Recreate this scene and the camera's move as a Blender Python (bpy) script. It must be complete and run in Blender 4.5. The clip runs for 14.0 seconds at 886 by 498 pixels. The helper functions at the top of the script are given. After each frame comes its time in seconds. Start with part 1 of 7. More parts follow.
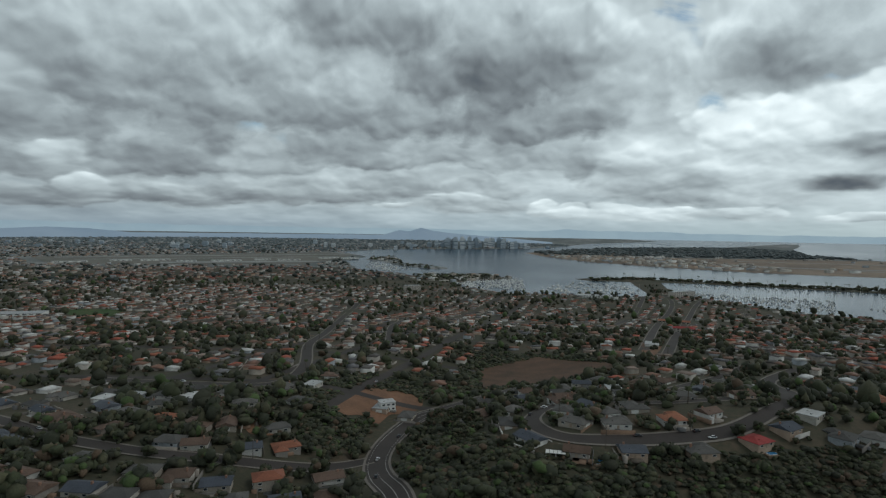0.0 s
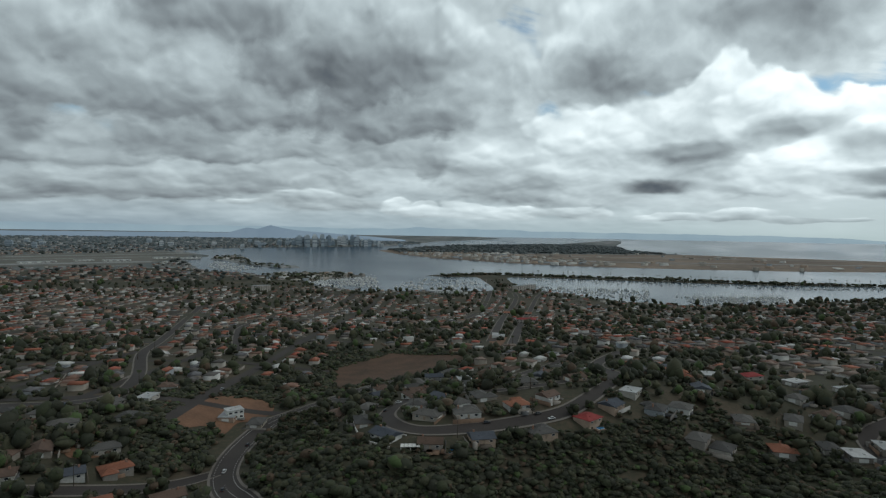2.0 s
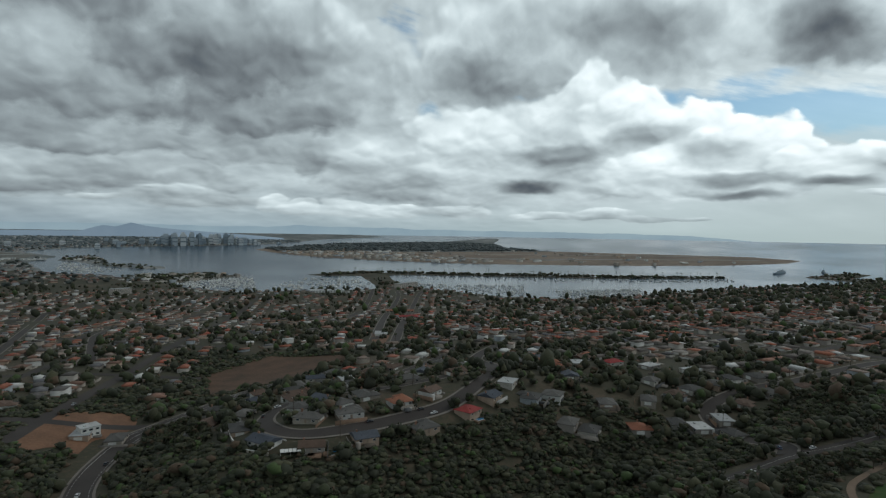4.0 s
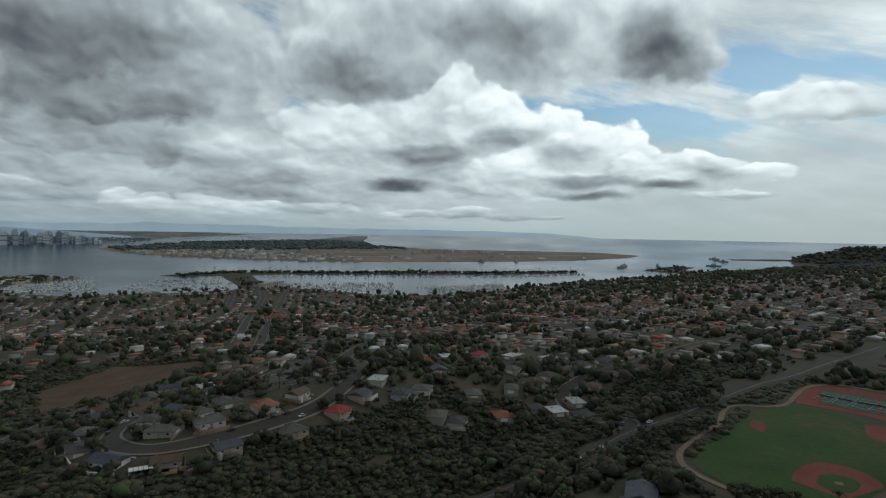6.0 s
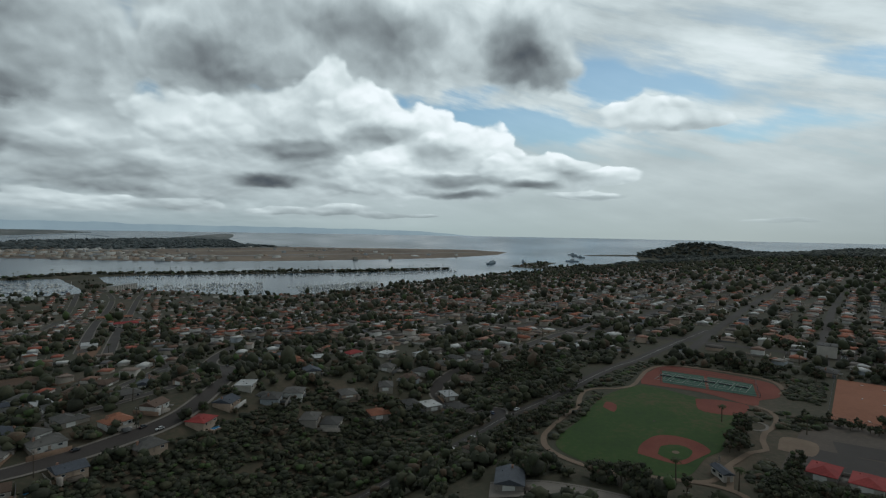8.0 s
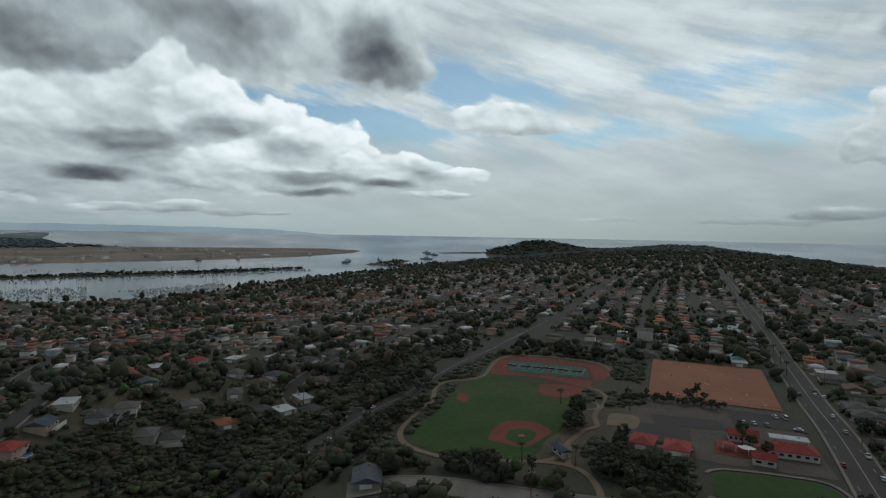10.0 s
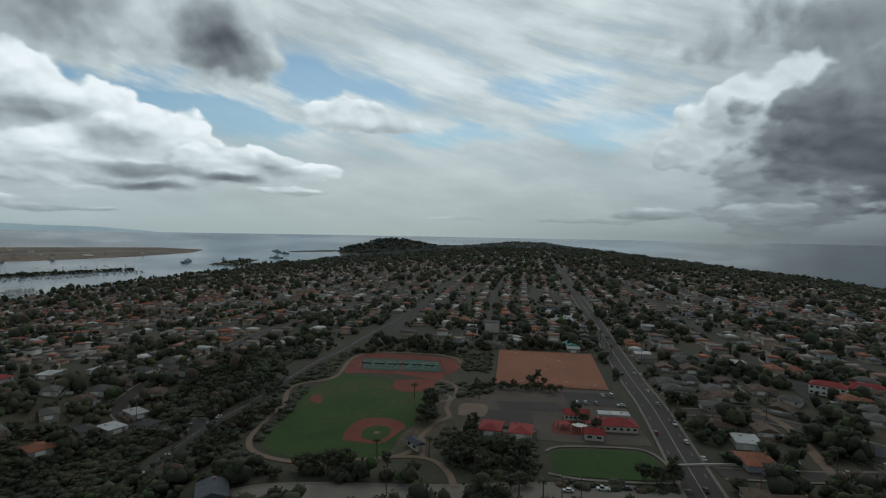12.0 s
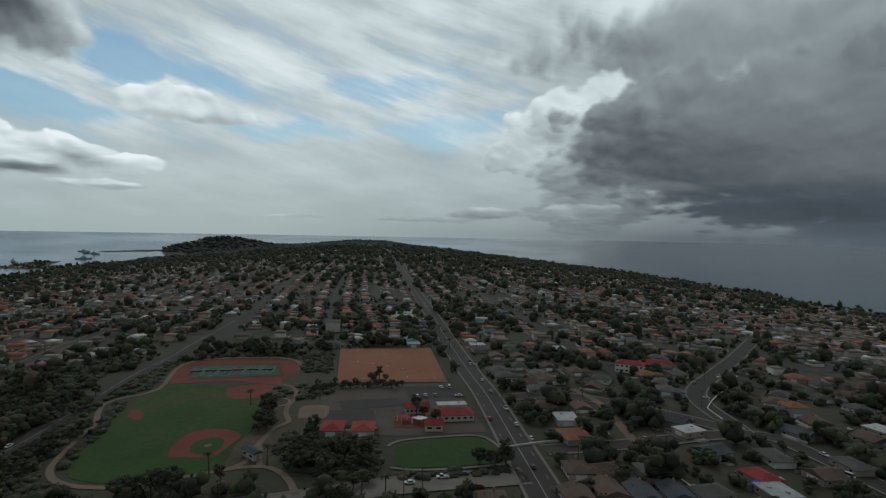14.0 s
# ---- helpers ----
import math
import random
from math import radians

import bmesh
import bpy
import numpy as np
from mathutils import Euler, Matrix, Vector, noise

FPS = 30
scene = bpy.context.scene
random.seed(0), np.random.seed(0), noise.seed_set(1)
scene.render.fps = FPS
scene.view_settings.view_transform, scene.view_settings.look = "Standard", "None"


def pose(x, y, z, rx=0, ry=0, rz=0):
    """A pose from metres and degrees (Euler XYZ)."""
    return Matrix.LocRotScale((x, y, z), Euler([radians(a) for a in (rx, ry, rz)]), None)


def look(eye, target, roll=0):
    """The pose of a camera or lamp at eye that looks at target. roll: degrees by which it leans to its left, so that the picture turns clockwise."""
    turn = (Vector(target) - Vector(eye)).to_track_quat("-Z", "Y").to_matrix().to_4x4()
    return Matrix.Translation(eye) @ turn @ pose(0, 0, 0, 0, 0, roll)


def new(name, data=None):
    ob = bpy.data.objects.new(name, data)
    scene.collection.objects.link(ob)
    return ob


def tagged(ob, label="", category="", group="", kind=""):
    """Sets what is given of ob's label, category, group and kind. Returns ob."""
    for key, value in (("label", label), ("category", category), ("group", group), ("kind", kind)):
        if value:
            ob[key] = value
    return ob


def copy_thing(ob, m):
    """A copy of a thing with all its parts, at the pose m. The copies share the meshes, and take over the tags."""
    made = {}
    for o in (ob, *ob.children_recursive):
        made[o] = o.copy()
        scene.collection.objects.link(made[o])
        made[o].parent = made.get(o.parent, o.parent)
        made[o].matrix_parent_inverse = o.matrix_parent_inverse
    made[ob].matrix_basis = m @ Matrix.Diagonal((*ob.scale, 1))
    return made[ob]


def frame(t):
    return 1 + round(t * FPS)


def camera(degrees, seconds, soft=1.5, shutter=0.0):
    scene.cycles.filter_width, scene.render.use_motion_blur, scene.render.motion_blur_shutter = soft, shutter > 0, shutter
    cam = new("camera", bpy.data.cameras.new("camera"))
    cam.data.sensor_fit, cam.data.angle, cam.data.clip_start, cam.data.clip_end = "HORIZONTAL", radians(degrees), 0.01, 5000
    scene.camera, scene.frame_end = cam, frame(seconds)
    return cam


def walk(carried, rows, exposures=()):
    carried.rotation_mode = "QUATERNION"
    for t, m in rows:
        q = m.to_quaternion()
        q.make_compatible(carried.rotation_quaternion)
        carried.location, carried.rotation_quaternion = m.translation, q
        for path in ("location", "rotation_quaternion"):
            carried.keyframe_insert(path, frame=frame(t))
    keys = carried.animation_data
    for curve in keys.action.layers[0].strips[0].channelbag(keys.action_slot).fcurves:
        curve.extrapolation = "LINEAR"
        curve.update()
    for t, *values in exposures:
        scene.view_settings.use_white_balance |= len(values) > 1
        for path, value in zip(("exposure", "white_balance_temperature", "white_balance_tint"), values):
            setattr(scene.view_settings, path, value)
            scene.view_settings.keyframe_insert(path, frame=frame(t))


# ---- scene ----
EYE_Z = 190.0

# ---- camera: a drone that turns where it hovers ----
cam = camera(76.1, 14.0, soft=1.3)
walk(cam, [
    (0.0, pose(0, 0, EYE_Z, 88.29, -0.92, -0.00)),
    (0.5, pose(0, 0, EYE_Z, 88.29, -0.92, -3.58)),
    (1.0, pose(0, 0, EYE_Z, 88.29, -0.92, -7.33)),
    (1.5, pose(0, 0, EYE_Z, 88.29, -0.92, -11.22)),
    (2.0, pose(0, 0, EYE_Z, 88.29, -0.92, -14.73)),
    (2.5, pose(0, 0, EYE_Z, 88.29, -0.92, -17.92)),
    (3.0, pose(0, 0, EYE_Z, 88.29, -0.92, -20.68)),
    (5.5, pose(0, 0, EYE_Z, 88.26, -0.94, -36.49)),
    (6.0, pose(0, 0, EYE_Z, 88.25, -0.95, -39.80)),
    (6.5, pose(0, 0, EYE_Z, 88.23, -0.96, -43.06)),
    (7.0, pose(0, 0, EYE_Z, 88.23, -0.97, -46.06)),
    (7.5, pose(0, 0, EYE_Z, 88.23, -0.98, -49.12)),
    (8.0, pose(0, 0, EYE_Z, 88.23, -0.99, -52.51)),
    (10.5, pose(0, 0, EYE_Z, 88.32, -1.02, -70.90)),
    (11.0, pose(0, 0, EYE_Z, 88.33, -1.03, -74.80)),
    (11.5, pose(0, 0, EYE_Z, 88.33, -1.03, -78.56)),
    (12.0, pose(0, 0, EYE_Z, 88.34, -1.03, -81.81)),
    (12.5, pose(0, 0, EYE_Z, 88.35, -1.03, -85.74)),
    (13.0, pose(0, 0, EYE_Z, 88.37, -1.03, -89.57)),
    (13.5, pose(0, 0, EYE_Z, 88.39, -1.03, -93.48)),
    (14.0, pose(0, 0, EYE_Z, 88.42, -1.03, -97.84)),
], exposures=[(0.0, 0.28), (3.0, 0.24), (6.5, 0.06), (10.5, -0.06), (14.0, -0.1)])

# ---- sky: broken cloud over blue, sun hidden behind it ----
class Net:
    """Short hand for node trees."""

    def __init__(self, tree):
        self.tree = tree
        tree.nodes.clear()

    def node(self, kind):
        return self.tree.nodes.new(kind)

    def put(self, socket, value):
        if isinstance(value, bpy.types.NodeSocket):
            self.tree.links.new(value, socket)
        else:
            socket.default_value = value

    def math(self, op, a, b=0.0, c=0.0, clamp=False):
        n = self.node("ShaderNodeMath")
        n.operation, n.use_clamp = op, clamp
        for i, v in enumerate((a, b, c)):
            self.put(n.inputs[i], v)
        return n.outputs[0]

    def vec(self, op, a, b=(0, 0, 0)):
        n = self.node("ShaderNodeVectorMath")
        n.operation = op
        self.put(n.inputs[0], a)
        if op == "SCALE":
            self.put(n.inputs["Scale"], b)
        elif op not in ("LENGTH", "NORMALIZE"):
            self.put(n.inputs[1], b)
        return n.outputs["Value"] if op in ("LENGTH", "DOT_PRODUCT") else n.outputs[0]

    def ramp(self, value, lo, hi, a=0.0, b=1.0, kind="SMOOTHSTEP"):
        n = self.node("ShaderNodeMapRange")
        n.interpolation_type = kind
        for i, v in enumerate((value, lo, hi, a, b)):
            self.put(n.inputs[i], v)
        return n.outputs[0]

    def noise(self, vector, scale, detail=4.0, rough=0.55, dims="3D"):
        n = self.node("ShaderNodeTexNoise")
        n.noise_dimensions = dims
        if vector is not None:
            self.put(n.inputs["Vector"], vector)
        self.put(n.inputs["Scale"], scale)
        self.put(n.inputs["Detail"], detail)
        self.put(n.inputs["Roughness"], rough)
        return n.outputs["Fac"], n.outputs["Color"]

    def colors(self, value, stops, kind="LINEAR"):
        n = self.node("ShaderNodeValToRGB")
        n.color_ramp.interpolation = kind
        e = n.color_ramp.elements
        while len(e) < len(stops):
            e.new(0.5)
        for i, (p, c) in enumerate(stops):
            e[i].position, e[i].color = p, (*c, 1)
        self.put(n.inputs[0], value)
        return n.outputs[0]

    def mix(self, fac, a, b, blend="MIX"):
        n = self.node("ShaderNodeMix")
        n.data_type, n.blend_type = "RGBA", blend
        self.put(n.inputs[0], fac)
        self.put(n.inputs[6], a if isinstance(a, bpy.types.NodeSocket) else (*a, 1))
        self.put(n.inputs[7], b if isinstance(b, bpy.types.NodeSocket) else (*b, 1))
        return n.outputs[2]


SUN_AZ, SUN_EL = 92.0, 48.0
world = bpy.data.worlds.new("sky")
scene.world = world
world.use_nodes = True
W = Net(world.node_tree)
way = W.node("ShaderNodeTexCoord").outputs["Generated"]
sep = W.node("ShaderNodeSeparateXYZ")
W.put(sep.inputs[0], way)
dx, dy, dz = sep.outputs
azimuth = W.math("MULTIPLY", W.math("ARCTAN2", dx, dy), 180 / math.pi)
height = W.math("MULTIPLY", W.math("ARCSINE", dz), 180 / math.pi)
deep = W.math("ADD", W.math("MAXIMUM", dz, 0.0), 0.22)
plane = W.node("ShaderNodeCombineXYZ")
W.put(plane.inputs[0], W.math("DIVIDE", dx, deep))
W.put(plane.inputs[1], W.math("DIVIDE", dy, deep))
layer = plane.outputs[0]
place = W.node("ShaderNodeCombineXYZ")
W.put(place.inputs[0], azimuth)
W.put(place.inputs[1], height)
flat_chart = place.outputs[0]


# billows are looked up on a chart that grows flatter and finer towards the horizon
tallness = W.math("MULTIPLY", W.math("LOGARITHM", W.math("ADD", W.math("MULTIPLY", W.math("MAXIMUM", height, 0.0), 0.2), 1.0), 2.718), 17.0)
fold = W.node("ShaderNodeCombineXYZ")
W.put(fold.inputs[0], azimuth)
W.put(fold.inputs[1], tallness)
folded = fold.outputs[0]
near_top = W.ramp(height, 0.0, 18.0, 0.22, 1.0, "LINEAR")
bend = W.vec("SUBTRACT", W.noise(folded, 0.14, 3, 0.45)[1], (0.5, 0.5, 0.5))
chart = W.vec("ADD", flat_chart, W.vec("SCALE", W.vec("MULTIPLY", bend, (12, 8, 0)), near_top))
soft = W.noise(layer, 1.7, 5, 0.5)[0]
bent = W.vec("ADD", folded, W.vec("SCALE", bend, 5.0))


# billows are looked up on a chart that grows flatter and finer towards the horizon
tallness = W.math("MULTIPLY", W.math("LOGARITHM", W.math("ADD", W.math("MULTIPLY", W.math("MAXIMUM", height, 0.0), 0.2), 1.0), 2.718), 22.0)
fold = W.node("ShaderNodeCombineXYZ")
W.put(fold.inputs[0], azimuth)
W.put(fold.inputs[1], tallness)
folded = fold.outputs[0]
near_top = W.ramp(height, 0.0, 18.0, 0.22, 1.0, "LINEAR")
bend = W.vec("SUBTRACT", W.noise(folded, 0.22, 3, 0.45)[1], (0.5, 0.5, 0.5))
chart = W.vec("ADD", flat_chart, W.vec("SCALE", W.vec("MULTIPLY", bend, (5, 3.4, 0)), near_top))
soft = W.noise(layer, 1.7, 5, 0.5)[0]
bent = W.vec("ADD", folded, W.vec("SCALE", bend, 2.2))


# billows are looked up on a chart that grows flatter and finer towards the horizon
tallness = W.math("MULTIPLY", W.math("LOGARITHM", W.math("ADD", W.math("MULTIPLY", W.math("MAXIMUM", height, 0.0), 0.2), 1.0), 2.718), 22.0)
fold = W.node("ShaderNodeCombineXYZ")
W.put(fold.inputs[0], azimuth)
W.put(fold.inputs[1], tallness)
folded = fold.outputs[0]
near_top = W.ramp(height, 0.0, 18.0, 0.22, 1.0, "LINEAR")
bend = W.vec("SUBTRACT", W.noise(folded, 0.22, 3, 0.45)[1], (0.5, 0.5, 0.5))
chart = W.vec("ADD", flat_chart, W.vec("SCALE", W.vec("MULTIPLY", bend, (5, 3.4, 0)), near_top))
soft = W.noise(layer, 1.7, 5, 0.5)[0]
bent = W.vec("ADD", folded, W.vec("SCALE", bend, 2.2))


# billows are looked up on a chart that grows flatter and finer towards the horizon
tallness = W.math("MULTIPLY", W.math("LOGARITHM", W.math("ADD", W.math("MULTIPLY", W.math("MAXIMUM", height, 0.0), 0.2), 1.0), 2.718), 22.0)
fold = W.node("ShaderNodeCombineXYZ")
W.put(fold.inputs[0], azimuth)
W.put(fold.inputs[1], tallness)
folded = fold.outputs[0]
near_top = W.ramp(height, 0.0, 18.0, 0.22, 1.0, "LINEAR")
bend = W.vec("SUBTRACT", W.noise(folded, 0.22, 3, 0.45)[1], (0.5, 0.5, 0.5))
chart = W.vec("ADD", flat_chart, W.vec("SCALE", W.vec("MULTIPLY", bend, (5, 3.4, 0)), near_top))
soft = W.noise(layer, 1.7, 5, 0.5)[0]
bent = W.vec("ADD", folded, W.vec("SCALE", bend, 2.2))


# billows are looked up on a chart that grows flatter and finer towards the horizon
tallness = W.math("MULTIPLY", W.math("LOGARITHM", W.math("ADD", W.math("MULTIPLY", W.math("MAXIMUM", height, 0.0), 0.2), 1.0), 2.718), 22.0)
fold = W.node("ShaderNodeCombineXYZ")
W.put(fold.inputs[0], azimuth)
W.put(fold.inputs[1], tallness)
folded = fold.outputs[0]
near_top = W.ramp(height, 0.0, 18.0, 0.22, 1.0, "LINEAR")
bend = W.vec("SUBTRACT", W.noise(folded, 0.22, 3, 0.45)[1], (0.5, 0.5, 0.5))
chart = W.vec("ADD", flat_chart, W.vec("SCALE", W.vec("MULTIPLY", bend, (5, 3.4, 0)), near_top))
soft = W.noise(layer, 1.7, 5, 0.5)[0]
bent = W.vec("ADD", folded, W.vec("SCALE", bend, 2.2))


# billows are looked up on a chart that grows flatter and finer towards the horizon
tallness = W.math("MULTIPLY", W.math("LOGARITHM", W.math("ADD", W.math("MULTIPLY", W.math("MAXIMUM", height, 0.0), 0.2), 1.0), 2.718), 22.0)
fold = W.node("ShaderNodeCombineXYZ")
W.put(fold.inputs[0], azimuth)
W.put(fold.inputs[1], tallness)
folded = fold.outputs[0]
near_top = W.ramp(height, 0.0, 18.0, 0.22, 1.0, "LINEAR")
bend = W.vec("SUBTRACT", W.noise(folded, 0.22, 3, 0.45)[1], (0.5, 0.5, 0.5))
chart = W.vec("ADD", flat_chart, W.vec("SCALE", W.vec("MULTIPLY", bend, (5, 3.4, 0)), near_top))
soft = W.noise(layer, 1.7, 5, 0.5)[0]
bent = W.vec("ADD", folded, W.vec("SCALE", bend, 2.2))


# billows are looked up on a chart that grows flatter and finer towards the horizon
tallness = W.math("MULTIPLY", W.math("LOGARITHM", W.math("ADD", W.math("MULTIPLY", W.math("MAXIMUM", height, 0.0), 0.2), 1.0), 2.718), 22.0)
fold = W.node("ShaderNodeCombineXYZ")
W.put(fold.inputs[0], azimuth)
W.put(fold.inputs[1], tallness)
folded = fold.outputs[0]
near_top = W.ramp(height, 0.0, 18.0, 0.22, 1.0, "LINEAR")
bend = W.vec("SUBTRACT", W.noise(folded, 0.22, 3, 0.45)[1], (0.5, 0.5, 0.5))
chart = W.vec("ADD", flat_chart, W.vec("SCALE", W.vec("MULTIPLY", bend, (5, 3.4, 0)), near_top))
soft = W.noise(layer, 1.7, 5, 0.5)[0]
bent = W.vec("ADD", folded, W.vec("SCALE", bend, 2.2))


def puffs(vector, scale):
    """Rounded billows: low in the middle of each, high in the creases."""
    n = W.node("ShaderNodeTexVoronoi")
    n.feature, n.normalize = "SMOOTH_F1", True
    W.put(n.inputs["Vector"], vector)
    W.put(n.inputs["Scale"], scale)
    W.put(n.inputs["Detail"], 0.6)
    W.put(n.inputs["Roughness"], 0.45)
    W.put(n.inputs["Smoothness"], 0.5)
    return n.outputs["Distance"]


def lit_from_above(scale, rise):
    """Billows with a bright upper side and a dull lower side."""
    low = puffs(bent, scale)
    high = puffs(W.vec("ADD", bent, (0.35 * rise, rise, 0)), scale)
    return W.math("SUBTRACT", high, low), low


big_relief, big_form = lit_from_above(0.17, 1.6)
small_relief, small_form = lit_from_above(0.5, 0.6)
wisps = W.noise(bent, 0.5, 6, 0.6)[0]
lumps = W.math("ADD", W.math("MULTIPLY", W.math("SUBTRACT", big_form, 0.38), 1.5), W.math("MULTIPLY", W.math("SUBTRACT", small_form, 0.38), 1.1))
lumps = W.math("ADD", lumps, W.math("MULTIPLY", W.math("SUBTRACT", wisps, 0.5), 0.4))
start = W.node("ShaderNodeCombineXYZ")
ground_tone = W.ramp(azimuth, -38, 6, 0.67, 0.70, "LINEAR")
ground_tone = W.math("ADD", ground_tone, W.ramp(azimuth, 6, 62, 0.0, 0.07))
W.put(start.inputs[0], W.math("ADD", ground_tone, W.math("MULTIPLY", W.math("SUBTRACT", soft, 0.5), W.ramp(height, 3, 15, 0.1, 0.35))))
state = start.outputs[0]


def after(vector):
    """The same place, worked out once the banks behind are done."""
    n = W.node("ShaderNodeVectorMath")
    n.operation = "MULTIPLY_ADD"
    W.put(n.inputs[0], state)
    W.put(n.inputs[1], (1e-6, 1e-6, 1e-6))
    W.put(n.inputs[2], vector)
    return n.outputs[0]


def heap(az, el, wide, tall, tone_of_heap, edge):
    """One bank of cloud with ragged edges, brighter along its upper side."""
    global state
    spot = W.vec("MULTIPLY", W.vec("SUBTRACT", after(chart), (az, el, 0)), (1 / wide, 1 / tall, 0))
    d = W.math("ADD", W.vec("LENGTH", spot), lumps)
    solid = W.ramp(d, 1.0 + 0.55 * edge, 1.0 - 0.55 * edge)
    axes = W.node("ShaderNodeSeparateXYZ")
    W.put(axes.inputs[0], spot)
    here = W.node("ShaderNodeCombineXYZ")
    W.put(here.inputs[0], W.ramp(axes.outputs[1], -1.0, 1.0, tone_of_heap - 0.10, tone_of_heap + 0.06, "LINEAR"))
    W.put(here.inputs[1], 1.0)
    n = W.node("ShaderNodeMix")
    n.data_type = "VECTOR"
    W.put(n.inputs[0], solid)
    W.put(n.inputs[4], state)
    W.put(n.inputs[5], here.outputs[0])
    state = n.outputs[1]


def shade(az, el, wide, tall, amount):
    """A dull base or a sunlit place within the banks."""
    global state
    d = W.vec("LENGTH", W.vec("MULTIPLY", W.vec("SUBTRACT", after(chart), (az, el, 0)), (1 / wide, 1 / tall, 0)))
    d = W.math("ADD", d, W.math("MULTIPLY", lumps, 0.4))
    here = W.node("ShaderNodeCombineXYZ")
    W.put(here.inputs[0], W.ramp(d, 1.3, 0.3, 0.0, amount * 0.66))
    state = W.vec("ADD", state, here.outputs[0])


def patch(az, el, wide, tall, amount):
    """A soft patch of clear sky, in degrees."""
    d = W.vec("LENGTH", W.vec("MULTIPLY", W.vec("SUBTRACT", chart, (az, el, 0)), (1 / wide, 1 / tall, 0)))
    return W.ramp(d, 1.3, 0.0, 0.0, amount)


def together(patches):
    total = patches[0]
    for p in patches[1:]:
        total = W.math("ADD", total, p)
    return total


# a heap: azimuth, height, half width, half height in degrees; tone; softness of its edge
heap(-35.8, 2.5, 4.1, 0.8, 0.6, 0.4)
heap(-30.2, 3.5, 3.8, 1.1, 0.62, 0.4)
heap(-24.4, 3.1, 4.7, 0.9, 0.6, 0.4)
heap(-17.4, 3.9, 4.7, 1.1, 0.63, 0.4)
heap(-10.4, 4.1, 4.4, 1.2, 0.62, 0.4)
heap(-3.7, 4.8, 5.1, 1.4, 0.64, 0.4)
heap(3.7, 4.4, 4.0, 1.0, 0.65, 0.4)
heap(-35.8, 5.7, 3.4, 1.4, 0.62, 0.4)
heap(-29.8, 6.5, 3.9, 1.7, 0.62, 0.4)
heap(-24.4, 7.2, 4.2, 1.9, 0.6, 0.4)
heap(-16.9, 6.6, 4.2, 1.3, 0.65, 0.4)
heap(-9.4, 8.0, 6.1, 1.6, 0.6, 0.4)
heap(-1.5, 8.2, 4.0, 1.4, 0.67, 0.4)
heap(6.4, 8.0, 5.0, 1.4, 0.67, 0.4)
heap(14.2, 7.1, 3.7, 1.4, 0.63, 0.4)
heap(-35.0, 9.0, 5.7, 1.6, 0.62, 0.4)
heap(-23.4, 12.0, 4.3, 3.5, 0.62, 0.4)
heap(-14.9, 12.3, 5.8, 2.1, 0.66, 0.4)
heap(-7.8, 12.1, 9.9, 2.7, 0.64, 0.4)
heap(9.2, 11.5, 8.3, 2.1, 0.64, 0.4)
heap(-33.1, 13.5, 6.8, 3.3, 0.62, 0.5)
heap(-17.5, 18.0, 7.7, 3.4, 0.69, 0.5)
heap(4.0, 16.6, 8.9, 3.9, 0.63, 0.4)
heap(14.5, 17.3, 6.4, 3.2, 0.67, 0.4)
heap(-8.4, 20.3, 7.2, 2.9, 0.63, 0.5)
heap(31.1, 16.5, 6.4, 3.5, 0.62, 0.35)
heap(35.3, 8.2, 3.4, 1.6, 0.66, 0.35)
heap(-42.0, 10.3, 6.3, 3.2, 0.61, 0.5)
heap(19.9, 5.7, 4.5, 1.3, 0.7, 0.4)
heap(34.1, 10.8, 4.7, 1.8, 0.86, 0.3)
heap(21.9, 6.2, 5.9, 2.9, 0.72, 0.5)
heap(18.6, 16.0, 4.6, 3.4, 0.74, 0.6)
heap(-33.9, 6.2, 1.8, 1.0, 0.7, 0.4)
heap(-32.3, 3.3, 1.8, 0.9, 0.68, 0.4)
heap(9.9, 2.6, 1.2, 0.7, 0.8, 0.35)
heap(12.7, 2.3, 1.6, 0.5, 0.78, 0.35)
heap(16.1, 2.4, 1.5, 0.7, 0.8, 0.35)
heap(20.0, 2.3, 1.8, 0.7, 0.8, 0.35)
heap(22.5, 2.1, 1.5, 0.5, 0.76, 0.35)
heap(28.5, 2.2, 1.8, 0.5, 0.78, 0.35)
heap(30.3, 2.1, 0.9, 0.5, 0.8, 0.35)
heap(-4.8, 2.7, 1.7, 0.3, 0.74, 0.4)
heap(0.9, 3.0, 3.4, 0.8, 0.7, 0.5)
heap(4.9, 2.7, 2.8, 0.7, 0.68, 0.5)
heap(13.1, 2.0, 1.9, 0.5, 0.78, 0.35)
heap(17.5, 2.3, 2.3, 0.7, 0.8, 0.35)
heap(22.8, 2.1, 3.0, 0.6, 0.78, 0.35)
heap(28.3, 2.0, 2.8, 0.5, 0.78, 0.35)
heap(37.4, 1.8, 2.9, 0.3, 0.76, 0.35)
heap(41.9, 1.9, 2.5, 0.5, 0.78, 0.35)
heap(46.4, 1.5, 2.2, 0.3, 0.75, 0.35)
heap(50.3, 1.5, 1.3, 0.2, 0.74, 0.35)
heap(31.5, 16.9, 5.9, 4.6, 0.8, 0.45)
heap(45.5, 19.0, 7.7, 4.9, 0.82, 0.45)
heap(59.7, 18.0, 4.8, 4.0, 0.8, 0.45)
heap(28.8, 9.1, 5.0, 2.5, 0.84, 0.3)
heap(35.0, 10.0, 5.1, 2.1, 0.86, 0.3)
heap(31.6, 6.2, 6.2, 2.5, 0.78, 0.4)
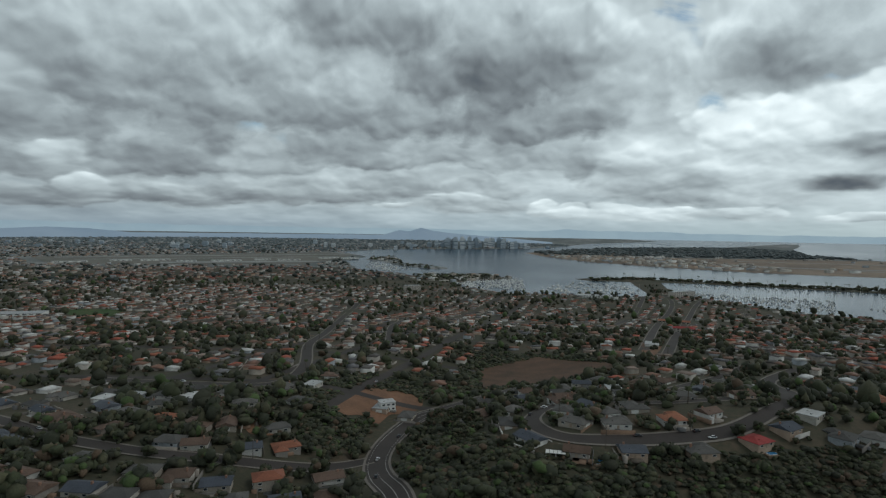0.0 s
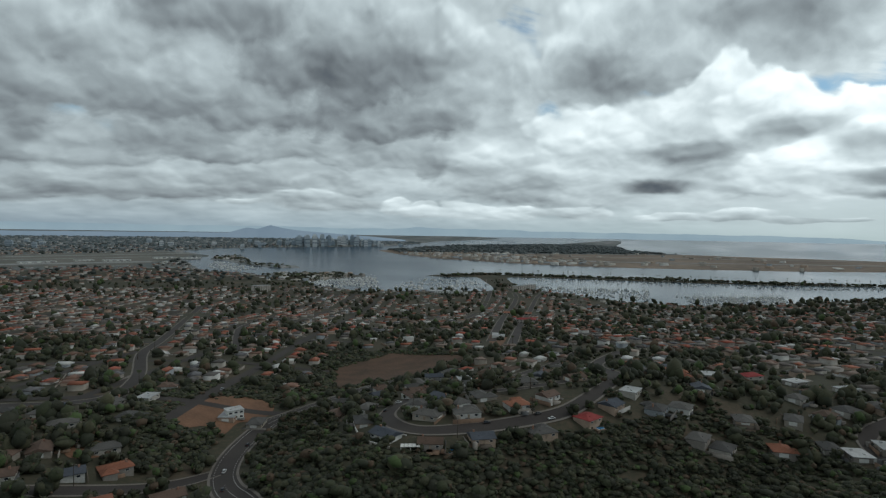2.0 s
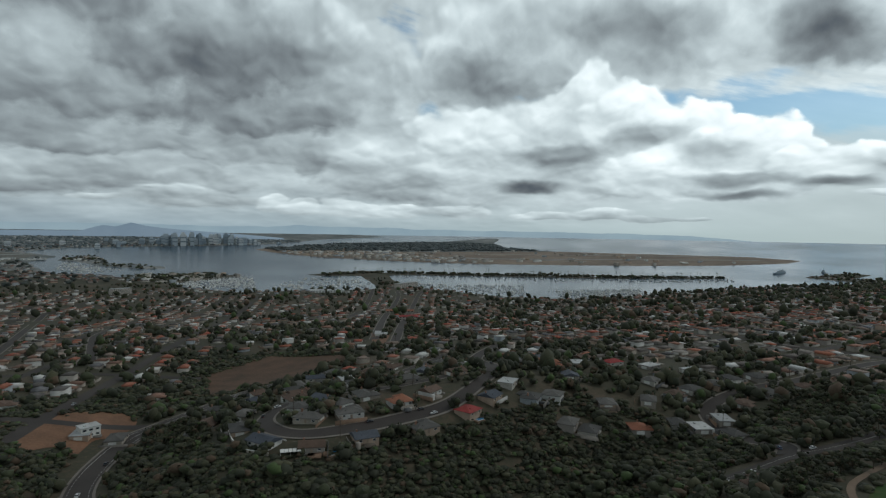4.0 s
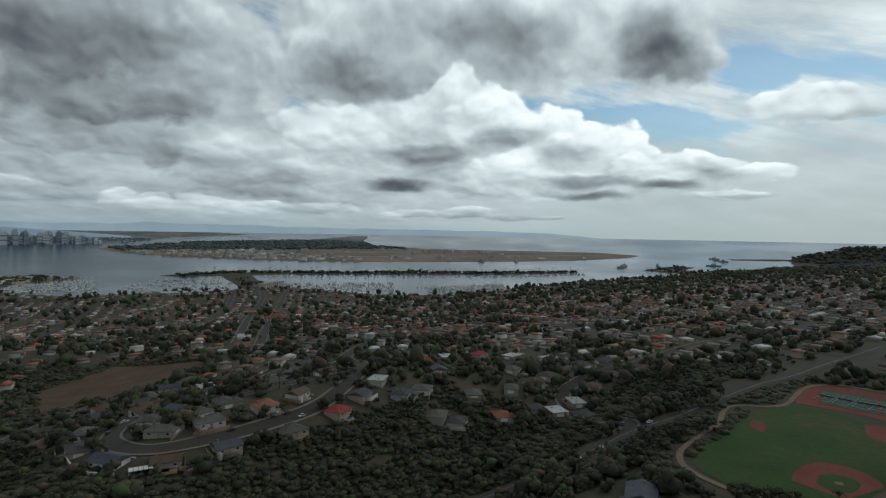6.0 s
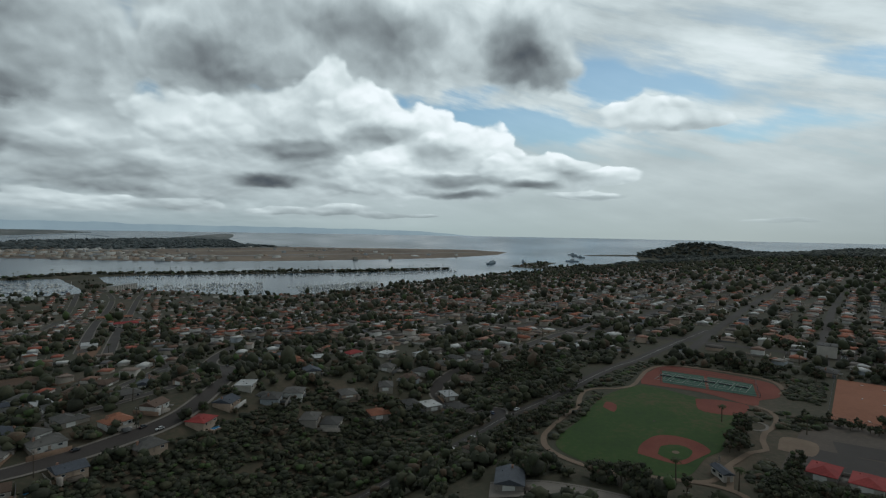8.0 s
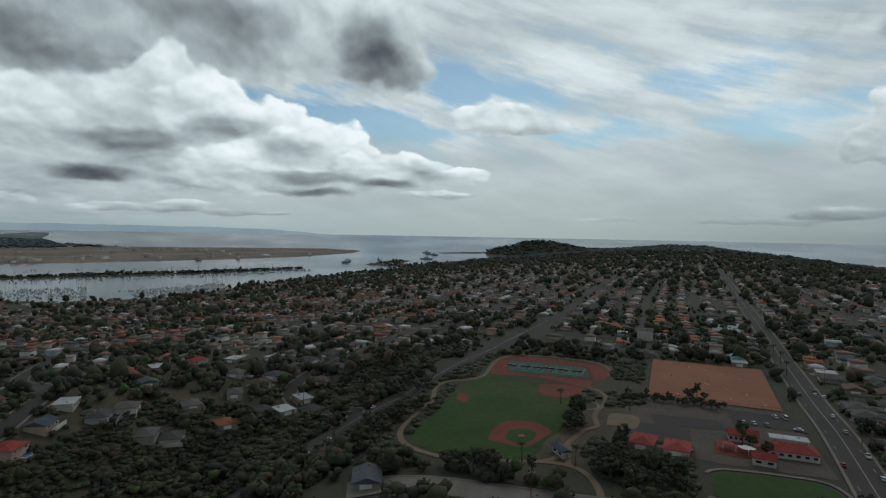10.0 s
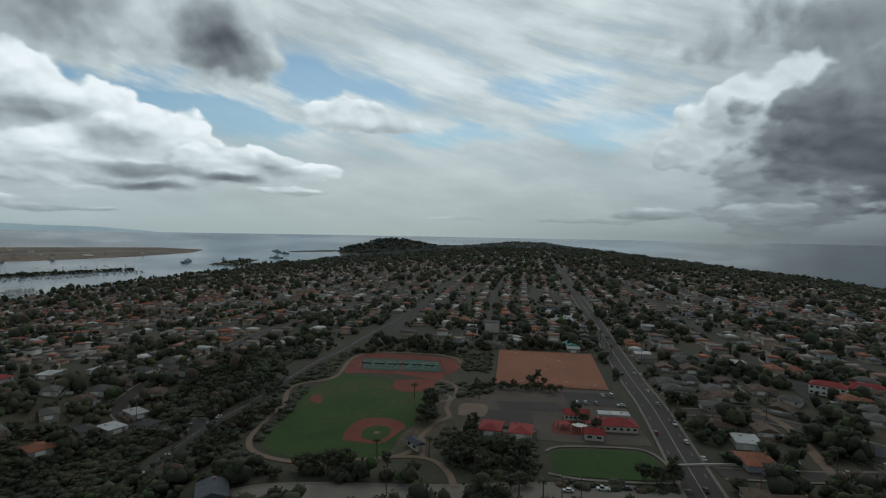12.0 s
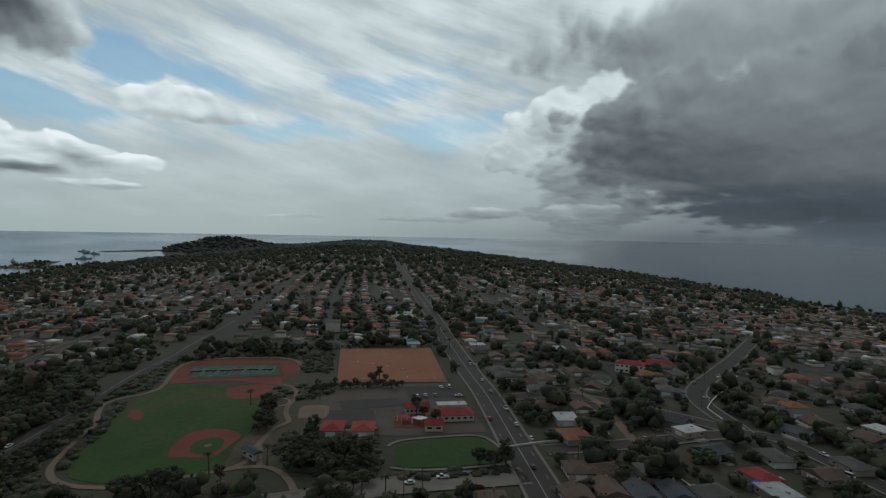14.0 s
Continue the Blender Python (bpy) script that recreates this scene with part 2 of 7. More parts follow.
heap(40.7, 6.9, 7.3, 2.8, 0.8, 0.4)
heap(40.9, 12.1, 3.4, 3.3, 0.88, 0.25)
heap(44.6, 10.6, 3.8, 3.1, 0.9, 0.25)
heap(50.3, 9.1, 2.6, 2.6, 0.92, 0.22)
heap(48.5, 5.8, 6.0, 2.1, 0.86, 0.3)
heap(53.8, 7.2, 3.1, 2.4, 0.9, 0.22)
heap(57.1, 8.0, 2.1, 2.0, 0.92, 0.22)
heap(60.3, 5.9, 3.6, 1.5, 0.9, 0.22)
heap(64.5, 5.9, 2.8, 1.5, 0.9, 0.22)
heap(68.7, 5.6, 3.1, 0.6, 0.9, 0.25)
heap(54.9, 4.4, 5.6, 0.9, 0.8, 0.35)
heap(65.4, 3.7, 2.6, 0.4, 0.82, 0.35)
heap(72.3, 11.2, 3.3, 1.2, 0.9, 0.22)
heap(75.5, 10.6, 2.9, 0.7, 0.86, 0.25)
heap(83.6, 1.4, 2.3, 0.2, 0.74, 0.4)
heap(124.6, 17.7, 14.8, 2.7, 0.63, 0.7)
heap(130.3, 12.9, 6.9, 3.2, 0.54, 0.6)
heap(133.7, 14.2, 7.5, 3.4, 0.58, 0.7)
heap(101.6, 2.1, 3.4, 0.5, 0.66, 0.5)
heap(96.4, 1.4, 4.0, 0.3, 0.66, 0.5)
heap(104.3, 7.6, 2.2, 1.2, 0.8, 0.25)
heap(107.6, 9.5, 2.9, 2.2, 0.84, 0.22)
heap(113.2, 12.6, 3.2, 2.5, 0.84, 0.22)
heap(110.3, 11.1, 3.0, 2.6, 0.82, 0.22)
heap(113.1, 4.0, 5.0, 3.8, 0.6, 0.3)
heap(119.2, 9.0, 7.4, 4.9, 0.52, 0.3)
heap(129.2, 7.5, 10.8, 6.2, 0.46, 0.4)
heap(136.8, 6.5, 6.9, 6.5, 0.44, 0.4)
heap(111.6, 2.2, 3.2, 0.8, 0.66, 0.35)
# a shade: azimuth, height, half width, half height in degrees; how much paler or darker
shade(-41.4, 2.9, 16.5, 2.6, -0.021)
shade(-34.3, 0.7, 15.7, 1.2, -0.021)
shade(-34.3, 16.4, 8.5, 3.8, -0.0168)
shade(-32.7, 11.8, 5.6, 1.7, -0.0546)
shade(-23.0, 12.3, 4.1, 3.5, -0.063)
shade(-8.3, 10.8, 10.5, 1.8, -0.0672)
shade(-9.4, 8.7, 4.4, 1.1, -0.0252)
shade(4.6, 16.6, 8.4, 3.6, -0.0588)
shade(4.1, 13.7, 5.3, 1.7, -0.0336)
shade(13.4, 16.6, 4.3, 1.6, -0.042)
shade(9.7, 10.6, 7.7, 1.8, -0.0588)
shade(13.9, 6.8, 2.9, 1.1, -0.0504)
shade(-8.4, 20.5, 6.6, 2.4, -0.0504)
shade(-17.0, 18.6, 4.1, 1.9, 0.021)
shade(31.1, 16.5, 6.2, 3.5, -0.0798)
shade(35.3, 8.0, 2.7, 1.4, -0.063)
shade(35.4, 4.7, 3.8, 0.7, -0.1008)
shade(21.4, 4.7, 4.2, 0.7, -0.0588)
shade(21.5, 3.5, 3.7, 0.4, -0.0672)
shade(-35.8, 2.5, 4.9, 0.6, -0.042)
shade(-9.3, 1.9, 7.7, 0.5, -0.0504)
shade(-25.8, 5.8, 4.6, 1.7, -0.0294)
shade(-18.4, 2.9, 6.1, 0.8, -0.0294)
shade(-28.0, 1.7, 7.1, 0.4, -0.0378)
shade(-35.0, 8.5, 5.7, 1.1, -0.042)
shade(16.5, 19.6, 5.7, 2.1, 0.0252)
shade(21.2, 12.4, 4.4, 2.5, 0.021)
shade(-3.9, 16.0, 2.3, 2.3, 0.021)
shade(-12.6, 5.4, 3.3, 0.9, 0.0168)
shade(-42.9, 8.1, 6.1, 4.9, -0.021)
shade(-42.9, 13.7, 6.1, 3.1, -0.021)
shade(-40.7, 2.9, 4.9, 1.3, -0.0294)
shade(10.6, 20.9, 10.8, 1.9, -0.021)
shade(31.5, 15.1, 6.4, 2.7, -0.24)
shade(44.9, 18.3, 6.3, 3.7, -0.22)
shade(59.5, 18.2, 3.8, 3.4, -0.28)
shade(54.4, 5.1, 4.4, 0.6, -0.408)
shade(61.1, 4.7, 2.8, 0.5, -0.408)
shade(54.4, 3.8, 3.4, 0.4, -0.374)
shade(38.4, 7.8, 4.8, 1.2, -0.374)
shade(35.6, 4.5, 3.4, 0.6, -0.374)
shade(46.5, 9.4, 3.6, 1.2, -0.306)
shade(52.0, 7.5, 2.9, 1.2, -0.204)
shade(65.4, 5.5, 2.6, 0.7, -0.204)
shade(41.7, 11.0, 3.4, 0.8, -0.085)
shade(42.6, 24.8, 21.3, 2.3, -0.12)
shade(67.6, 3.6, 2.1, 0.2, -0.17)
shade(8.4, 14.7, 13.2, 4.2, -0.08)
shade(6.3, 9.8, 9.3, 2.4, -0.05)
shade(73.3, 10.2, 4.5, 0.5, -0.06)
shade(40.9, 19.8, 15.6, 2.5, -0.15)
shade(39.0, 6.6, 3.4, 1.0, -0.16)
shade(69.7, 19.0, 9.5, 2.0, -0.08)
shade(101.5, 18.6, 13.5, 2.7, -0.06)
shade(106.8, 18.7, 14.1, 4.5, -0.09)
shade(127.3, 1.9, 12.1, 1.3, -0.14)
shade(135.6, 0.3, 4.3, 0.9, -0.1)
shade(115.1, 8.8, 4.1, 3.2, -0.13)
shade(129.3, 3.6, 10.8, 1.9, -0.1)
shade(121.7, 6.3, 5.7, 3.1, -0.06)
shade(133.3, 1.9, 6.1, 0.4, -0.1)
shade(119.8, 4.7, 3.2, 0.5, 0.12)
shade(116.6, 10.4, 2.5, 0.6, 0.08)
shade(62.0, 4.6, 2.6, 0.5, -0.16)
shade(64.7, 6.3, 1.2, 0.9, -0.12)
shade(61.3, 15.9, 2.6, 2.5, -0.25)
shade(132.9, 17.3, 6.8, 2.5, -0.06)
shade(129.9, 13.0, 2.4, 1.8, 0.05)
clear = together([
    patch(-26.9, 12.6, 1.3, 2.1, 0.55),
    patch(-28.9, 9.7, 1.7, 1.2, 0.4),
    patch(-19.0, 10.1, 2.3, 1.6, 0.55),
    patch(-14.8, 8.3, 1.9, 1.1, 0.4),
    patch(22.0, 20.4, 2.9, 1.4, 0.9),
    patch(25.1, 12.6, 1.4, 1.9, 0.5),
    patch(33.2, 13.0, 3.6, 0.7, 1.1),
    patch(-18.5, 5.7, 3.1, 0.4, 0.4),
    patch(-12.1, 5.8, 2.2, 0.3, 0.4),
    patch(-3.4, 18.5, 1.0, 2.0, 0.35),
    patch(23.7, 18.9, 2.2, 3.4, 0.5),
    patch(26.0, 12.0, 1.6, 1.6, 0.4),
    patch(34.9, 12.7, 3.4, 0.6, 0.9),
    patch(48.9, 12.8, 2.7, 1.0, 0.9),
    patch(54.2, 13.3, 3.1, 1.3, 0.9),
    patch(55.3, 11.0, 6.6, 1.1, 0.9),
    patch(63.0, 9.8, 5.9, 1.1, 1.1),
    patch(69.3, 14.5, 4.4, 1.3, 0.9),
    patch(68.5, 12.8, 2.4, 0.9, 0.6),
    patch(57.7, 14.3, 3.0, 0.7, 0.6),
    patch(46.7, 12.4, 3.1, 1.4, 0.9),
    patch(55.8, 11.4, 8.1, 1.4, 1.1),
    patch(64.3, 10.1, 6.6, 1.1, 0.9),
    patch(67.5, 14.0, 3.9, 2.1, 0.9),
    patch(99.4, 10.5, 8.0, 2.5, 1.3),
    patch(91.9, 14.2, 8.2, 1.8, 0.7),
    patch(84.0, 9.7, 7.7, 1.6, 0.6),
    patch(105.2, 12.6, 3.0, 2.3, 0.5),
    patch(76.6, 13.0, 3.4, 2.1, 0.6),
    patch(65.9, 15.1, 3.7, 1.6, 0.7),
    patch(62.0, 10.9, 4.5, 1.3, 0.8),
    patch(72.0, 13.7, 5.5, 1.0, 0.6),
    patch(83.0, 9.7, 10.5, 1.3, 0.5),
])
both_of = W.node("ShaderNodeSeparateXYZ")
W.put(both_of.inputs[0], state)
tone, cover = both_of.outputs[0], both_of.outputs[1]
# relief inside the banks, and the dull grey ceiling overhead
banked = W.math("MULTIPLY", W.math("MAXIMUM", cover, W.ramp(azimuth, 30, 50, 0.75, 0.1)), W.ramp(azimuth, 112, 124, 1.0, 0.3))
tone = W.math("ADD", tone, W.math("MULTIPLY", W.math("MULTIPLY", big_relief, 0.55), banked))
tone = W.math("ADD", tone, W.math("MULTIPLY", W.math("MULTIPLY", small_relief, 0.30), banked))
tone = W.math("ADD", tone, W.math("MULTIPLY", W.math("SUBTRACT", wisps, 0.5), W.math("MULTIPLY", banked, 0.12)))
tone = W.math("ADD", tone, W.math("MULTIPLY", W.math("SUBTRACT", soft, 0.5), 0.12))
slope = W.node("ShaderNodeCombineXYZ")
W.put(slope.inputs[0], W.math("MULTIPLY", azimuth, 0.25))
W.put(slope.inputs[1], W.math("MULTIPLY", W.math("ADD", height, W.math("MULTIPLY", azimuth, 0.28)), 1.25))
streak = W.noise(slope.outputs[0], 0.26, 6, 0.6)[0]
veil = W.math("MULTIPLY", W.math("SUBTRACT", 1.0, cover), W.ramp(azimuth, 25, 55, 0.0, 1.0))
tone = W.math("ADD", tone, W.math("MULTIPLY", veil, W.ramp(streak, 0.3, 0.7, 0.0, W.ramp(height, 3, 12, 0.05, 0.13))))
overhead = W.ramp(height, 28, 50)
tone = W.math("SUBTRACT", tone, W.math("MULTIPLY", overhead, 0.22))
cloud_color = W.colors(tone, [(0.0, (0.008, 0.009, 0.010)), (0.3, (0.060, 0.074, 0.092)), (0.4, (0.118, 0.135, 0.147)), (0.5, (0.188, 0.216, 0.230)),
                              (0.6, (0.275, 0.318, 0.333)), (0.7, (0.386, 0.445, 0.461)), (0.8, (0.526, 0.600, 0.616)), (0.9, (0.704, 0.785, 0.797)), (1.0, (0.897, 0.960, 0.983))])
# haze low over the land and sea
thick = W.math("MULTIPLY", W.ramp(azimuth, 40, 62, -0.55, -0.2), W.math("ADD", 1.0, W.math("MULTIPLY", cover, 1.5)))
haze = W.math("POWER", 2.718, W.math("MULTIPLY", W.math("MAXIMUM", height, 0.0), thick))
haze_color = W.colors(W.ramp(azimuth, -60, 140, kind="LINEAR"), [(0.0, (0.155, 0.21, 0.26)), (0.2, (0.19, 0.255, 0.305)), (0.35, (0.27, 0.355, 0.40)), (0.55, (0.36, 0.45, 0.46)), (0.7, (0.39, 0.46, 0.46)),
                                                  (0.82, (0.26, 0.315, 0.325)), (0.9, (0.115, 0.14, 0.16)), (1.0, (0.09, 0.115, 0.14))])
cloud_color = W.mix(1.0, cloud_color, (0.975, 1.0, 1.02), "MULTIPLY")
cloud_color = W.mix(W.math("MULTIPLY", haze, 0.95), cloud_color, haze_color)
clear = W.math("ADD", clear, W.math("MULTIPLY", W.ramp(azimuth, 48, 66), W.math("MULTIPLY", W.ramp(azimuth, 112, 98), W.math("MULTIPLY", W.ramp(height, 4, 9), W.ramp(height, 24, 16, 0.0, 0.45)))))
gap = W.math("SUBTRACT", clear, W.ramp(streak, 0.34, 0.70, 0.0, 1.1))
gap = W.math("MULTIPLY", W.ramp(gap, -0.1, 1.0), W.math("MULTIPLY", W.math("SUBTRACT", 1.0, haze), W.math("SUBTRACT", 1.0, cover)), clamp=True)
sky = W.node("ShaderNodeTexSky")
sky.sky_type, sky.sun_disc = "NISHITA", False
sky.sun_elevation, sky.sun_rotation = radians(SUN_EL), radians(SUN_AZ)
blue = W.node("ShaderNodeBackground")
W.put(blue.inputs[0], W.mix(1.0, sky.outputs[0], (0.72, 1.0, 1.06), "MULTIPLY"))
W.put(blue.inputs[1], 0.075)
white = W.node("ShaderNodeBackground")
W.put(white.inputs[0], cloud_color)
W.put(white.inputs[1], 1.0)
both = W.node("ShaderNodeMixShader")
W.put(both.inputs[0], W.math("MULTIPLY", gap, 0.9))
W.put(both.inputs[1], white.outputs[0])
W.put(both.inputs[2], blue.outputs[0])
W.put(W.node("ShaderNodeOutputWorld").inputs[0], both.outputs[0])

sun_data = bpy.data.lights.new("sun", "SUN")
sun_data.energy, sun_data.angle, sun_data.color = 0.4, radians(20), (1.0, 0.96, 0.9)
sun = new("sun", sun_data)
a, e = radians(SUN_AZ), radians(SUN_EL)
sun.matrix_world = look((math.sin(a) * 900, math.cos(a) * 900, 1200),
                        (math.sin(a) * (900 - math.cos(e) * 1000), math.cos(a) * (900 - math.cos(e) * 1000), 1200 - math.sin(e) * 1000))


# ---- materials ----
def material(name, build):
    m = bpy.data.materials.new(name)
    m.use_nodes = True
    n = Net(m.node_tree)
    shader = n.node("ShaderNodeBsdfPrincipled")
    n.put(n.node("ShaderNodeOutputMaterial").inputs[0], shader.outputs[0])
    n.shader = shader
    build(n, shader.inputs)
    return m


def where(n):
    return n.node("ShaderNodeNewGeometry").outputs["Position"]


def bump_of(n, value, strength, distance):
    b = n.node("ShaderNodeBump")
    n.put(b.inputs["Strength"], strength)
    n.put(b.inputs["Distance"], distance)
    n.put(b.inputs["Height"], value)
    n.put(n.shader.inputs["Normal"], b.outputs[0])


def two_scale(name, dark, light, big, small, rough=0.9, relief_height=0.0, mid=None):
    """A surface whose colour wanders at two scales."""
    def build(n, i):
        p = where(n)
        a, b = n.noise(p, big, 4)[0], n.noise(p, small, 5)[0]
        v = n.math("ADD", n.math("MULTIPLY", a, 0.6), n.math("MULTIPLY", b, 0.4))
        stops = [(0.3, dark), (0.7, light)] if mid is None else [(0.3, dark), (0.5, mid), (0.7, light)]
        n.put(i["Base Color"], n.colors(v, stops))
        n.put(i["Roughness"], rough)
        n.put(i["Specular IOR Level"], 0.25)
        if relief_height:
            bump_of(n, b, 0.6, relief_height)
    return material(name, build)


def by_piece(name, stops, big, small, rough=0.85, island=True, streak=0.25):
    """Each piece takes its own colour; dirt wanders over it."""
    def build(n, i):
        if island:
            r = n.node("ShaderNodeNewGeometry").outputs["Random Per Island"]
        else:
            r = n.node("ShaderNodeObjectInfo").outputs["Random"]
        p = where(n)
        base = n.colors(r, stops, "CONSTANT")
        v = n.math("ADD", n.math("MULTIPLY", n.noise(p, big, 3)[0], 0.5), n.math("MULTIPLY", n.noise(p, small, 5)[0], 0.5))
        n.put(i["Base Color"], n.mix(1.0, base, n.colors(v, [(0.25, (1 - streak * 2,) * 3), (0.75, (1 + streak * 0.3,) * 3)]), "MULTIPLY"))
        n.put(i["Roughness"], rough)
        n.put(i["Specular IOR Level"], 0.3)
    return material(name, build)


SOIL = two_scale("soil_and_dry_brush", (0.042, 0.044, 0.028), (0.110, 0.078, 0.054), 0.012, 0.35, mid=(0.054, 0.051, 0.033), relief_height=0.3)
DIRT = two_scale("bare_earth", (0.045, 0.032, 0.021), (0.135, 0.075, 0.048), 0.05, 0.5, relief_height=0.15)
SAND = two_scale("airfield_earth", (0.12, 0.095, 0.075), (0.31, 0.24, 0.18), 0.004, 0.03, mid=(0.20, 0.155, 0.12))
# far town ground, its colour greyed by painted haze
CITY = two_scale("hazed_distant_town", (0.08, 0.10, 0.10), (0.32, 0.31, 0.30), 0.006, 0.05, mid=(0.14, 0.15, 0.145))
ASPHALT = two_scale("asphalt", (0.034, 0.029, 0.027), (0.064, 0.054, 0.049), 0.03, 1.5, rough=0.85)
CONCRETE = two_scale("concrete", (0.13, 0.115, 0.10), (0.22, 0.195, 0.17), 0.1, 1.5)
PATH = two_scale("tan_path", (0.13, 0.092, 0.066), (0.215, 0.155, 0.112), 0.08, 1.0)
TURF = two_scale("mown_turf", (0.020, 0.042, 0.010), (0.088, 0.064, 0.032), 0.030, 0.35, mid=(0.029, 0.064, 0.011), relief_height=0.04)
CLAY = two_scale("red_infield_clay", (0.13, 0.034, 0.024), (0.20, 0.058, 0.04), 0.06, 0.8)
ORANGE = two_scale("orange_school_field", (0.21, 0.085, 0.05), (0.30, 0.125, 0.075), 0.03, 0.5)
PAINT = two_scale("white_paint", (0.20, 0.195, 0.18), (0.40, 0.39, 0.36), 0.4, 3.0)
FOLIAGE_STOPS = [(0.0, (0.046, 0.052, 0.032)), (0.25, (0.060, 0.069, 0.036)), (0.45, (0.078, 0.080, 0.046)), (0.62, (0.050, 0.052, 0.034)),
                 (0.78, (0.095, 0.093, 0.052)), (0.88, (0.075, 0.112, 0.040)), (0.94, (0.125, 0.086, 0.056))]
LEAVES = by_piece("foliage", FOLIAGE_STOPS, 0.03, 1.2, streak=0.36)
ROOF_STOPS = [(0.0, (0.18, 0.155, 0.14)), (0.13, (0.25, 0.185, 0.15)), (0.25, (0.11, 0.105, 0.105)), (0.33, (0.34, 0.30, 0.265)),
              (0.44, (0.24, 0.14, 0.105)), (0.56, (0.42, 0.155, 0.095)), (0.70, (0.17, 0.18, 0.205)), (0.78, (0.38, 0.20, 0.145)), (0.88, (0.68, 0.67, 0.65))]
ROOFS = by_piece("roof_shingle", ROOF_STOPS, 0.1, 1.0)
VALLEY_ROOFS = by_piece("valley_roofs", [(0.0, (0.20, 0.115, 0.085)), (0.18, (0.34, 0.125, 0.078)), (0.32, (0.12, 0.108, 0.10)), (0.44, (0.26, 0.145, 0.105)), (0.58, (0.40, 0.115, 0.075)),
                                         (0.68, (0.17, 0.165, 0.17)), (0.78, (0.30, 0.23, 0.19)), (0.89, (0.66, 0.65, 0.62))], 0.1, 1.0)
RED_ROOFS = by_piece("clay_tile_roofs", [(0.0, (0.27, 0.10, 0.065)), (0.4, (0.22, 0.12, 0.09)), (0.7, (0.30, 0.085, 0.06)), (0.9, (0.20, 0.18, 0.17))], 0.1, 1.0)
WALL_STOPS = [(0.0, (0.48, 0.45, 0.40)), (0.25, (0.36, 0.32, 0.27)), (0.45, (0.60, 0.59, 0.56)), (0.62, (0.30, 0.27, 0.24)), (0.78, (0.45, 0.34, 0.26)), (0.9, (0.33, 0.36, 0.38))]
WALLS = by_piece("stucco_walls", WALL_STOPS, 0.1, 1.0)


def build_water(n, i):
    p = where(n)
    swell = n.noise(n.vec("MULTIPLY", p, (1, 1, 0)), 0.02, 4, 0.5)[0]
    drift = n.noise(n.vec("MULTIPLY", p, (1, 1, 0)), 0.002, 4, 0.5)[0]
    n.put(i["Base Color"], n.colors(drift, [(0.3, (0.026, 0.056, 0.090)), (0.7, (0.038, 0.074, 0.105))]))
    n.put(i["Roughness"], n.ramp(drift, 0.3, 0.7, 0.18, 0.27))
    n.put(i["IOR"], 1.5)
    bump_of(n, swell, 0.12, 0.5)


WATER = material("sea_water", build_water)


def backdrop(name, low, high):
    """Skyline hills whose emission stands in for the haze before them."""
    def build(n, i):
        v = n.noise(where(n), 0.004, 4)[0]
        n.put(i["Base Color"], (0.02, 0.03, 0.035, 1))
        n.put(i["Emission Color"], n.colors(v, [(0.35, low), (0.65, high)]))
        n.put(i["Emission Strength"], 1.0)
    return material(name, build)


# aerial haze painted as emission; the hills themselves give no light
HILL = backdrop("blue_haze_hills", (0.115, 0.165, 0.215), (0.135, 0.185, 0.235))
HILL_FAR = backdrop("pale_haze_hills", (0.19, 0.265, 0.315), (0.215, 0.295, 0.34))
# far town blocks; blue-grey haze is part of these base colours
TOWER = by_piece("hazed_towers", [(0.0, (0.11, 0.14, 0.15)), (0.35, (0.17, 0.20, 0.21)), (0.65, (0.26, 0.28, 0.28)), (0.9, (0.44, 0.44, 0.43))], 0.05, 0.3)
# island foliage with distance haze painted into its base colour
HAZY_LEAVES = by_piece("hazy_foliage", [(0.0, (0.090, 0.110, 0.113)), (0.4, (0.12, 0.14, 0.142)), (0.75, (0.155, 0.17, 0.165))], 0.02, 0.2, streak=0.2)
CLUTTER = by_piece("paving_and_sheds", [(0.0, (0.22, 0.20, 0.18)), (0.25, (0.34, 0.30, 0.26)), (0.45, (0.16, 0.13, 0.105)), (0.6, (0.50, 0.48, 0.45)), (0.72, (0.25, 0.16, 0.11)), (0.86, (0.12, 0.12, 0.12))], 0.2, 1.5)
# a weaker haze tint, mixed into the green of the distant woods
HALF_HAZY_LEAVES = by_piece("half_hazy_foliage", [(0.0, (0.050, 0.061, 0.056)), (0.4, (0.070, 0.082, 0.073)), (0.75, (0.095, 0.104, 0.088))], 0.02, 0.2, streak=0.25)

# ---- shape of the land ----


def smooth(t):
    t = np.clip(t, 0.0, 1.0)
    return t * t * (3 - 2 * t)


def bump(x, y, cx, cy, rx, ry, turn=0.0):
    """A soft round hill of height 1 with its long axis turned."""
    c, s = math.cos(radians(turn)), math.sin(radians(turn))
    u, v = (x - cx) * c + (y - cy) * s, -(x - cx) * s + (y - cy) * c
    return np.exp(-(u / rx) ** 2 - (v / ry) ** 2)


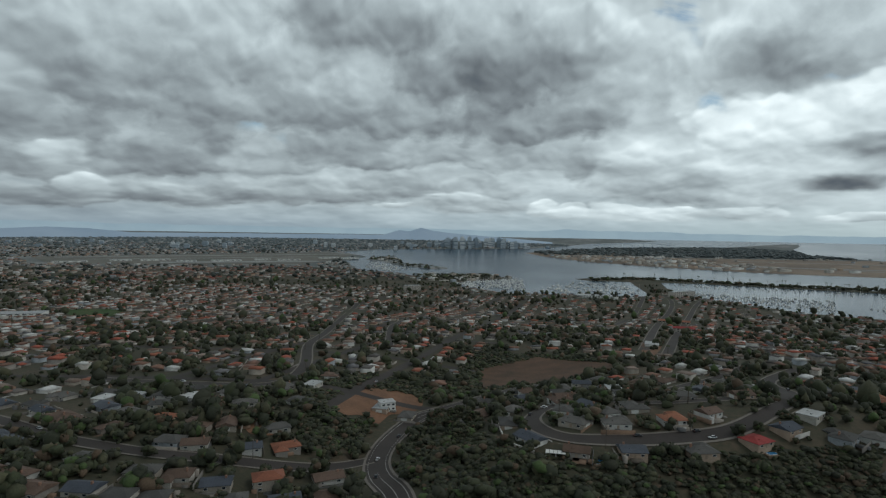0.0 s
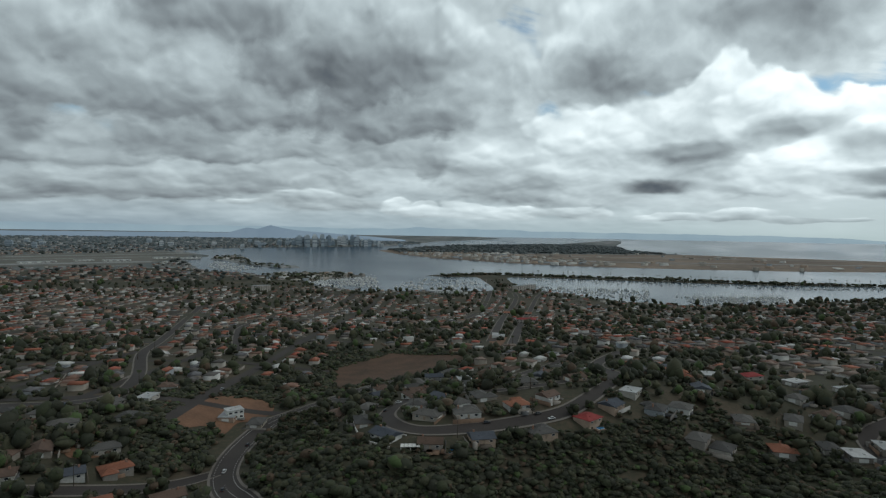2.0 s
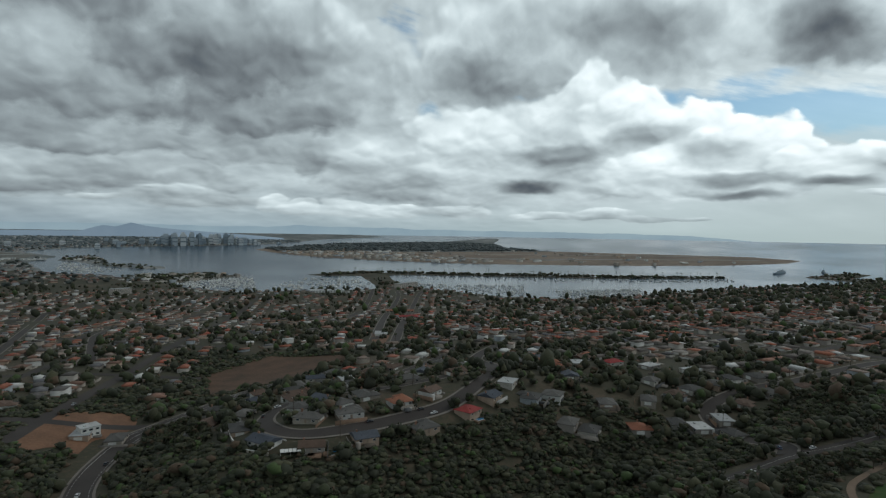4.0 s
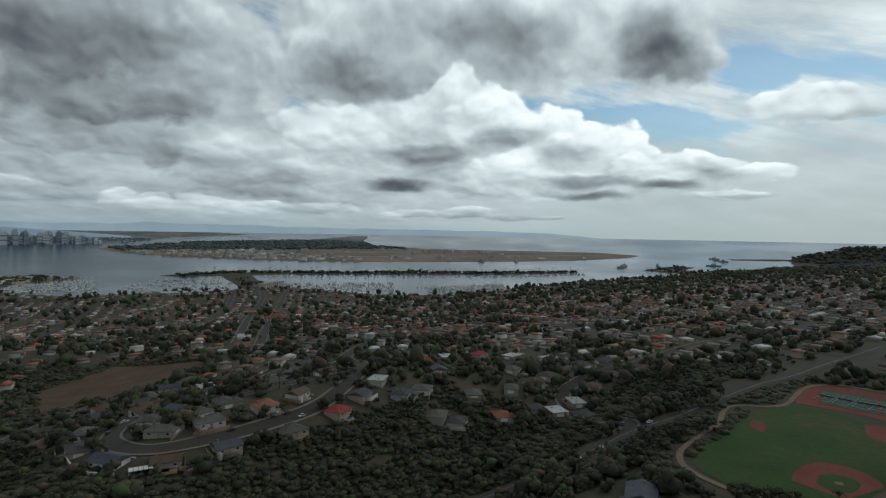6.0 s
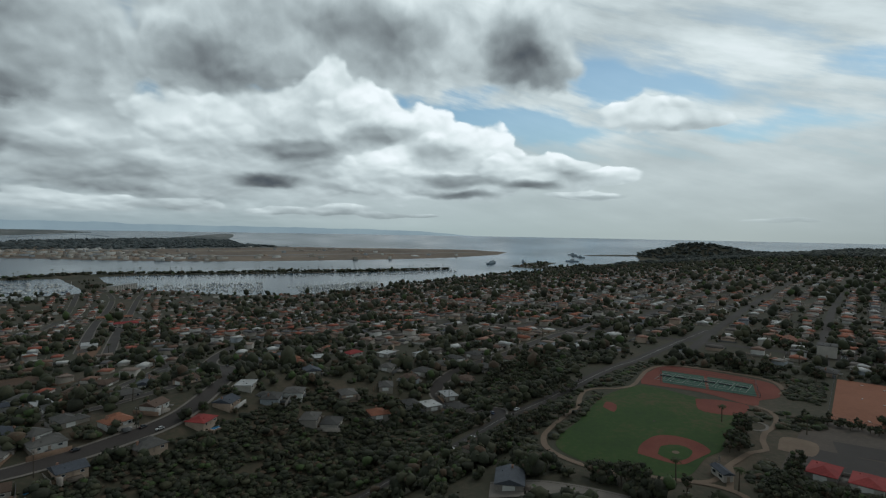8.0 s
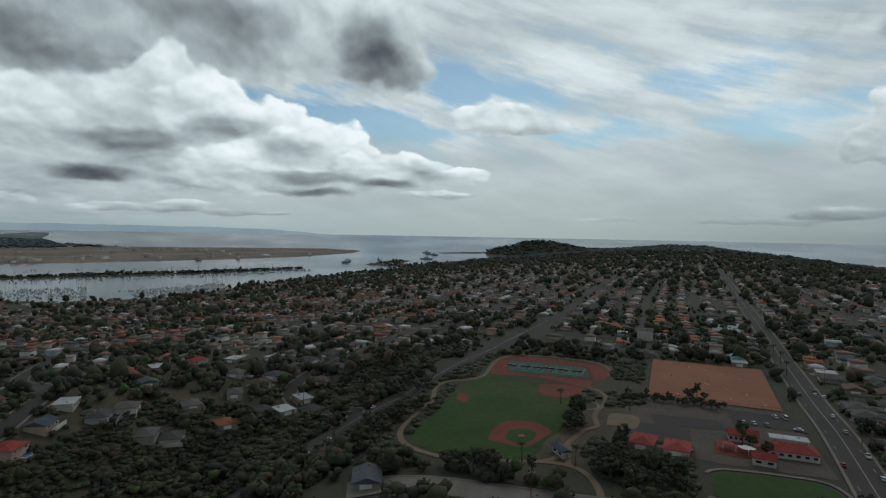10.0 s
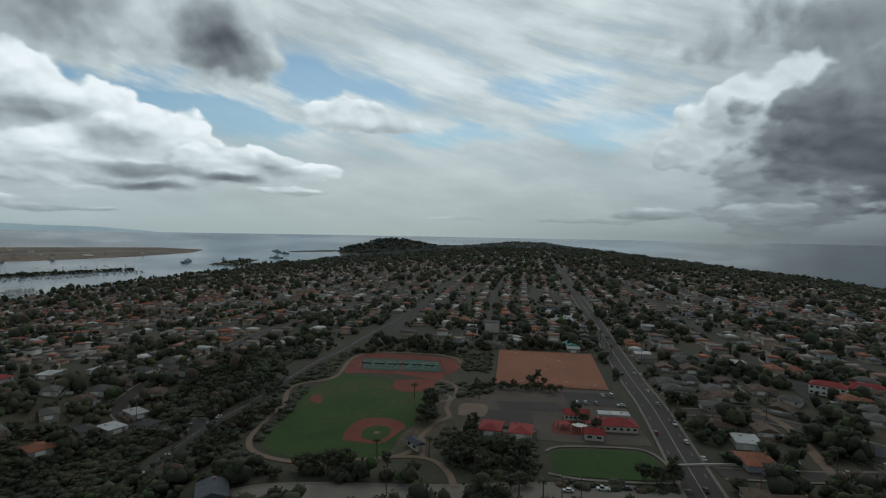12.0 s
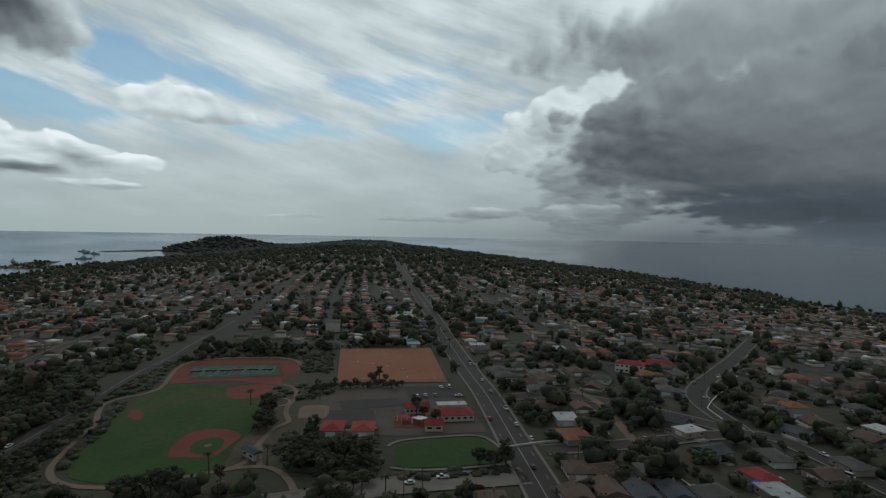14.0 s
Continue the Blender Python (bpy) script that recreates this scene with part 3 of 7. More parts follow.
def relief(x, y):
    """Height of the dry land of the peninsula and the plain, with no shore yet."""
    x, y = np.asarray(x, float), np.asarray(y, float)
    ridge = np.interp(x, [-4000, -1700, -1000, -300, 0, 600, 1500, 3500, 5000, 6500, 7300],
                      [5, 8, 28, 74, 88, 92, 97, 101, 80, 85, 20])
    east = np.interp(x, [-1500, -500, 900, 2500, 4500, 6500], [1700, 1550, 1250, 1330, 1200, 900])
    west = np.interp(x, [-1500, 0, 1200, 2600, 4350, 5600, 6500], [1450, 1350, 1300, 1350, 1120, 870, 700])
    te = smooth((y - 60) / (east - 60) * 0.93)
    tw = smooth((-y - 120) / (west - 120) * 0.9)
    z = 4 + (ridge - 4) * (1 - te) * (1 - tw)
    z = z - 34 * bump(x, y, 160, 215, 190, 60, 8) - 22 * bump(x, y, -40, 330, 60, 150, -20)
    z = z - 18 * bump(x, y, 60, 560, 110, 160, -20) + 10 * bump(x, y, 190, 340, 120, 60, 10)
    z = z + 108 * bump(x, y, 5700, 1330, 560, 420, 0) + 6 * bump(x, y, 5200, 750, 900, 300, 0) + 6 * bump(x, y, -500, 700, 250, 200)
    return z

# ---- the lie of the land, in metres from the drone's foot point ----
rng = np.random.default_rng(7)
MAINLAND = [(7300, -300), (5600, -870), (4350, -1120), (3450, -1260), (2650, -1350), (1890, -1335), (1420, -1270), (1200, -1300), (0, -1350),
            (-3000, -1600), (-30000, -2500), (-30000, 30000), (9000, 30000), (6500, 17000), (2900, 11340), (1915, 8880), (1120, 7210),
            (435, 6600), (-270, 6220), (-700, 5900), (-900, 5000), (-560, 4200), (-608, 3545), (-383, 2670), (-213, 2560), (-103, 2390),
            (91, 1935), (208, 1775), (536, 1742), (800, 1700), (900, 1420), (1144, 1230), (1406, 1316), (1965, 1361), (2466, 1301),
            (2830, 1400), (4050, 1339), (5200, 1750), (6600, 1650), (7400, 700)]
NORTH_ISLAND = [(798, 5511), (847, 4661), (1034, 3863), (1357, 3347), (1712, 2976), (2175, 2756), (2735, 2564), (3284, 2470), (4100, 2560),
                (4692, 2818), (4947, 3433), (4368, 4097), (3771, 4782), (3795, 5801), (5043, 8131), (9800, 15500), (9400, 15700), (4606, 9377),
                (2203, 7747), (1030, 5906)]
SHELTER_ISLAND = [(543, 2390), (708, 2488), (976, 2406), (1390, 2168), (1843, 1907), (2303, 1731), (2290, 1690), (1800, 1830), (1400, 2040),
                  (1042, 2240), (880, 2280), (720, 1700), (640, 1700), (760, 2290), (620, 2310)]
HARBOR_ISLAND = [(-513, 4145), (-352, 4204), (-209, 3282), (20, 3076), (30, 2900), (-60, 2900), (-250, 3150), (-400, 3600), (-500, 3700)]
BASIN_QUAY = [(-80, 2500), (230, 2490), (300, 2380), (150, 2240), (36, 2120), (-120, 2250), (-130, 2420)]
POINT_PIER = [(2700, 1380), (2750, 1640), (3300, 1760), (3350, 1640), (2900, 1500), (3000, 1380)]
BALLAST_SPIT = [(4900, 1700), (4650, 2000), (4750, 2080), (5100, 1950), (5400, 1800)]


def shore_distance(poly, x, y):
    """Metres inside (plus) or outside (minus) a closed outline."""
    best, inside = np.full(x.shape, 1e9), np.zeros(x.shape, bool)
    for (ax, ay), (bx, by) in zip(poly, poly[1:] + poly[:1]):
        ex, ey = bx - ax, by - ay
        t = np.clip(((x - ax) * ex + (y - ay) * ey) / (ex * ex + ey * ey), 0, 1)
        best = np.minimum(best, (x - ax - t * ex) ** 2 + (y - ay - t * ey) ** 2)
        if ay != by:
            inside ^= ((ay > y) != (by > y)) & (x < ex * (y - ay) / ey + ax)
    return np.where(inside, 1, -1) * np.sqrt(best)


def land_z(x, y):
    """Height of the ground over the sea, below 0 where there is water."""
    x, y = np.asarray(x, float), np.asarray(y, float)
    dry = relief(x, y) + 40 * smooth((y - 6300) / 4500) * smooth((2500 - x) / 2500)
    z = np.clip(shore_distance(MAINLAND, x, y) * 0.45, -4, dry)
    for poly in (NORTH_ISLAND, SHELTER_ISLAND, HARBOR_ISLAND, BASIN_QUAY, POINT_PIER, BALLAST_SPIT):
        z = np.maximum(z, np.clip(shore_distance(poly, x, y) * 0.12, -4, 3.2))
    return z


def shrink(x, y):
    """Past 1800 m the country is drawn in more and more, so that all of it lies within 5 km."""
    r = np.hypot(x, y)
    return np.where(r < 1800, 1.0, (1800 + 3000 * (r - 1800) / (r + 1200)) / np.maximum(r, 1))


def drawn(x, y, z):
    k = shrink(x, y)
    return np.stack([x * k, y * k, EYE_Z + (z - EYE_Z) * k], -1)


# ---- mesh helpers ----
def mesh_from(name, verts, faces, mats, index=None, smooth_shade=False):
    """faces: an integer array with three or four columns, or a list of such arrays."""
    faces = faces if isinstance(faces, list) else [faces]
    me = bpy.data.meshes.new(name)
    sizes = np.concatenate([np.full(len(f), f.shape[1]) for f in faces])
    flat = np.concatenate([f.ravel() for f in faces]).astype(np.int32)
    me.vertices.add(len(verts))
    me.vertices.foreach_set("co", np.asarray(verts, np.float32).ravel())
    me.loops.add(len(flat))
    me.loops.foreach_set("vertex_index", flat)
    me.polygons.add(len(sizes))
    me.polygons.foreach_set("loop_start", np.concatenate([[0], np.cumsum(sizes)[:-1]]).astype(np.int32))
    for m in mats if isinstance(mats, (list, tuple)) else [mats]:
        me.materials.append(m)
    if index is not None:
        me.polygons.foreach_set("material_index", index.astype(np.int32))
    me.update(calc_edges=True)
    me.validate()
    if smooth_shade:
        me.polygons.foreach_set("use_smooth", np.ones(len(sizes), bool))
    return me


def grid_faces(rows, cols, loop=False):
    a = np.arange(rows * cols).reshape(rows, cols)
    if loop:
        a = np.concatenate([a, a[:, :1]], 1)
    return np.stack([a[:-1, :-1], a[:-1, 1:], a[1:, 1:], a[1:, :-1]], -1).reshape(-1, 4)


def part(name, bm, mat, parent=None, label=""):
    """Links a bmesh (or a mesh) as one object under a thing or under a part."""
    if isinstance(bm, bmesh.types.BMesh):
        me = bpy.data.meshes.new(name)
        bm.to_mesh(me)
        bm.free()
        me.materials.append(mat)
    else:
        me = bm
    ob = new(name, me)
    ob.parent = parent
    return tagged(ob, label)


def box(bm, x0, y0, z0, x1, y1, z1, taper=1.0):
    cx, cy = (x0 + x1) / 2, (y0 + y1) / 2
    vs = []
    for z, k in ((z0, 1.0), (z1, taper)):
        for x, y in ((x0, y0), (x1, y0), (x1, y1), (x0, y1)):
            vs.append(bm.verts.new((cx + (x - cx) * k, cy + (y - cy) * k, z)))
    for f in ((3, 2, 1, 0), (4, 5, 6, 7), (0, 1, 5, 4), (1, 2, 6, 5), (2, 3, 7, 6), (3, 0, 4, 7)):
        bm.faces.new([vs[i] for i in f])
    return bm


# ---- ground and water ----
az_deg = np.concatenate([np.arange(-180, -46, 3.0), np.arange(-45, 146, 0.5), np.arange(147, 179, 3.0)])
radius = np.concatenate([np.linspace(2, 150, 14), np.geomspace(154, 26000, 310)])
RR, AA = np.meshgrid(radius, np.radians(az_deg), indexing="ij")
GX, GY = RR * np.sin(AA), RR * np.cos(AA)
GZ = land_z(GX.ravel(), GY.ravel()).reshape(GX.shape)
GZ = GZ + np.where(GZ > 0.5, 0.5 * np.sin(GX * 0.031 + 2 * np.sin(GY * 0.017)) * np.clip((RR - 500) / 800, 0, 1), 0)
quads = grid_faces(*GX.shape, loop=True)
fx, fy = GX.ravel()[quads[:, 0]], GY.ravel()[quads[:, 0]]
zone = np.zeros(len(quads), int)
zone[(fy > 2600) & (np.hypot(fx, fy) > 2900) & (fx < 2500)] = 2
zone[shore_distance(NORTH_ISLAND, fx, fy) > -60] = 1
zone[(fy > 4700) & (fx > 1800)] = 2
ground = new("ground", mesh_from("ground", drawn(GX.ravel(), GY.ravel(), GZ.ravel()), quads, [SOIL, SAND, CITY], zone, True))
tagged(ground, "hilly peninsula ground of dry soil and brush", "ground", kind="structure")

sea_r = np.concatenate([np.linspace(900, 2000, 12), np.geomspace(2060, 26000, 60)])
SR, SA = np.meshgrid(sea_r, np.radians(np.arange(-180, 180, 1.5)), indexing="ij")
SX, SY = SR * np.sin(SA), SR * np.cos(SA)
water = new("water", mesh_from("water", drawn(SX.ravel(), SY.ravel(), np.zeros(SX.size)), grid_faces(*SX.shape, loop=True), WATER, smooth_shade=True))
tagged(water, "grey-blue rippled bay and ocean water", "water", kind="structure")


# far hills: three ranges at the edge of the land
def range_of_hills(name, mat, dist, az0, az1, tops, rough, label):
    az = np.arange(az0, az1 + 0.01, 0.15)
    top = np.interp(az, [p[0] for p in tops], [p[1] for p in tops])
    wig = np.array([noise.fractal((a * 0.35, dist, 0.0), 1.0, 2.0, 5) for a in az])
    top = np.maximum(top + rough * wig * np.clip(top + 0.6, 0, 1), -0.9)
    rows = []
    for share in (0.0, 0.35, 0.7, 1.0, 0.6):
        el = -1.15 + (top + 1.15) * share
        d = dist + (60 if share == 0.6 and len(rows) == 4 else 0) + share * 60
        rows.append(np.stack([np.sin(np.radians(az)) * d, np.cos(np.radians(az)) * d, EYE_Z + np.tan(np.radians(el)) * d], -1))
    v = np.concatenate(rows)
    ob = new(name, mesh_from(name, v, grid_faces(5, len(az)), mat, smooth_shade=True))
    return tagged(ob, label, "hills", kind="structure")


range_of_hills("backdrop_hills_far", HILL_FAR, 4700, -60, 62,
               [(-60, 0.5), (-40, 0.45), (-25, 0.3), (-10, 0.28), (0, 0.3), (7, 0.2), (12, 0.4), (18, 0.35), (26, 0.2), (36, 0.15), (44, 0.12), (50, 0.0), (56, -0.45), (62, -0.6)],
               0.12, "mountain range on the skyline, pale blue haze put in as glow")
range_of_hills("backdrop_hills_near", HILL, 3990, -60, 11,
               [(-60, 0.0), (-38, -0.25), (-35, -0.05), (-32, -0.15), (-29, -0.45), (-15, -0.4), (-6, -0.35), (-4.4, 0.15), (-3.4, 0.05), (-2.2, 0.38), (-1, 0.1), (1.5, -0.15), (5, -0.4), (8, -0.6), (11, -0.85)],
               0.06, "mountains behind the city, dark blue haze put in as glow")

# ---- roads ----
blocked = []


def path_points(pts, step=4.0):
    """A smooth line through the points, at even steps."""
    p = [np.array(q, float) for q in pts]
    p = [2 * p[0] - p[1]] + p + [2 * p[-1] - p[-2]]
    out = []
    for a, b, c, d in zip(p, p[1:], p[2:], p[3:]):
        n = max(2, int(np.hypot(*(c - b)) / step))
        for i in range(n):
            t = i / n
            out.append(0.5 * (2 * b + (c - a) * t + (2 * a - 5 * b + 4 * c - d) * t * t + (3 * b - a - 3 * c + d) * t ** 3))
    return np.array(out + [p[-2]])


def sides(line):
    d = np.gradient(line, axis=0)
    d /= np.maximum(np.hypot(d[:, 0], d[:, 1]), 1e-6)[:, None]
    return np.stack([-d[:, 1], d[:, 0]], -1)


def strip(line, width, lift, offset=0.0, thick=0.0):
    """A ribbon over the ground, as vertices and faces."""
    n = sides(line)
    marks = np.linspace(-0.5, 0.5, 4) * width + offset
    q = line[:, None] + n[:, None] * marks[None, :, None]
    x, y = q[..., 0].ravel(), q[..., 1].ravel()
    z = land_z(x, y) + lift
    return drawn(x, y, z), grid_faces(len(line), 4)


ROADS = []


def road(name, pts, width, label="", kerb=True, mat=ASPHALT, lift=0.30, houses=True, line=False):
    p = path_points(pts)
    v, f = strip(p, width, lift)
    ob = new(name, mesh_from(name, v, f, mat, smooth_shade=True))
    tagged(ob, label or "worn grey asphalt street", "road", kind="structure")
    ROADS.append((p, width, houses))
    if kerb:
        for s in (-1, 1):
            v, f = strip(p, 1.4, lift + 0.12, s * (width / 2 + 0.7))
            part("pavement", mesh_from("pavement", v, f, CONCRETE), CONCRETE, ob)
    if line:
        v, f = strip(p, 0.35, lift + 0.02)
        part("lane_line", mesh_from("lane_line", v, f, PAINT), PAINT, ob)
    return ob


def sheet(name, pts, mat, lift=0.2, parent=None, label="", category="", kind="structure", smooth_line=True, rings=8):
    """A level piece of ground inside a closed outline, laid over the land."""
    line = path_points(list(pts) + [pts[0]], 3.0)[:-1] if smooth_line else np.array([
        np.array(a) + (np.array(b) - np.array(a)) * t for a, b in zip(pts, pts[1:] + pts[:1]) for t in np.linspace(0, 1, 12)[:-1]])
    mid = line.mean(0)
    v = np.concatenate([mid + (line - mid) * k for k in np.linspace(0.02, 1, rings)])
    x, y = v[:, 0], v[:, 1]
    f = grid_faces(rings, len(line), loop=True)
    f = np.concatenate([f])
    me = mesh_from(name, drawn(x, y, land_z(x, y) + lift), [f, ], mat, smooth_shade=True)
    ob = part(name, me, mat, parent)
    if parent is None:
        tagged(ob, label, category, kind=kind)
    return ob, line


CATALINA = [(120, -66), (206, -70.5), (252, -72.5), (340, -76), (404, -75.5), (521, -77), (660, -80), (1216, -88), (2446, -106), (3400, -122)]
road("road_avenue", CATALINA, 14.5, "wide straight asphalt avenue along the ridge", houses=True, line=True)
road("road_side_street", [(252, -84), (256, -131), (264, -175), (262, -205), (236, -212), (190, -214)], 10)
road("road_side_street", [(336, -90), (336, -125), (313, -155), (285, -182), (266, -195)], 11)
road("road_side_street", [(268, -196), (335, -212), (395, -267), (460, -330), (560, -420)], 11)
road("road_alley", [(258, -132), (319, -140), (350, -135)], 5, "pinkish concrete back alley", kerb=False, mat=PATH, houses=False)
road("road_park_street", [(226, -68), (222, -13), (212, 32), (203, 95), (190, 120)], 13, "pale concrete street beside the park", mat=CONCRETE, houses=False)
road("road_canyon", [(150, 208), (194.6, 198.4), (214.8, 192), (233.4, 183.4), (259, 176.7), (284, 172.9), (314, 163), (358, 159), (413, 156), (459, 149), (520, 146), (640, 138)], 10,
     "canyon road with a pale centre line", kerb=False, houses=False, line=True)
road("road_ridge_street", [(288, 177), (299, 184), (306, 198), (309, 214), (317, 240), (330, 257), (357, 265), (388, 266), (426, 259), (472, 258), (529, 258), (567, 255), (700, 262)], 9)
road("road_loop", [(214, 343), (183, 318), (156, 302), (126, 296), (95, 294), (68, 298), (56, 314), (56, 340), (74, 370), (107, 379), (150, 382), (185, 420)], 9,
     "looping residential street round a knoll")
road("road_knoll", [(104, 379), (126, 350), (160, 346), (196, 352)], 8)
road("road_knoll", [(150, 384), (178, 424), (232, 470), (300, 545)], 8)
road("road_loop_upper", [(216, 346), (240, 390), (262, 450), (330, 520)], 10)
road("road_canyon_bend", [(-10, 205), (-19, 256), (-31, 292), (-36, 327), (-32, 364), (-17, 408), (0, 428), (23, 450), (64, 488), (100, 500)], 13,
     "curving two lane road into the canyon", houses=False, line=True)
road("road_hill_street", [(-420, 430), (-272, 347), (-212, 310), (-154, 288), (-112, 292), (-68, 308), (-40, 326)], 9)
road("road_hill_street", [(-300, 470), (-200, 445), (-133, 442), (-126, 516), (-156, 665), (-164, 792), (-191, 1107), (-210, 1400)], 10)
road("road_hill_street", [(-62, 671), (-76, 841), (-79, 942), (-60, 1100)], 9)
road("road_village_street", [(238, 660), (415, 1080), (620, 1518), (690, 1750)], 11)
road("road_village_street", [(249, 619), (409, 964), (657, 1466), (790, 1690)], 11)
road("road_village_street", [(300, 1000), (428, 1265), (615, 1718)], 11)
# the rest of the street net: rows along the ridge, and a turned net on the plain
for k in range(1, 13):
    y0 = -88 - 92 * k
    road("road_row_street", [(350 + 40 * max(0, k - 2), y0), (700, y0 - 6), (1200, y0 - 10), (1900 - 30 * k, y0 - 18)], 9, kerb=False)
for x0 in (420, 640, 880, 1140, 1440, 1760, 2100):
    road("road_cross_street", [(x0, -100), (x0 - 8, -500), (x0 - 16, -1100)], 9, kerb=False, houses=False)
for k in range(0, 10):
    y0 = 30 + 95 * k
    road("road_row_street", [(520 if k < 4 else 420 - 10 * k, y0), (800, y0 + 12), (1250, y0 + 16), (1900, y0 + 16)], 9, kerb=False)
for x0 in (560, 760, 1000, 1300, 1650):
    road("road_cross_street", [(x0, 20), (x0 + 10, 500), (x0 + 10, 1000)], 9, kerb=False, houses=False)
for k in range(0, 13):
    a = np.array([-980 + 75 * k, 640 - 20 * k])
    b = a + np.array([330, 1250])
    if k not in (8, 9):
        road("road_plain_street", [a, (a + b) / 2 + 5, b], 9, kerb=False)
for k in range(0, 9):
    a = np.array([-900 + 40 * k, 560 + 150 * k])
    road("road_cross_street", [a, a + np.array([450, -60]), a + np.array([900, -130])], 9, kerb=False, houses=False)

# ---- the park, its ball field and the school ----
park, PARK_LINE = sheet("park_ground", [(232, 128), (262, 138), (310, 140), (352, 155), (395, 137), (440, 138), (456, 110), (455, 48), (415, 40), (350, 30), (300, 26),
                                        (230, 20), (222, 60), (222, 110)], SOIL, 0.10, None, "bare earth and worn grass of the park", "park ground")
field, _ = sheet("ball_field", [(380, 122), (376, 104), (370, 85), (364, 58), (334, 55), (307, 56), (288, 54), (273, 58), (246, 60), (239, 76), (235, 96), (244, 116), (260, 124), (280, 125), (306, 128), (336, 132), (358, 129)], TURF, 0.24,
                 None, "worn green turf ball field", "ball field")
sheet("infield", [(259, 84), (271, 86.5), (287, 84.5), (293, 77), (291.5, 66), (283, 58), (275, 59.5), (267, 61.5), (257.5, 66)], CLAY, 0.30, field)
sheet("infield_grass", [(264, 76.5), (275, 78), (281.5, 72), (278, 65), (266, 64.5), (260.5, 69.5)], TURF, 0.36, field)
sheet("pitching_mound", [(270, 72), (272, 72), (273, 70.5), (272, 69), (270, 69), (269, 70.5)], PATH, 0.44, field)
sheet("far_infield", [(367, 85), (373, 72), (372, 57), (351, 57), (344, 67), (346, 78)], CLAY, 0.30, field)
sheet("worn_corner", [(318, 124), (329, 126), (326, 119), (312, 115)], CLAY, 0.29, field)
sheet("court_surround", [(382, 123), (400, 128), (420, 129), (443, 125), (447, 100), (441, 61), (429, 49), (404, 45), (389, 53), (374, 55), (384, 86)], CLAY, 0.22, park)
road("path_round", [(382, 126), (370, 126.5), (359.6, 133), (356, 141), (346.6, 147), (330, 143.5), (312.7, 137), (298.7, 136), (283, 135), (270, 133.5), (258, 131), (245, 123.5), (236, 111.5), (231.4, 95), (233.3, 81.4), (238, 70), (245, 50), (243, 37.7), (231.5, 29.3), (217.5, 24.7)], 3.0,
     "tan decomposed granite walking path", kerb=False, mat=PATH, lift=0.36, houses=False)
road("path_courts", [(382, 126), (394, 128), (418, 131), (436, 129.5), (448, 120), (451.5, 106), (451, 83), (448, 62), (438, 50), (420, 44.5), (411, 45)], 3.0, "tan path round the courts", kerb=False, mat=PATH, lift=0.38, houses=False)
road("path_link", [(243.7, 56), (249, 50.4), (261, 48), (269, 48.2), (283, 45.5), (293.4, 43), (301.3, 38), (312.5, 41), (327.4, 42), (337.7, 40), (355, 40.4), (368, 45.4), (374, 54)], 2.8, "tan path to the school", kerb=False, mat=PATH, lift=0.38, houses=False)
road("path_short", [(246, 43), (254, 44.5), (262, 45.5), (270, 47.5)], 2.6, "short tan path past the infield", kerb=False, mat=PATH, lift=0.40, houses=False)
road("path_circle", [(335 + 7.5 * math.cos(k * math.pi / 5), 47.5 + 5.5 * math.sin(k * math.pi / 5)) for k in range(11)], 1.6, "pale paved circle in the park", kerb=False, mat=CONCRETE, lift=0.42, houses=False)
COURT = two_scale("green_court_paint", (0.03, 0.075, 0.055), (0.05, 0.11, 0.08), 0.1, 1.0)
courts, _ = sheet("tennis_court", [(393, 112), (427, 122.5), (428.5, 94), (394, 85)], COURT, 0.35, None, "green hard tennis court with white lines", "tennis court", smooth_line=False)
courts2, _ = sheet("tennis_court", [(394, 83), (428.5, 92), (426.5, 63), (396, 56)], COURT, 0.35, None, "green hard tennis court with white lines", "tennis court", smooth_line=False)
school_field, _ = sheet("school_field", [(375, 17), (481, 19), (480, -57), (372, -56)], ORANGE, 0.3, None, "bare orange earth school field", "school field", smooth_line=False)
lawn, _ = sheet("school_lawn", [(261, -15), (267, -21), (270, -43), (268, -57), (252, -62), (242, -62), (239, -51), (238, -26), (241, -15)], TURF, 0.25, None, "bright green mown lawn beside the school", "lawn")
road("path_lawn", [(263, -12), (269.5, -18), (273, -40), (272, -58), (255, -64.5), (240, -64.5), (236.5, -50), (235.5, -25), (239, -12)], 1.8, "pale concrete path round the lawn", kerb=False, mat=CONCRETE, lift=0.36, houses=False)
yard, _ = sheet("school_yard", [(283, 30), (368, 27), (370, -58), (278, -63), (276, -20)], two_scale("worn_yard_paving", (0.055, 0.047, 0.040), (0.12, 0.095, 0.078), 0.04, 0.6), 0.15, None, "brown earth and worn paving of the school ground", "yard", smooth_line=False)
sheet("car_park", [(336, -28), (363, -26), (363, -58), (337, -63)], ASPHALT, 0.28, yard, smooth_line=False)
sheet("play_court", [(317, 11), (335, 14), (339, -20), (324, -25)], ASPHALT, 0.28, yard, smooth_line=False)
sheet("red_play_area", [(288, -16), (304, -18), (306, -32), (288, -32)], CLAY, 0.28, yard)
sheet("paved_court", [(284, 20), (318, 24), (318, -6), (284, -8)], ASPHALT, 0.26, yard, smooth_line=False)
sheet("plaza", [(306, 34), (326, 34), (326, 20), (306, 20)], PATH, 0.28, yard)
brown, _ = sheet("bare_hillside", [(34, 508), (47, 600), (110, 652), (165, 600), (172, 553), (118, 512), (75, 508)], DIRT, 0.25, None, "bare brown hillside over the canyon", "hillside")
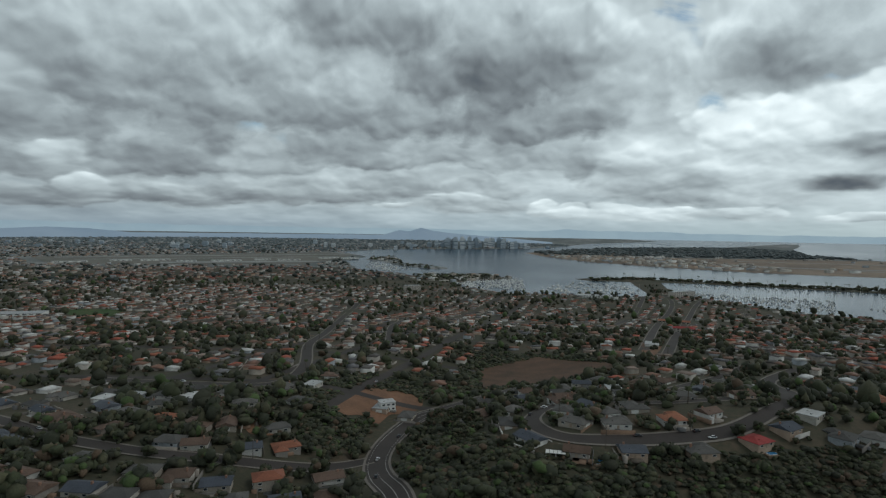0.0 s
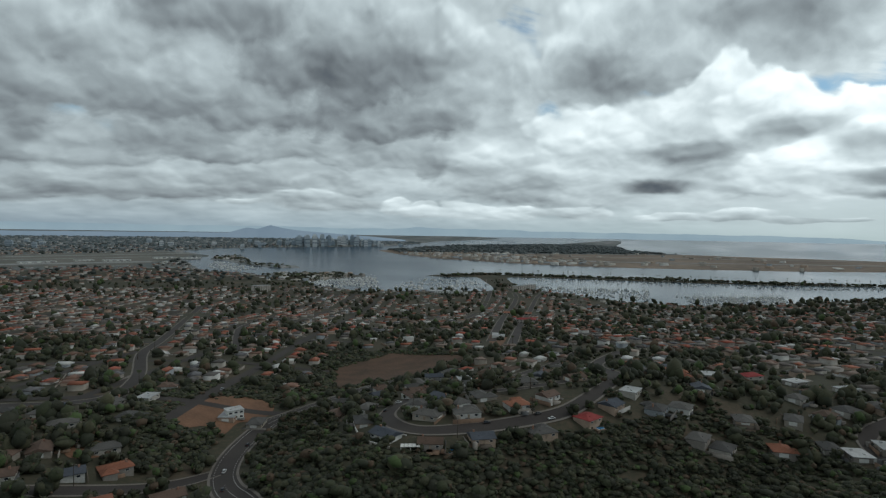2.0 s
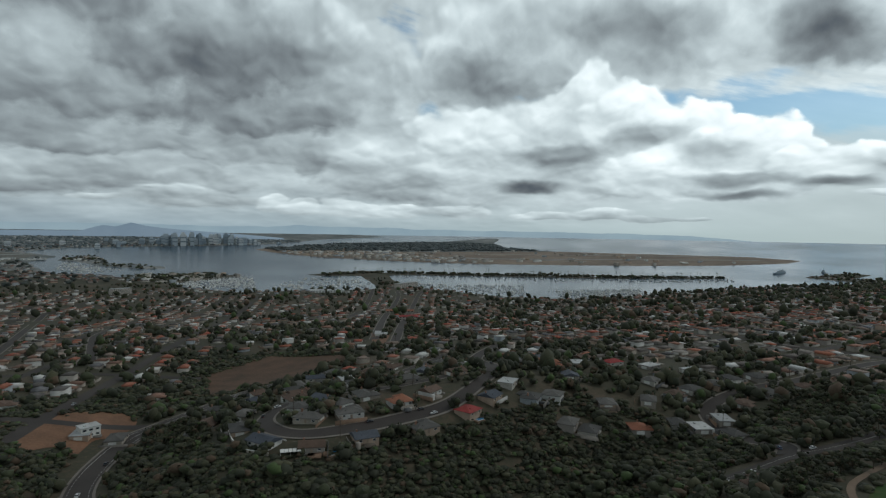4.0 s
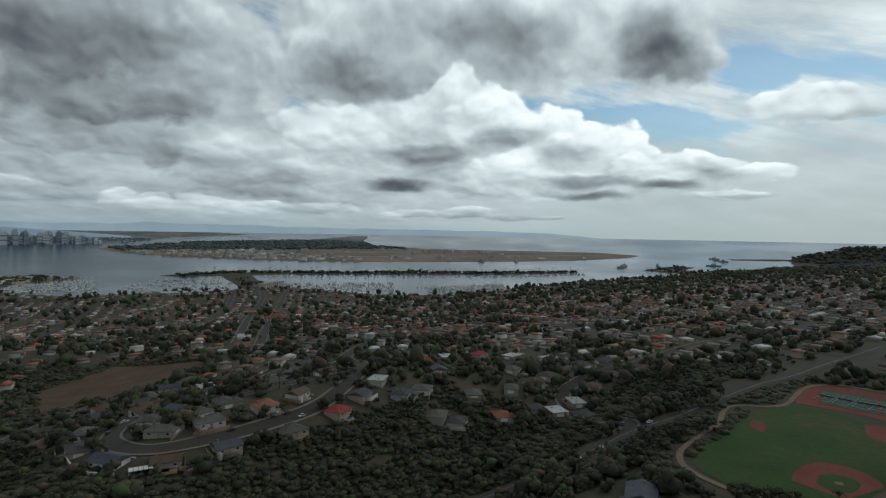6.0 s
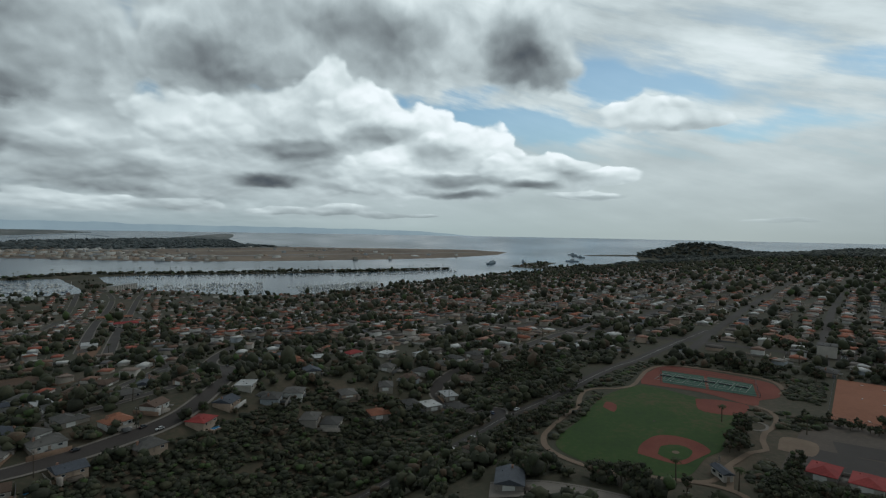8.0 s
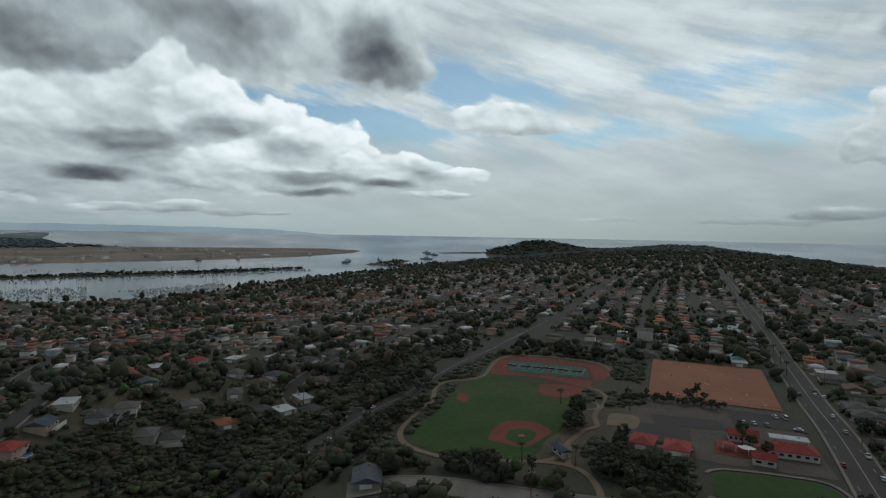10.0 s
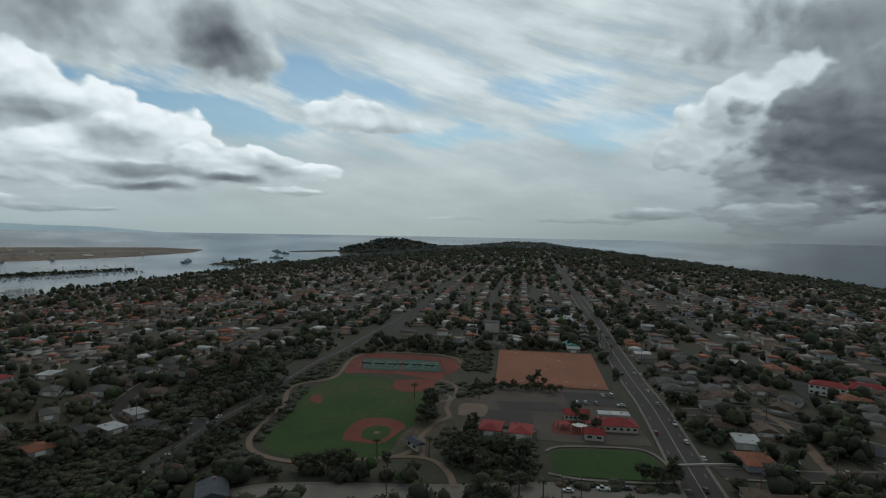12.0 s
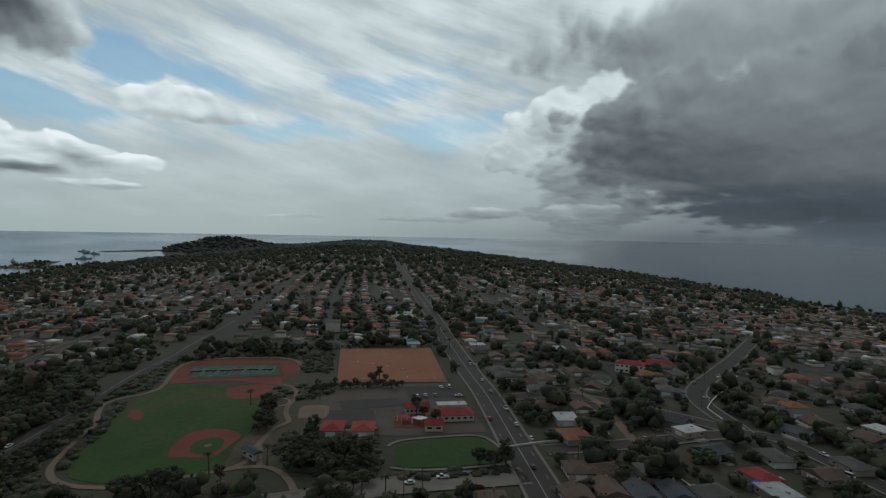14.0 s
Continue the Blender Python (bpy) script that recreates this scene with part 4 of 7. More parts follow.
RAW_EARTH = two_scale("raw_orange_earth", (0.10, 0.058, 0.036), (0.24, 0.125, 0.075), 0.06, 0.7, relief_height=0.2)
sheet("earth_cut", [(-77, 419), (-70, 446), (-47, 464), (-19, 463), (-14, 440), (-23, 417), (-36, 411), (-44, 388), (-56, 398), (-70, 391)], RAW_EARTH, 0.25, None, "raw orange earth cut beside the road", "earth cut")
sheet("earth_cut", [(-120, 343), (-110, 355), (-98, 349), (-100, 334), (-112, 330)], RAW_EARTH, 0.25, None, "small bare orange bank between gardens", "earth cut")
sheet("earth_cut", [(262, 740), (300, 795), (290, 740), (252, 650), (222, 600), (232, 650)], RAW_EARTH, 0.3, None, "yellowish bare slope below the village street", "earth cut")
green, _ = sheet("school_sports_field", [(-720, 1090), (-628, 1085), (-690, 1200), (-790, 1190)], TURF, 0.5, None, "far green sports field", "sports field")

# ---- where things may stand ----
RES, X0, Y0 = 4.0, -1800.0, -1450.0
taken = np.zeros((1300, 1040), np.int8)


def cell(x, y):
    return (np.clip(((np.asarray(x) - X0) / RES).astype(int), 0, taken.shape[0] - 1),
            np.clip(((np.asarray(y) - Y0) / RES).astype(int), 0, taken.shape[1] - 1))


def block(pts, reach, value):
    """Marks the ground within reach of the points."""
    n = int(reach / RES) + 1
    for i in range(-n, n + 1):
        for j in range(-n, n + 1):
            if math.hypot(i, j) * RES <= reach + 0.7:
                ci, cj = cell(pts[:, 0] + i * RES, pts[:, 1] + j * RES)
                taken[ci, cj] = np.maximum(taken[ci, cj], value)


cx, cy = np.meshgrid(X0 + RES * (np.arange(taken.shape[0]) + 0.5), Y0 + RES * (np.arange(taken.shape[1]) + 0.5), indexing="ij")
cz = land_z(cx[::2, ::2].ravel(), cy[::2, ::2].ravel()).reshape(650, 520).repeat(2, 0).repeat(2, 1)
taken[cz < 1.6] = 3
PARK = [(232, 128), (262, 138), (352, 155), (440, 140), (456, 110), (455, 48), (480, 25), (492, -60), (290, -66), (236, -66), (222, 20), (222, 110)]
EARTH_CUT = [(-77, 419), (-70, 446), (-47, 464), (-19, 463), (-14, 440), (-23, 417), (-44, 388), (-70, 391)]
BROWN = [(34, 508), (47, 600), (110, 652), (165, 600), (172, 553), (118, 512), (75, 508)]
SPORTS = [(-720, 1090), (-628, 1085), (-690, 1200), (-790, 1190)]
for poly in (PARK, BROWN, SPORTS, EARTH_CUT):
    inside = shore_distance(poly, cx, cy) > 0
    taken[inside] = 2
for p, width, has_houses in ROADS:
    block(p, width / 2 + (2.5 if width > 9 else -0.5), 2)
CANYON = [(30, 150), (45, 283), (120, 284), (170, 288), (250, 300), (290, 268), (300, 205), (285, 188), (190, 196), (150, 150)]
CANYON_B = [(-20, 210), (60, 210), (60, 262), (20, 330), (10, 420), (-12, 420), (-22, 330)]
no_house = np.zeros(taken.shape, bool)
for poly in (CANYON, CANYON_B, [(20, 440), (110, 490), (180, 600), (150, 660), (40, 680), (0, 520)], [(290, 190), (330, 235), (450, 235), (470, 175), (380, 178)],
             [(-60, 330), (-30, 440), (30, 480), (0, 560), (-100, 470), (-100, 360)]):
    no_house |= shore_distance(poly, cx, cy) > 0

# ---- houses whose place and look are known ----
KNOWN_HOUSES = {
    "slate_gable": [(199, 116), (-256, 361), (-105, 308), (-105, 264), (48, 296), (97, 282), (92, 346), (-153, 241), (187, 303), (267, 323), (281, -165), (451, -276), (202, -107), (201, -120), (239, -160), (261, -223)],
    "white_flat": [(-234, 391), (-216, 397), (-100, 440), (-43, 417), (-2, 505), (219, 547), (251, 493), (210, 318), (302, 356), (357, 333), (424, 346), (304, 242), (324, 241), (489, -43), (289, -108), (266, -165), (198, -161), (265, -275)],
    "grey_wing": [(-268, 401), (-153, 406), (97, 309), (132, 283), (215, 298), (308, -148)],
    "brown_gable": [(-188, 482), (-131, 301), (-58, 292), (69, 281), (88, 397), (-173, 238), (152, 318), (188, 351), (359, -106), (438, -105), (206, -95), (203, -81)],
    "grey_hip": [(-101, 394), (-145, 301), (-139, 263), (-173, 272), (-123, 241), (-24, 408), (40, 330), (150, 481), (130, 376), (-207, 278), (-315, 418), (-137, 239), (153, 355), (99, 278), (48, 371), (126, 387), (135, 478), (226, 274), (236, 266), (297, 253), (309, 222), (301, 281), (267, 285), (346, -111), (405, -113), (298, -222), (221, -216), (200, -134), (326, -292), (303, -298)],
    "brown_wing": [(-186, 322), (-125, 307), (-123, 264), (-220, 336), (-96, 474), (157, 445), (156, 445), (82, 383), (326, 281), (355, 249), (311, -100), (226, -90), (388, -151), (224, -101), (226, -101)],
    "tile_wing": [(-88, 321), (129, 311), (269, 259), (266, -103)],
    "tile_hip": [(-84, 275), (440, -181)],
    "red_hip": [(165, 292), (336, 353), (285, 14.5), (283, -0.5), (212, -164)],
}
all_line = np.concatenate([p for p, w, h in ROADS if h])
all_turn = np.concatenate([np.arctan2(*sides(p).T[::-1]) for p, w, h in ROADS if h]) + math.pi / 2
lots, known_kind = [], []
for kind_name, spots in KNOWN_HOUSES.items():
    for hx, hy in spots:
        near_road = int(np.argmin(np.hypot(*(all_line - (hx, hy)).T)))
        if lots and min(math.hypot(q[0] - hx, q[1] - hy) for q in lots) < 10.5:
            continue
        block(np.array([(hx, hy)]), 7.5, 1)
        lots.append((hx, hy, all_turn[near_road] + rng.uniform(-0.06, 0.06), rng.uniform(12, 15), rng.uniform(9.5, 11.5), rng.random()))
        known_kind.append(kind_name)

# ---- lots along the streets ----
for p, width, has_houses in ROADS:
    if not has_houses:
        continue
    n = sides(p)
    gone = np.concatenate([[0], np.cumsum(np.hypot(*np.diff(p, axis=0).T))])
    for side in (-1, 1):
        for row in (0, 1):
            s = 9.0 + row * 4
            while s < gone[-1] - 6:
                i = int(np.searchsorted(gone, s))
                back = width / 2 + 13 + row * 27 + rng.uniform(-1.5, 2.5)
                q = p[i] + n[i] * side * back
                s += rng.uniform(15.5, 19.5)
                size = (rng.uniform(11, 15.5), rng.uniform(9.5, 13))
                a, b = cell(*q)
                if not (X0 + 30 < q[0] < 3300 and Y0 + 30 < q[1] < 2700) or no_house[a, b]:
                    continue
                if taken[max(a - 2, 0):a + 3, max(b - 2, 0):b + 3].any():
                    continue
                block(np.array([q]), 7.0, 1)
                turn = math.atan2(n[i][1], n[i][0]) + math.pi / 2 + (math.pi / 2 if rng.random() < 0.25 else 0)
                lots.append((q[0], q[1], turn, *size, rng.random()))
# more houses wherever ground is left
tries = np.stack([rng.uniform(-1700, 2900, 60000), rng.uniform(-1300, 1900, 60000)], -1)
for q in tries:
    if math.hypot(*q) < 270:
        continue
    a, b = cell(*q)
    if noise.noise((q[0] * 0.012, q[1] * 0.012, 3.0)) > 0.08 or no_house[a, b] or taken[max(a - 3, 0):a + 4, max(b - 3, 0):b + 4].any():
        continue
    block(np.array([q]), 7.0, 1)
    lots.append((q[0], q[1], rng.uniform(-0.4, 0.4), rng.uniform(10, 16), rng.uniform(8, 12), rng.random()))
known_kind += [""] * (len(lots) - len(known_kind))
lots = np.array(lots)
angle = np.degrees(np.arctan2(lots[:, 0], lots[:, 1]))
reach = np.hypot(lots[:, 0], lots[:, 1])
keep = (angle > -46) & (angle < 146) & (reach > 175)
order = np.nonzero(keep)[0][np.argsort(reach[keep])]
lots, known_kind = lots[order], [known_kind[i] for i in order]
lots = np.concatenate([lots, land_z(lots[:, 0], lots[:, 1])[:, None]], 1)


# ---- joined far geometry ----
def scatter(name, forms, which, x, y, z, turn, scale, mat, label, category, smooth_shade=False):
    """Many alike forms joined into one object. scale: an array of (sx, sy, sz)."""
    verts, faces, start = [], {3: [], 4: []}, 0
    for k, (fv, ff) in enumerate(forms):
        pick = np.nonzero(which == k)[0]
        if not len(pick):
            continue
        c, s = np.cos(turn[pick])[:, None], np.sin(turn[pick])[:, None]
        v = fv[None] * scale[pick][:, None, :]
        px, py = v[..., 0] * c - v[..., 1] * s + x[pick][:, None], v[..., 0] * s + v[..., 1] * c + y[pick][:, None]
        kk = shrink(x[pick], y[pick])[:, None]
        v = np.stack([px * kk, py * kk, EYE_Z + (v[..., 2] + z[pick][:, None] - EYE_Z) * kk], -1).reshape(-1, 3)
        for f in ff:
            g = (f[None] + (start + np.arange(len(pick)) * len(fv))[:, None, None]).reshape(-1, f.shape[1])
            faces[f.shape[1]].append(g)
        verts.append(v)
        start += len(v)
    fs = [np.concatenate(g) for g in faces.values() if g]
    ob = new(name, mesh_from(name, np.concatenate(verts), fs, mat, smooth_shade=smooth_shade))
    return tagged(ob, label, category, kind="stuff")


BOX_V = np.array([(x, y, z) for z in (-2.0, 1.0) for x, y in ((-.5, -.5), (.5, -.5), (.5, .5), (-.5, .5))])
BOX_F = [np.array([(0, 1, 5, 4), (1, 2, 6, 5), (2, 3, 7, 6), (3, 0, 4, 7), (4, 5, 6, 7)])]
HIP_V = np.array([(-.56, -.57, 0), (.56, -.57, 0), (.56, .57, 0), (-.56, .57, 0), (-.2, 0, 1), (.2, 0, 1)])
HIP_F = [np.array([(0, 1, 5, 4), (2, 3, 4, 5), (3, 2, 1, 0)]), np.array([(1, 2, 5), (3, 0, 4)])]
GABLE_V = np.array([(-.55, -.57, 0), (.55, -.57, 0), (.55, .57, 0), (-.55, .57, 0), (-.55, 0, 1), (.55, 0, 1)])
FLAT_V = np.array([(x, y, z) for z in (0.0, 0.18) for x, y in ((-.53, -.53), (.53, -.53), (.53, .53), (-.53, .53))])
FLAT_F = [np.array([(0, 1, 5, 4), (1, 2, 6, 5), (2, 3, 7, 6), (3, 0, 4, 7), (4, 5, 6, 7)])]
# an L-shaped pair of hips
WING_V = np.concatenate([HIP_V, HIP_V * (0.5, 0.9, 0.9) + (0.25, 0.45, 0)])
WING_F = [np.concatenate([f, f + 6]) for f in HIP_F]
ROOF_FORMS = [(HIP_V, HIP_F), (GABLE_V, HIP_F), (FLAT_V, FLAT_F), (WING_V, WING_F)]


def lump(seed, count, detail, spread, tall, leaves):
    """An uneven crown of several bulging clumps, about 1 wide and 1 high."""
    r = random.Random(seed)
    vs, fs, start = [], [], 0
    for i in range(count):
        bm = bmesh.new()
        bmesh.ops.create_icosphere(bm, subdivisions=detail, radius=1.0)
        size = r.uniform(0.30, 0.46) / math.sqrt(count / 4)
        a, d = r.uniform(0, 6.28), spread * math.sqrt(r.random())
        mid = Vector((math.cos(a) * d, math.sin(a) * d, r.uniform(0.35, tall)))
        for v in bm.verts:
            k = 1 + 0.9 * noise.noise(v.co * 1.9 + Vector((seed * 3.1, i * 7.7, 0)))
            vs.append(tuple(mid + Vector((v.co.x * size * k, v.co.y * size * k, v.co.z * size * k * 0.85))))
        bm.verts.index_update()
        fs += [[start + v.index for v in f.verts] for f in bm.faces]
        start = len(vs)
        bm.free()
    # loose sprays of leaves that break the outline
    core = np.array(vs)
    sprays = []
    for i in range(leaves):
        p = Vector(core[r.randrange(len(core))]) * r.uniform(0.95, 1.1)
        u = Vector((r.uniform(-1, 1), r.uniform(-1, 1), r.uniform(-0.6, 1))).normalized() * r.uniform(0.05, 0.12)
        v = u.cross(Vector((r.uniform(-1, 1), r.uniform(-1, 1), 1))).normalized() * r.uniform(0.04, 0.10)
        n = len(vs)
        vs += [tuple(p - u), tuple(p + v), tuple(p + u), tuple(p - v)]
        sprays.append((n, n + 1, n + 2, n + 3))
    return np.array(vs), [np.array(fs), np.array(sprays)]


TREE_FORMS = [lump(i, 6, 1, 0.38, 0.85, 36) for i in range(7)]
MID_TREE_FORMS = [lump(40 + i, 3, 1, 0.34, 0.8, 7) for i in range(6)]
FAR_TREE_FORMS = [lump(20 + i, 2, 1, 0.30, 0.75, 5) for i in range(6)]


# ---- near houses, each a thing with its parts ----
def roofing(name, a, b):
    return by_piece(name, [(0.0, a), (0.34, b), (0.67, tuple((p + q) / 2 for p, q in zip(a, b)))], 0.12, 1.4, island=False, streak=0.3)


GREY_ROOF = roofing("grey_shingle", (0.085, 0.082, 0.078), (0.14, 0.132, 0.122))
BROWN_ROOF = roofing("brown_shingle", (0.115, 0.075, 0.055), (0.16, 0.105, 0.08))
SLATE_ROOF = roofing("slate_shingle", (0.075, 0.085, 0.105), (0.105, 0.115, 0.135))
TILE_ROOF = roofing("clay_tile", (0.27, 0.10, 0.06), (0.33, 0.135, 0.08))
RED_ROOF = roofing("red_tile", (0.32, 0.045, 0.045), (0.36, 0.06, 0.055))
WHITE_ROOF = roofing("white_roof_coat", (0.42, 0.43, 0.43), (0.58, 0.58, 0.57))
NEAR_WALL = by_piece("house_stucco", WALL_STOPS, 0.15, 1.5, island=False)
GLASS = two_scale("window_glass", (0.015, 0.02, 0.025), (0.03, 0.037, 0.045), 0.1, 1.0, rough=0.08)
WOOD = two_scale("painted_wood", (0.20, 0.15, 0.11), (0.33, 0.26, 0.2), 0.5, 4.0)
TRIM = two_scale("trim_paint", (0.55, 0.55, 0.52), (0.72, 0.71, 0.68), 0.5, 4.0)
BRICK = two_scale("chimney_brick", (0.20, 0.11, 0.08), (0.32, 0.19, 0.14), 0.6, 6.0)


def roof_mesh(shape, w, d, rise, base):
    """Hipped, gabled, flat or winged roof with eaves and a fascia's thickness."""
    bm = bmesh.new()

    def hip(cx, cy, w, d, rise, ridge):
        ex, ey = w / 2 + 0.55, d / 2 + 0.55
        low = [bm.verts.new((cx + x, cy + y, base - 0.22)) for x, y in ((-ex, -ey), (ex, -ey), (ex, ey), (-ex, ey))]
        eave = [bm.verts.new((cx + x, cy + y, base)) for x, y in ((-ex, -ey), (ex, -ey), (ex, ey), (-ex, ey))]
        a, b = bm.verts.new((cx - ridge, cy, base + rise)), bm.verts.new((cx + ridge, cy, base + rise))
        for i in range(4):
            bm.faces.new((low[i], low[(i + 1) % 4], eave[(i + 1) % 4], eave[i]))
        bm.faces.new(low[::-1])
        bm.faces.new((eave[0], eave[1], b, a))
        bm.faces.new((eave[2], eave[3], a, b))
        bm.faces.new((eave[1], eave[2], b))
        bm.faces.new((eave[3], eave[0], a))

    if shape == "flat":
        box(bm, -w / 2 - 0.4, -d / 2 - 0.4, base, w / 2 + 0.4, d / 2 + 0.4, base + 0.3)
        box(bm, -w * 0.3, -d * 0.2, base + 0.3, -w * 0.3 + 1.4, -d * 0.2 + 1.1, base + 1.0)
        box(bm, w * 0.1, d * 0.15, base + 0.3, w * 0.1 + 1.2, d * 0.15 + 1.2, base + 0.6)
        return bm
    hip(0, 0, w, d, rise, w / 2 + 0.55 if shape == "gable" else max(0.4, (w - d) / 2 + 0.8))
    if shape == "wing":
        hip(w * 0.27, d * 0.55, w * 0.46, d * 0.75, rise * 0.82, 0.5)
    if rise > 1.2:
        box(bm, -w * 0.2, -d * 0.3, base + rise * 0.2, -w * 0.2 + 0.4, -d * 0.3 + 0.4, base + rise * 0.2 + 1.0)
    return bm


def house(kind, roof_mat, label, shape, storeys, w=13.0, d=10.5, rise=2.1):
    tall = 2.9 * storeys
    root = new("house")
    tagged(root, label, "house", "houses on the hill")
    bm = box(bmesh.new(), -w / 2, -d / 2, -3.0, w / 2, d / 2, tall)
    if shape == "wing":
        box(bm, w * 0.05, d * 0.45, -3.0, w * 0.49, d * 0.92, tall)
    part("wall", bm, NEAR_WALL, root)
    part("roof", roof_mesh(shape, w, d, rise, tall), roof_mat, root)
    for face in (-1, 1):
        for i, x in enumerate((-0.30, 0.30)):
            for s in range(storeys):
                if shape == "wing" and face == 1 and x > -0.05:
                    continue
                y, z, ww = face * d / 2, 1.0 + 2.8 * s, 1.8
                win = part("window", box(bmesh.new(), x * w - ww / 2, y - 0.06, z, x * w + ww / 2, y + 0.06, z + 1.25), TRIM, root)
                part("pane", box(bmesh.new(), x * w - ww / 2 + 0.12, y - 0.08, z + 0.12, x * w + ww / 2 - 0.12, y + 0.08, z + 1.13), GLASS, win)
    part("door", box(bmesh.new(), -0.55, -d / 2 - 0.07, 0.0, 0.55, -d / 2 + 0.05, 2.1), WOOD, root)
    end = w / 2
    part("garage_door", box(bmesh.new(), end - 0.05, -d * 0.25, 0.0, end + 0.08, d * 0.2, 2.2), TRIM, root, "pale garage door")
    if shape in ("gable", "wing"):
        part("chimney", box(bmesh.new(), -w * 0.36, 0.5, tall, -w * 0.36 + 0.9, 1.3, tall + rise + 0.8), BRICK, root, "brick chimney")
    return root


HOUSE_KINDS = {
    "grey_hip": (GREY_ROOF, "one-storey stucco house with grey hipped shingle roof", "hip", 1),
    "grey_wing": (GREY_ROOF, "long stucco house with winged grey shingle roof", "wing", 1),
    "brown_gable": (BROWN_ROOF, "one-storey house with brown gabled shingle roof", "gable", 1),
    "brown_wing": (BROWN_ROOF, "stucco house with winged reddish brown roof", "wing", 1),
    "tile_wing": (TILE_ROOF, "stucco house with winged terracotta tile roof", "wing", 1),
    "tile_hip": (TILE_ROOF, "two-storey house with hipped terracotta tile roof", "hip", 2),
    "white_flat": (WHITE_ROOF, "pale modern house with white flat roof", "flat", 1),
    "slate_gable": (SLATE_ROOF, "house with dark blue-grey gabled roof", "gable", 1),
    "red_hip": (RED_ROOF, "pale stucco building with bright red tile roof", "hip", 1),
}
HOUSES = {k: house(k, *v) for k, v in HOUSE_KINDS.items()}
NEAR = 230
weights = {"grey_hip": 6, "grey_wing": 5, "brown_gable": 4, "brown_wing": 4, "tile_wing": 2, "tile_hip": 1, "white_flat": 1.5, "slate_gable": 3}
names, odds = list(weights), np.array(list(weights.values())) / sum(weights.values())
used = set()


def set_house(kind, x, y, turn, sx=1.0, sy=1.0, z=None):
    m = Matrix.Translation((x, y, float(land_z(x, y)) + 0.2 if z is None else z)) @ Matrix.Rotation(turn, 4, "Z")
    if kind in used:
        ob = copy_thing(HOUSES[kind], m)
    else:
        used.add(kind)
        ob = HOUSES[kind]
        ob.matrix_world = m
    ob.scale = (sx, sy, 1.0)
    return ob


for lot, kind in zip(lots[:NEAR], known_kind[:NEAR]):
    kind = kind or names[rng.choice(len(names), p=odds)]
    set_house(kind, lot[0], lot[1], lot[2], lot[3] / 13.0, lot[4] / 10.5, lot[6] + 0.2)
# ---- the plain beyond the town: far houses by the thousand ----
AIRFIELD = [(-2500, 3300), (-900, 4900), (-600, 4300), (-640, 3500), (-700, 3000), (-1200, 2850), (-2000, 2750)]
RED_TOWN = [(-1300, 1900), (-450, 1500), (300, 1500), (-150, 2250), (-400, 2650), (-700, 2900), (-1300, 2500)]
px_, py_ = rng.uniform(-6500, 1200, 42000), rng.uniform(1150, 7000, 42000)
pr, pa = np.hypot(px_, py_), np.degrees(np.arctan2(px_, py_))
outside = (px_ < X0) | (py_ > Y0 + 1040 * RES) | (pr > 2150)
ok = outside & (pa > -46) & (shore_distance(AIRFIELD, px_, py_) < 0) & (shore_distance(MAINLAND, px_, py_) > 25) & (rng.random(len(px_)) < np.clip(2600 / pr, 0, 1))
px_, py_ = px_[ok], py_[ok]
half = rng.random(len(px_)) < 0.55
hx, hy = px_[half], py_[half]
red = shore_distance(RED_TOWN, hx, hy) > 0
hz = land_z(hx, hy)
hw, hd, hh = rng.uniform(12, 26, len(hx)), rng.uniform(9, 14, len(hx)), rng.choice([3.2, 4.5, 6.5, 9.0], len(hx), p=[0.4, 0.3, 0.2, 0.1])
ht = rng.choice([0.3, 1.87], len(hx)) + rng.uniform(-0.1, 0.1, len(hx))
scatter("plain_house_walls", [(BOX_V, BOX_F)], np.zeros(len(hx), int), hx, hy, hz, ht, np.stack([hw, hd, hh], -1), WALLS, "pale walls of the distant town", "houses")
for mask, mat, name, text in ((red, RED_ROOFS, "plain_red_roofs", "red tile roofs of a distant quarter"), (~red, ROOFS, "plain_roofs", "grey and pale roofs of the distant town")):
    rk = rng.choice(4, mask.sum(), p=[0.35, 0.2, 0.25, 0.2])
    scatter(name, ROOF_FORMS, rk, hx[mask], hy[mask], hz[mask] + hh[mask], ht[mask], np.stack([hw[mask], hd[mask], np.full(mask.sum(), 2.2)], -1), mat, text, "houses")
gx, gy = px_[~half][::2], py_[~half][::2]

far_lots = lots[NEAR:]
lx, ly, lt, lw, ld, lr, lz = far_lots.T
storey = np.where(rng.random(len(lx)) < 0.25, 5.0, 2.6)
lw, ld = lw * 0.84, ld * 0.84
scatter("far_house_walls", [(BOX_V, BOX_F)], np.zeros(len(lx), int), lx, ly, lz, lt, np.stack([lw, ld, storey], -1), WALLS, "stucco walls of many far houses", "houses")
roof_kind = rng.choice(4, len(lx), p=[0.34, 0.25, 0.10, 0.31])
rise_of = np.where(roof_kind == 2, 2.2, rng.uniform(1.3, 2.2, len(lx)))
valley = (ly > 480) & (lx < 1300)
for mask, mat, name, text in ((valley, VALLEY_ROOFS, "valley_house_roofs", "red-brown tile and shingle roofs down the slope"), (~valley, ROOFS, "far_house_roofs", "shingle and tile roofs of many far houses")):
    scatter(name, ROOF_FORMS, roof_kind[mask], lx[mask], ly[mask], (lz + storey)[mask], lt[mask], np.stack([lw, ld, rise_of], -1)[mask], mat, text, "houses")

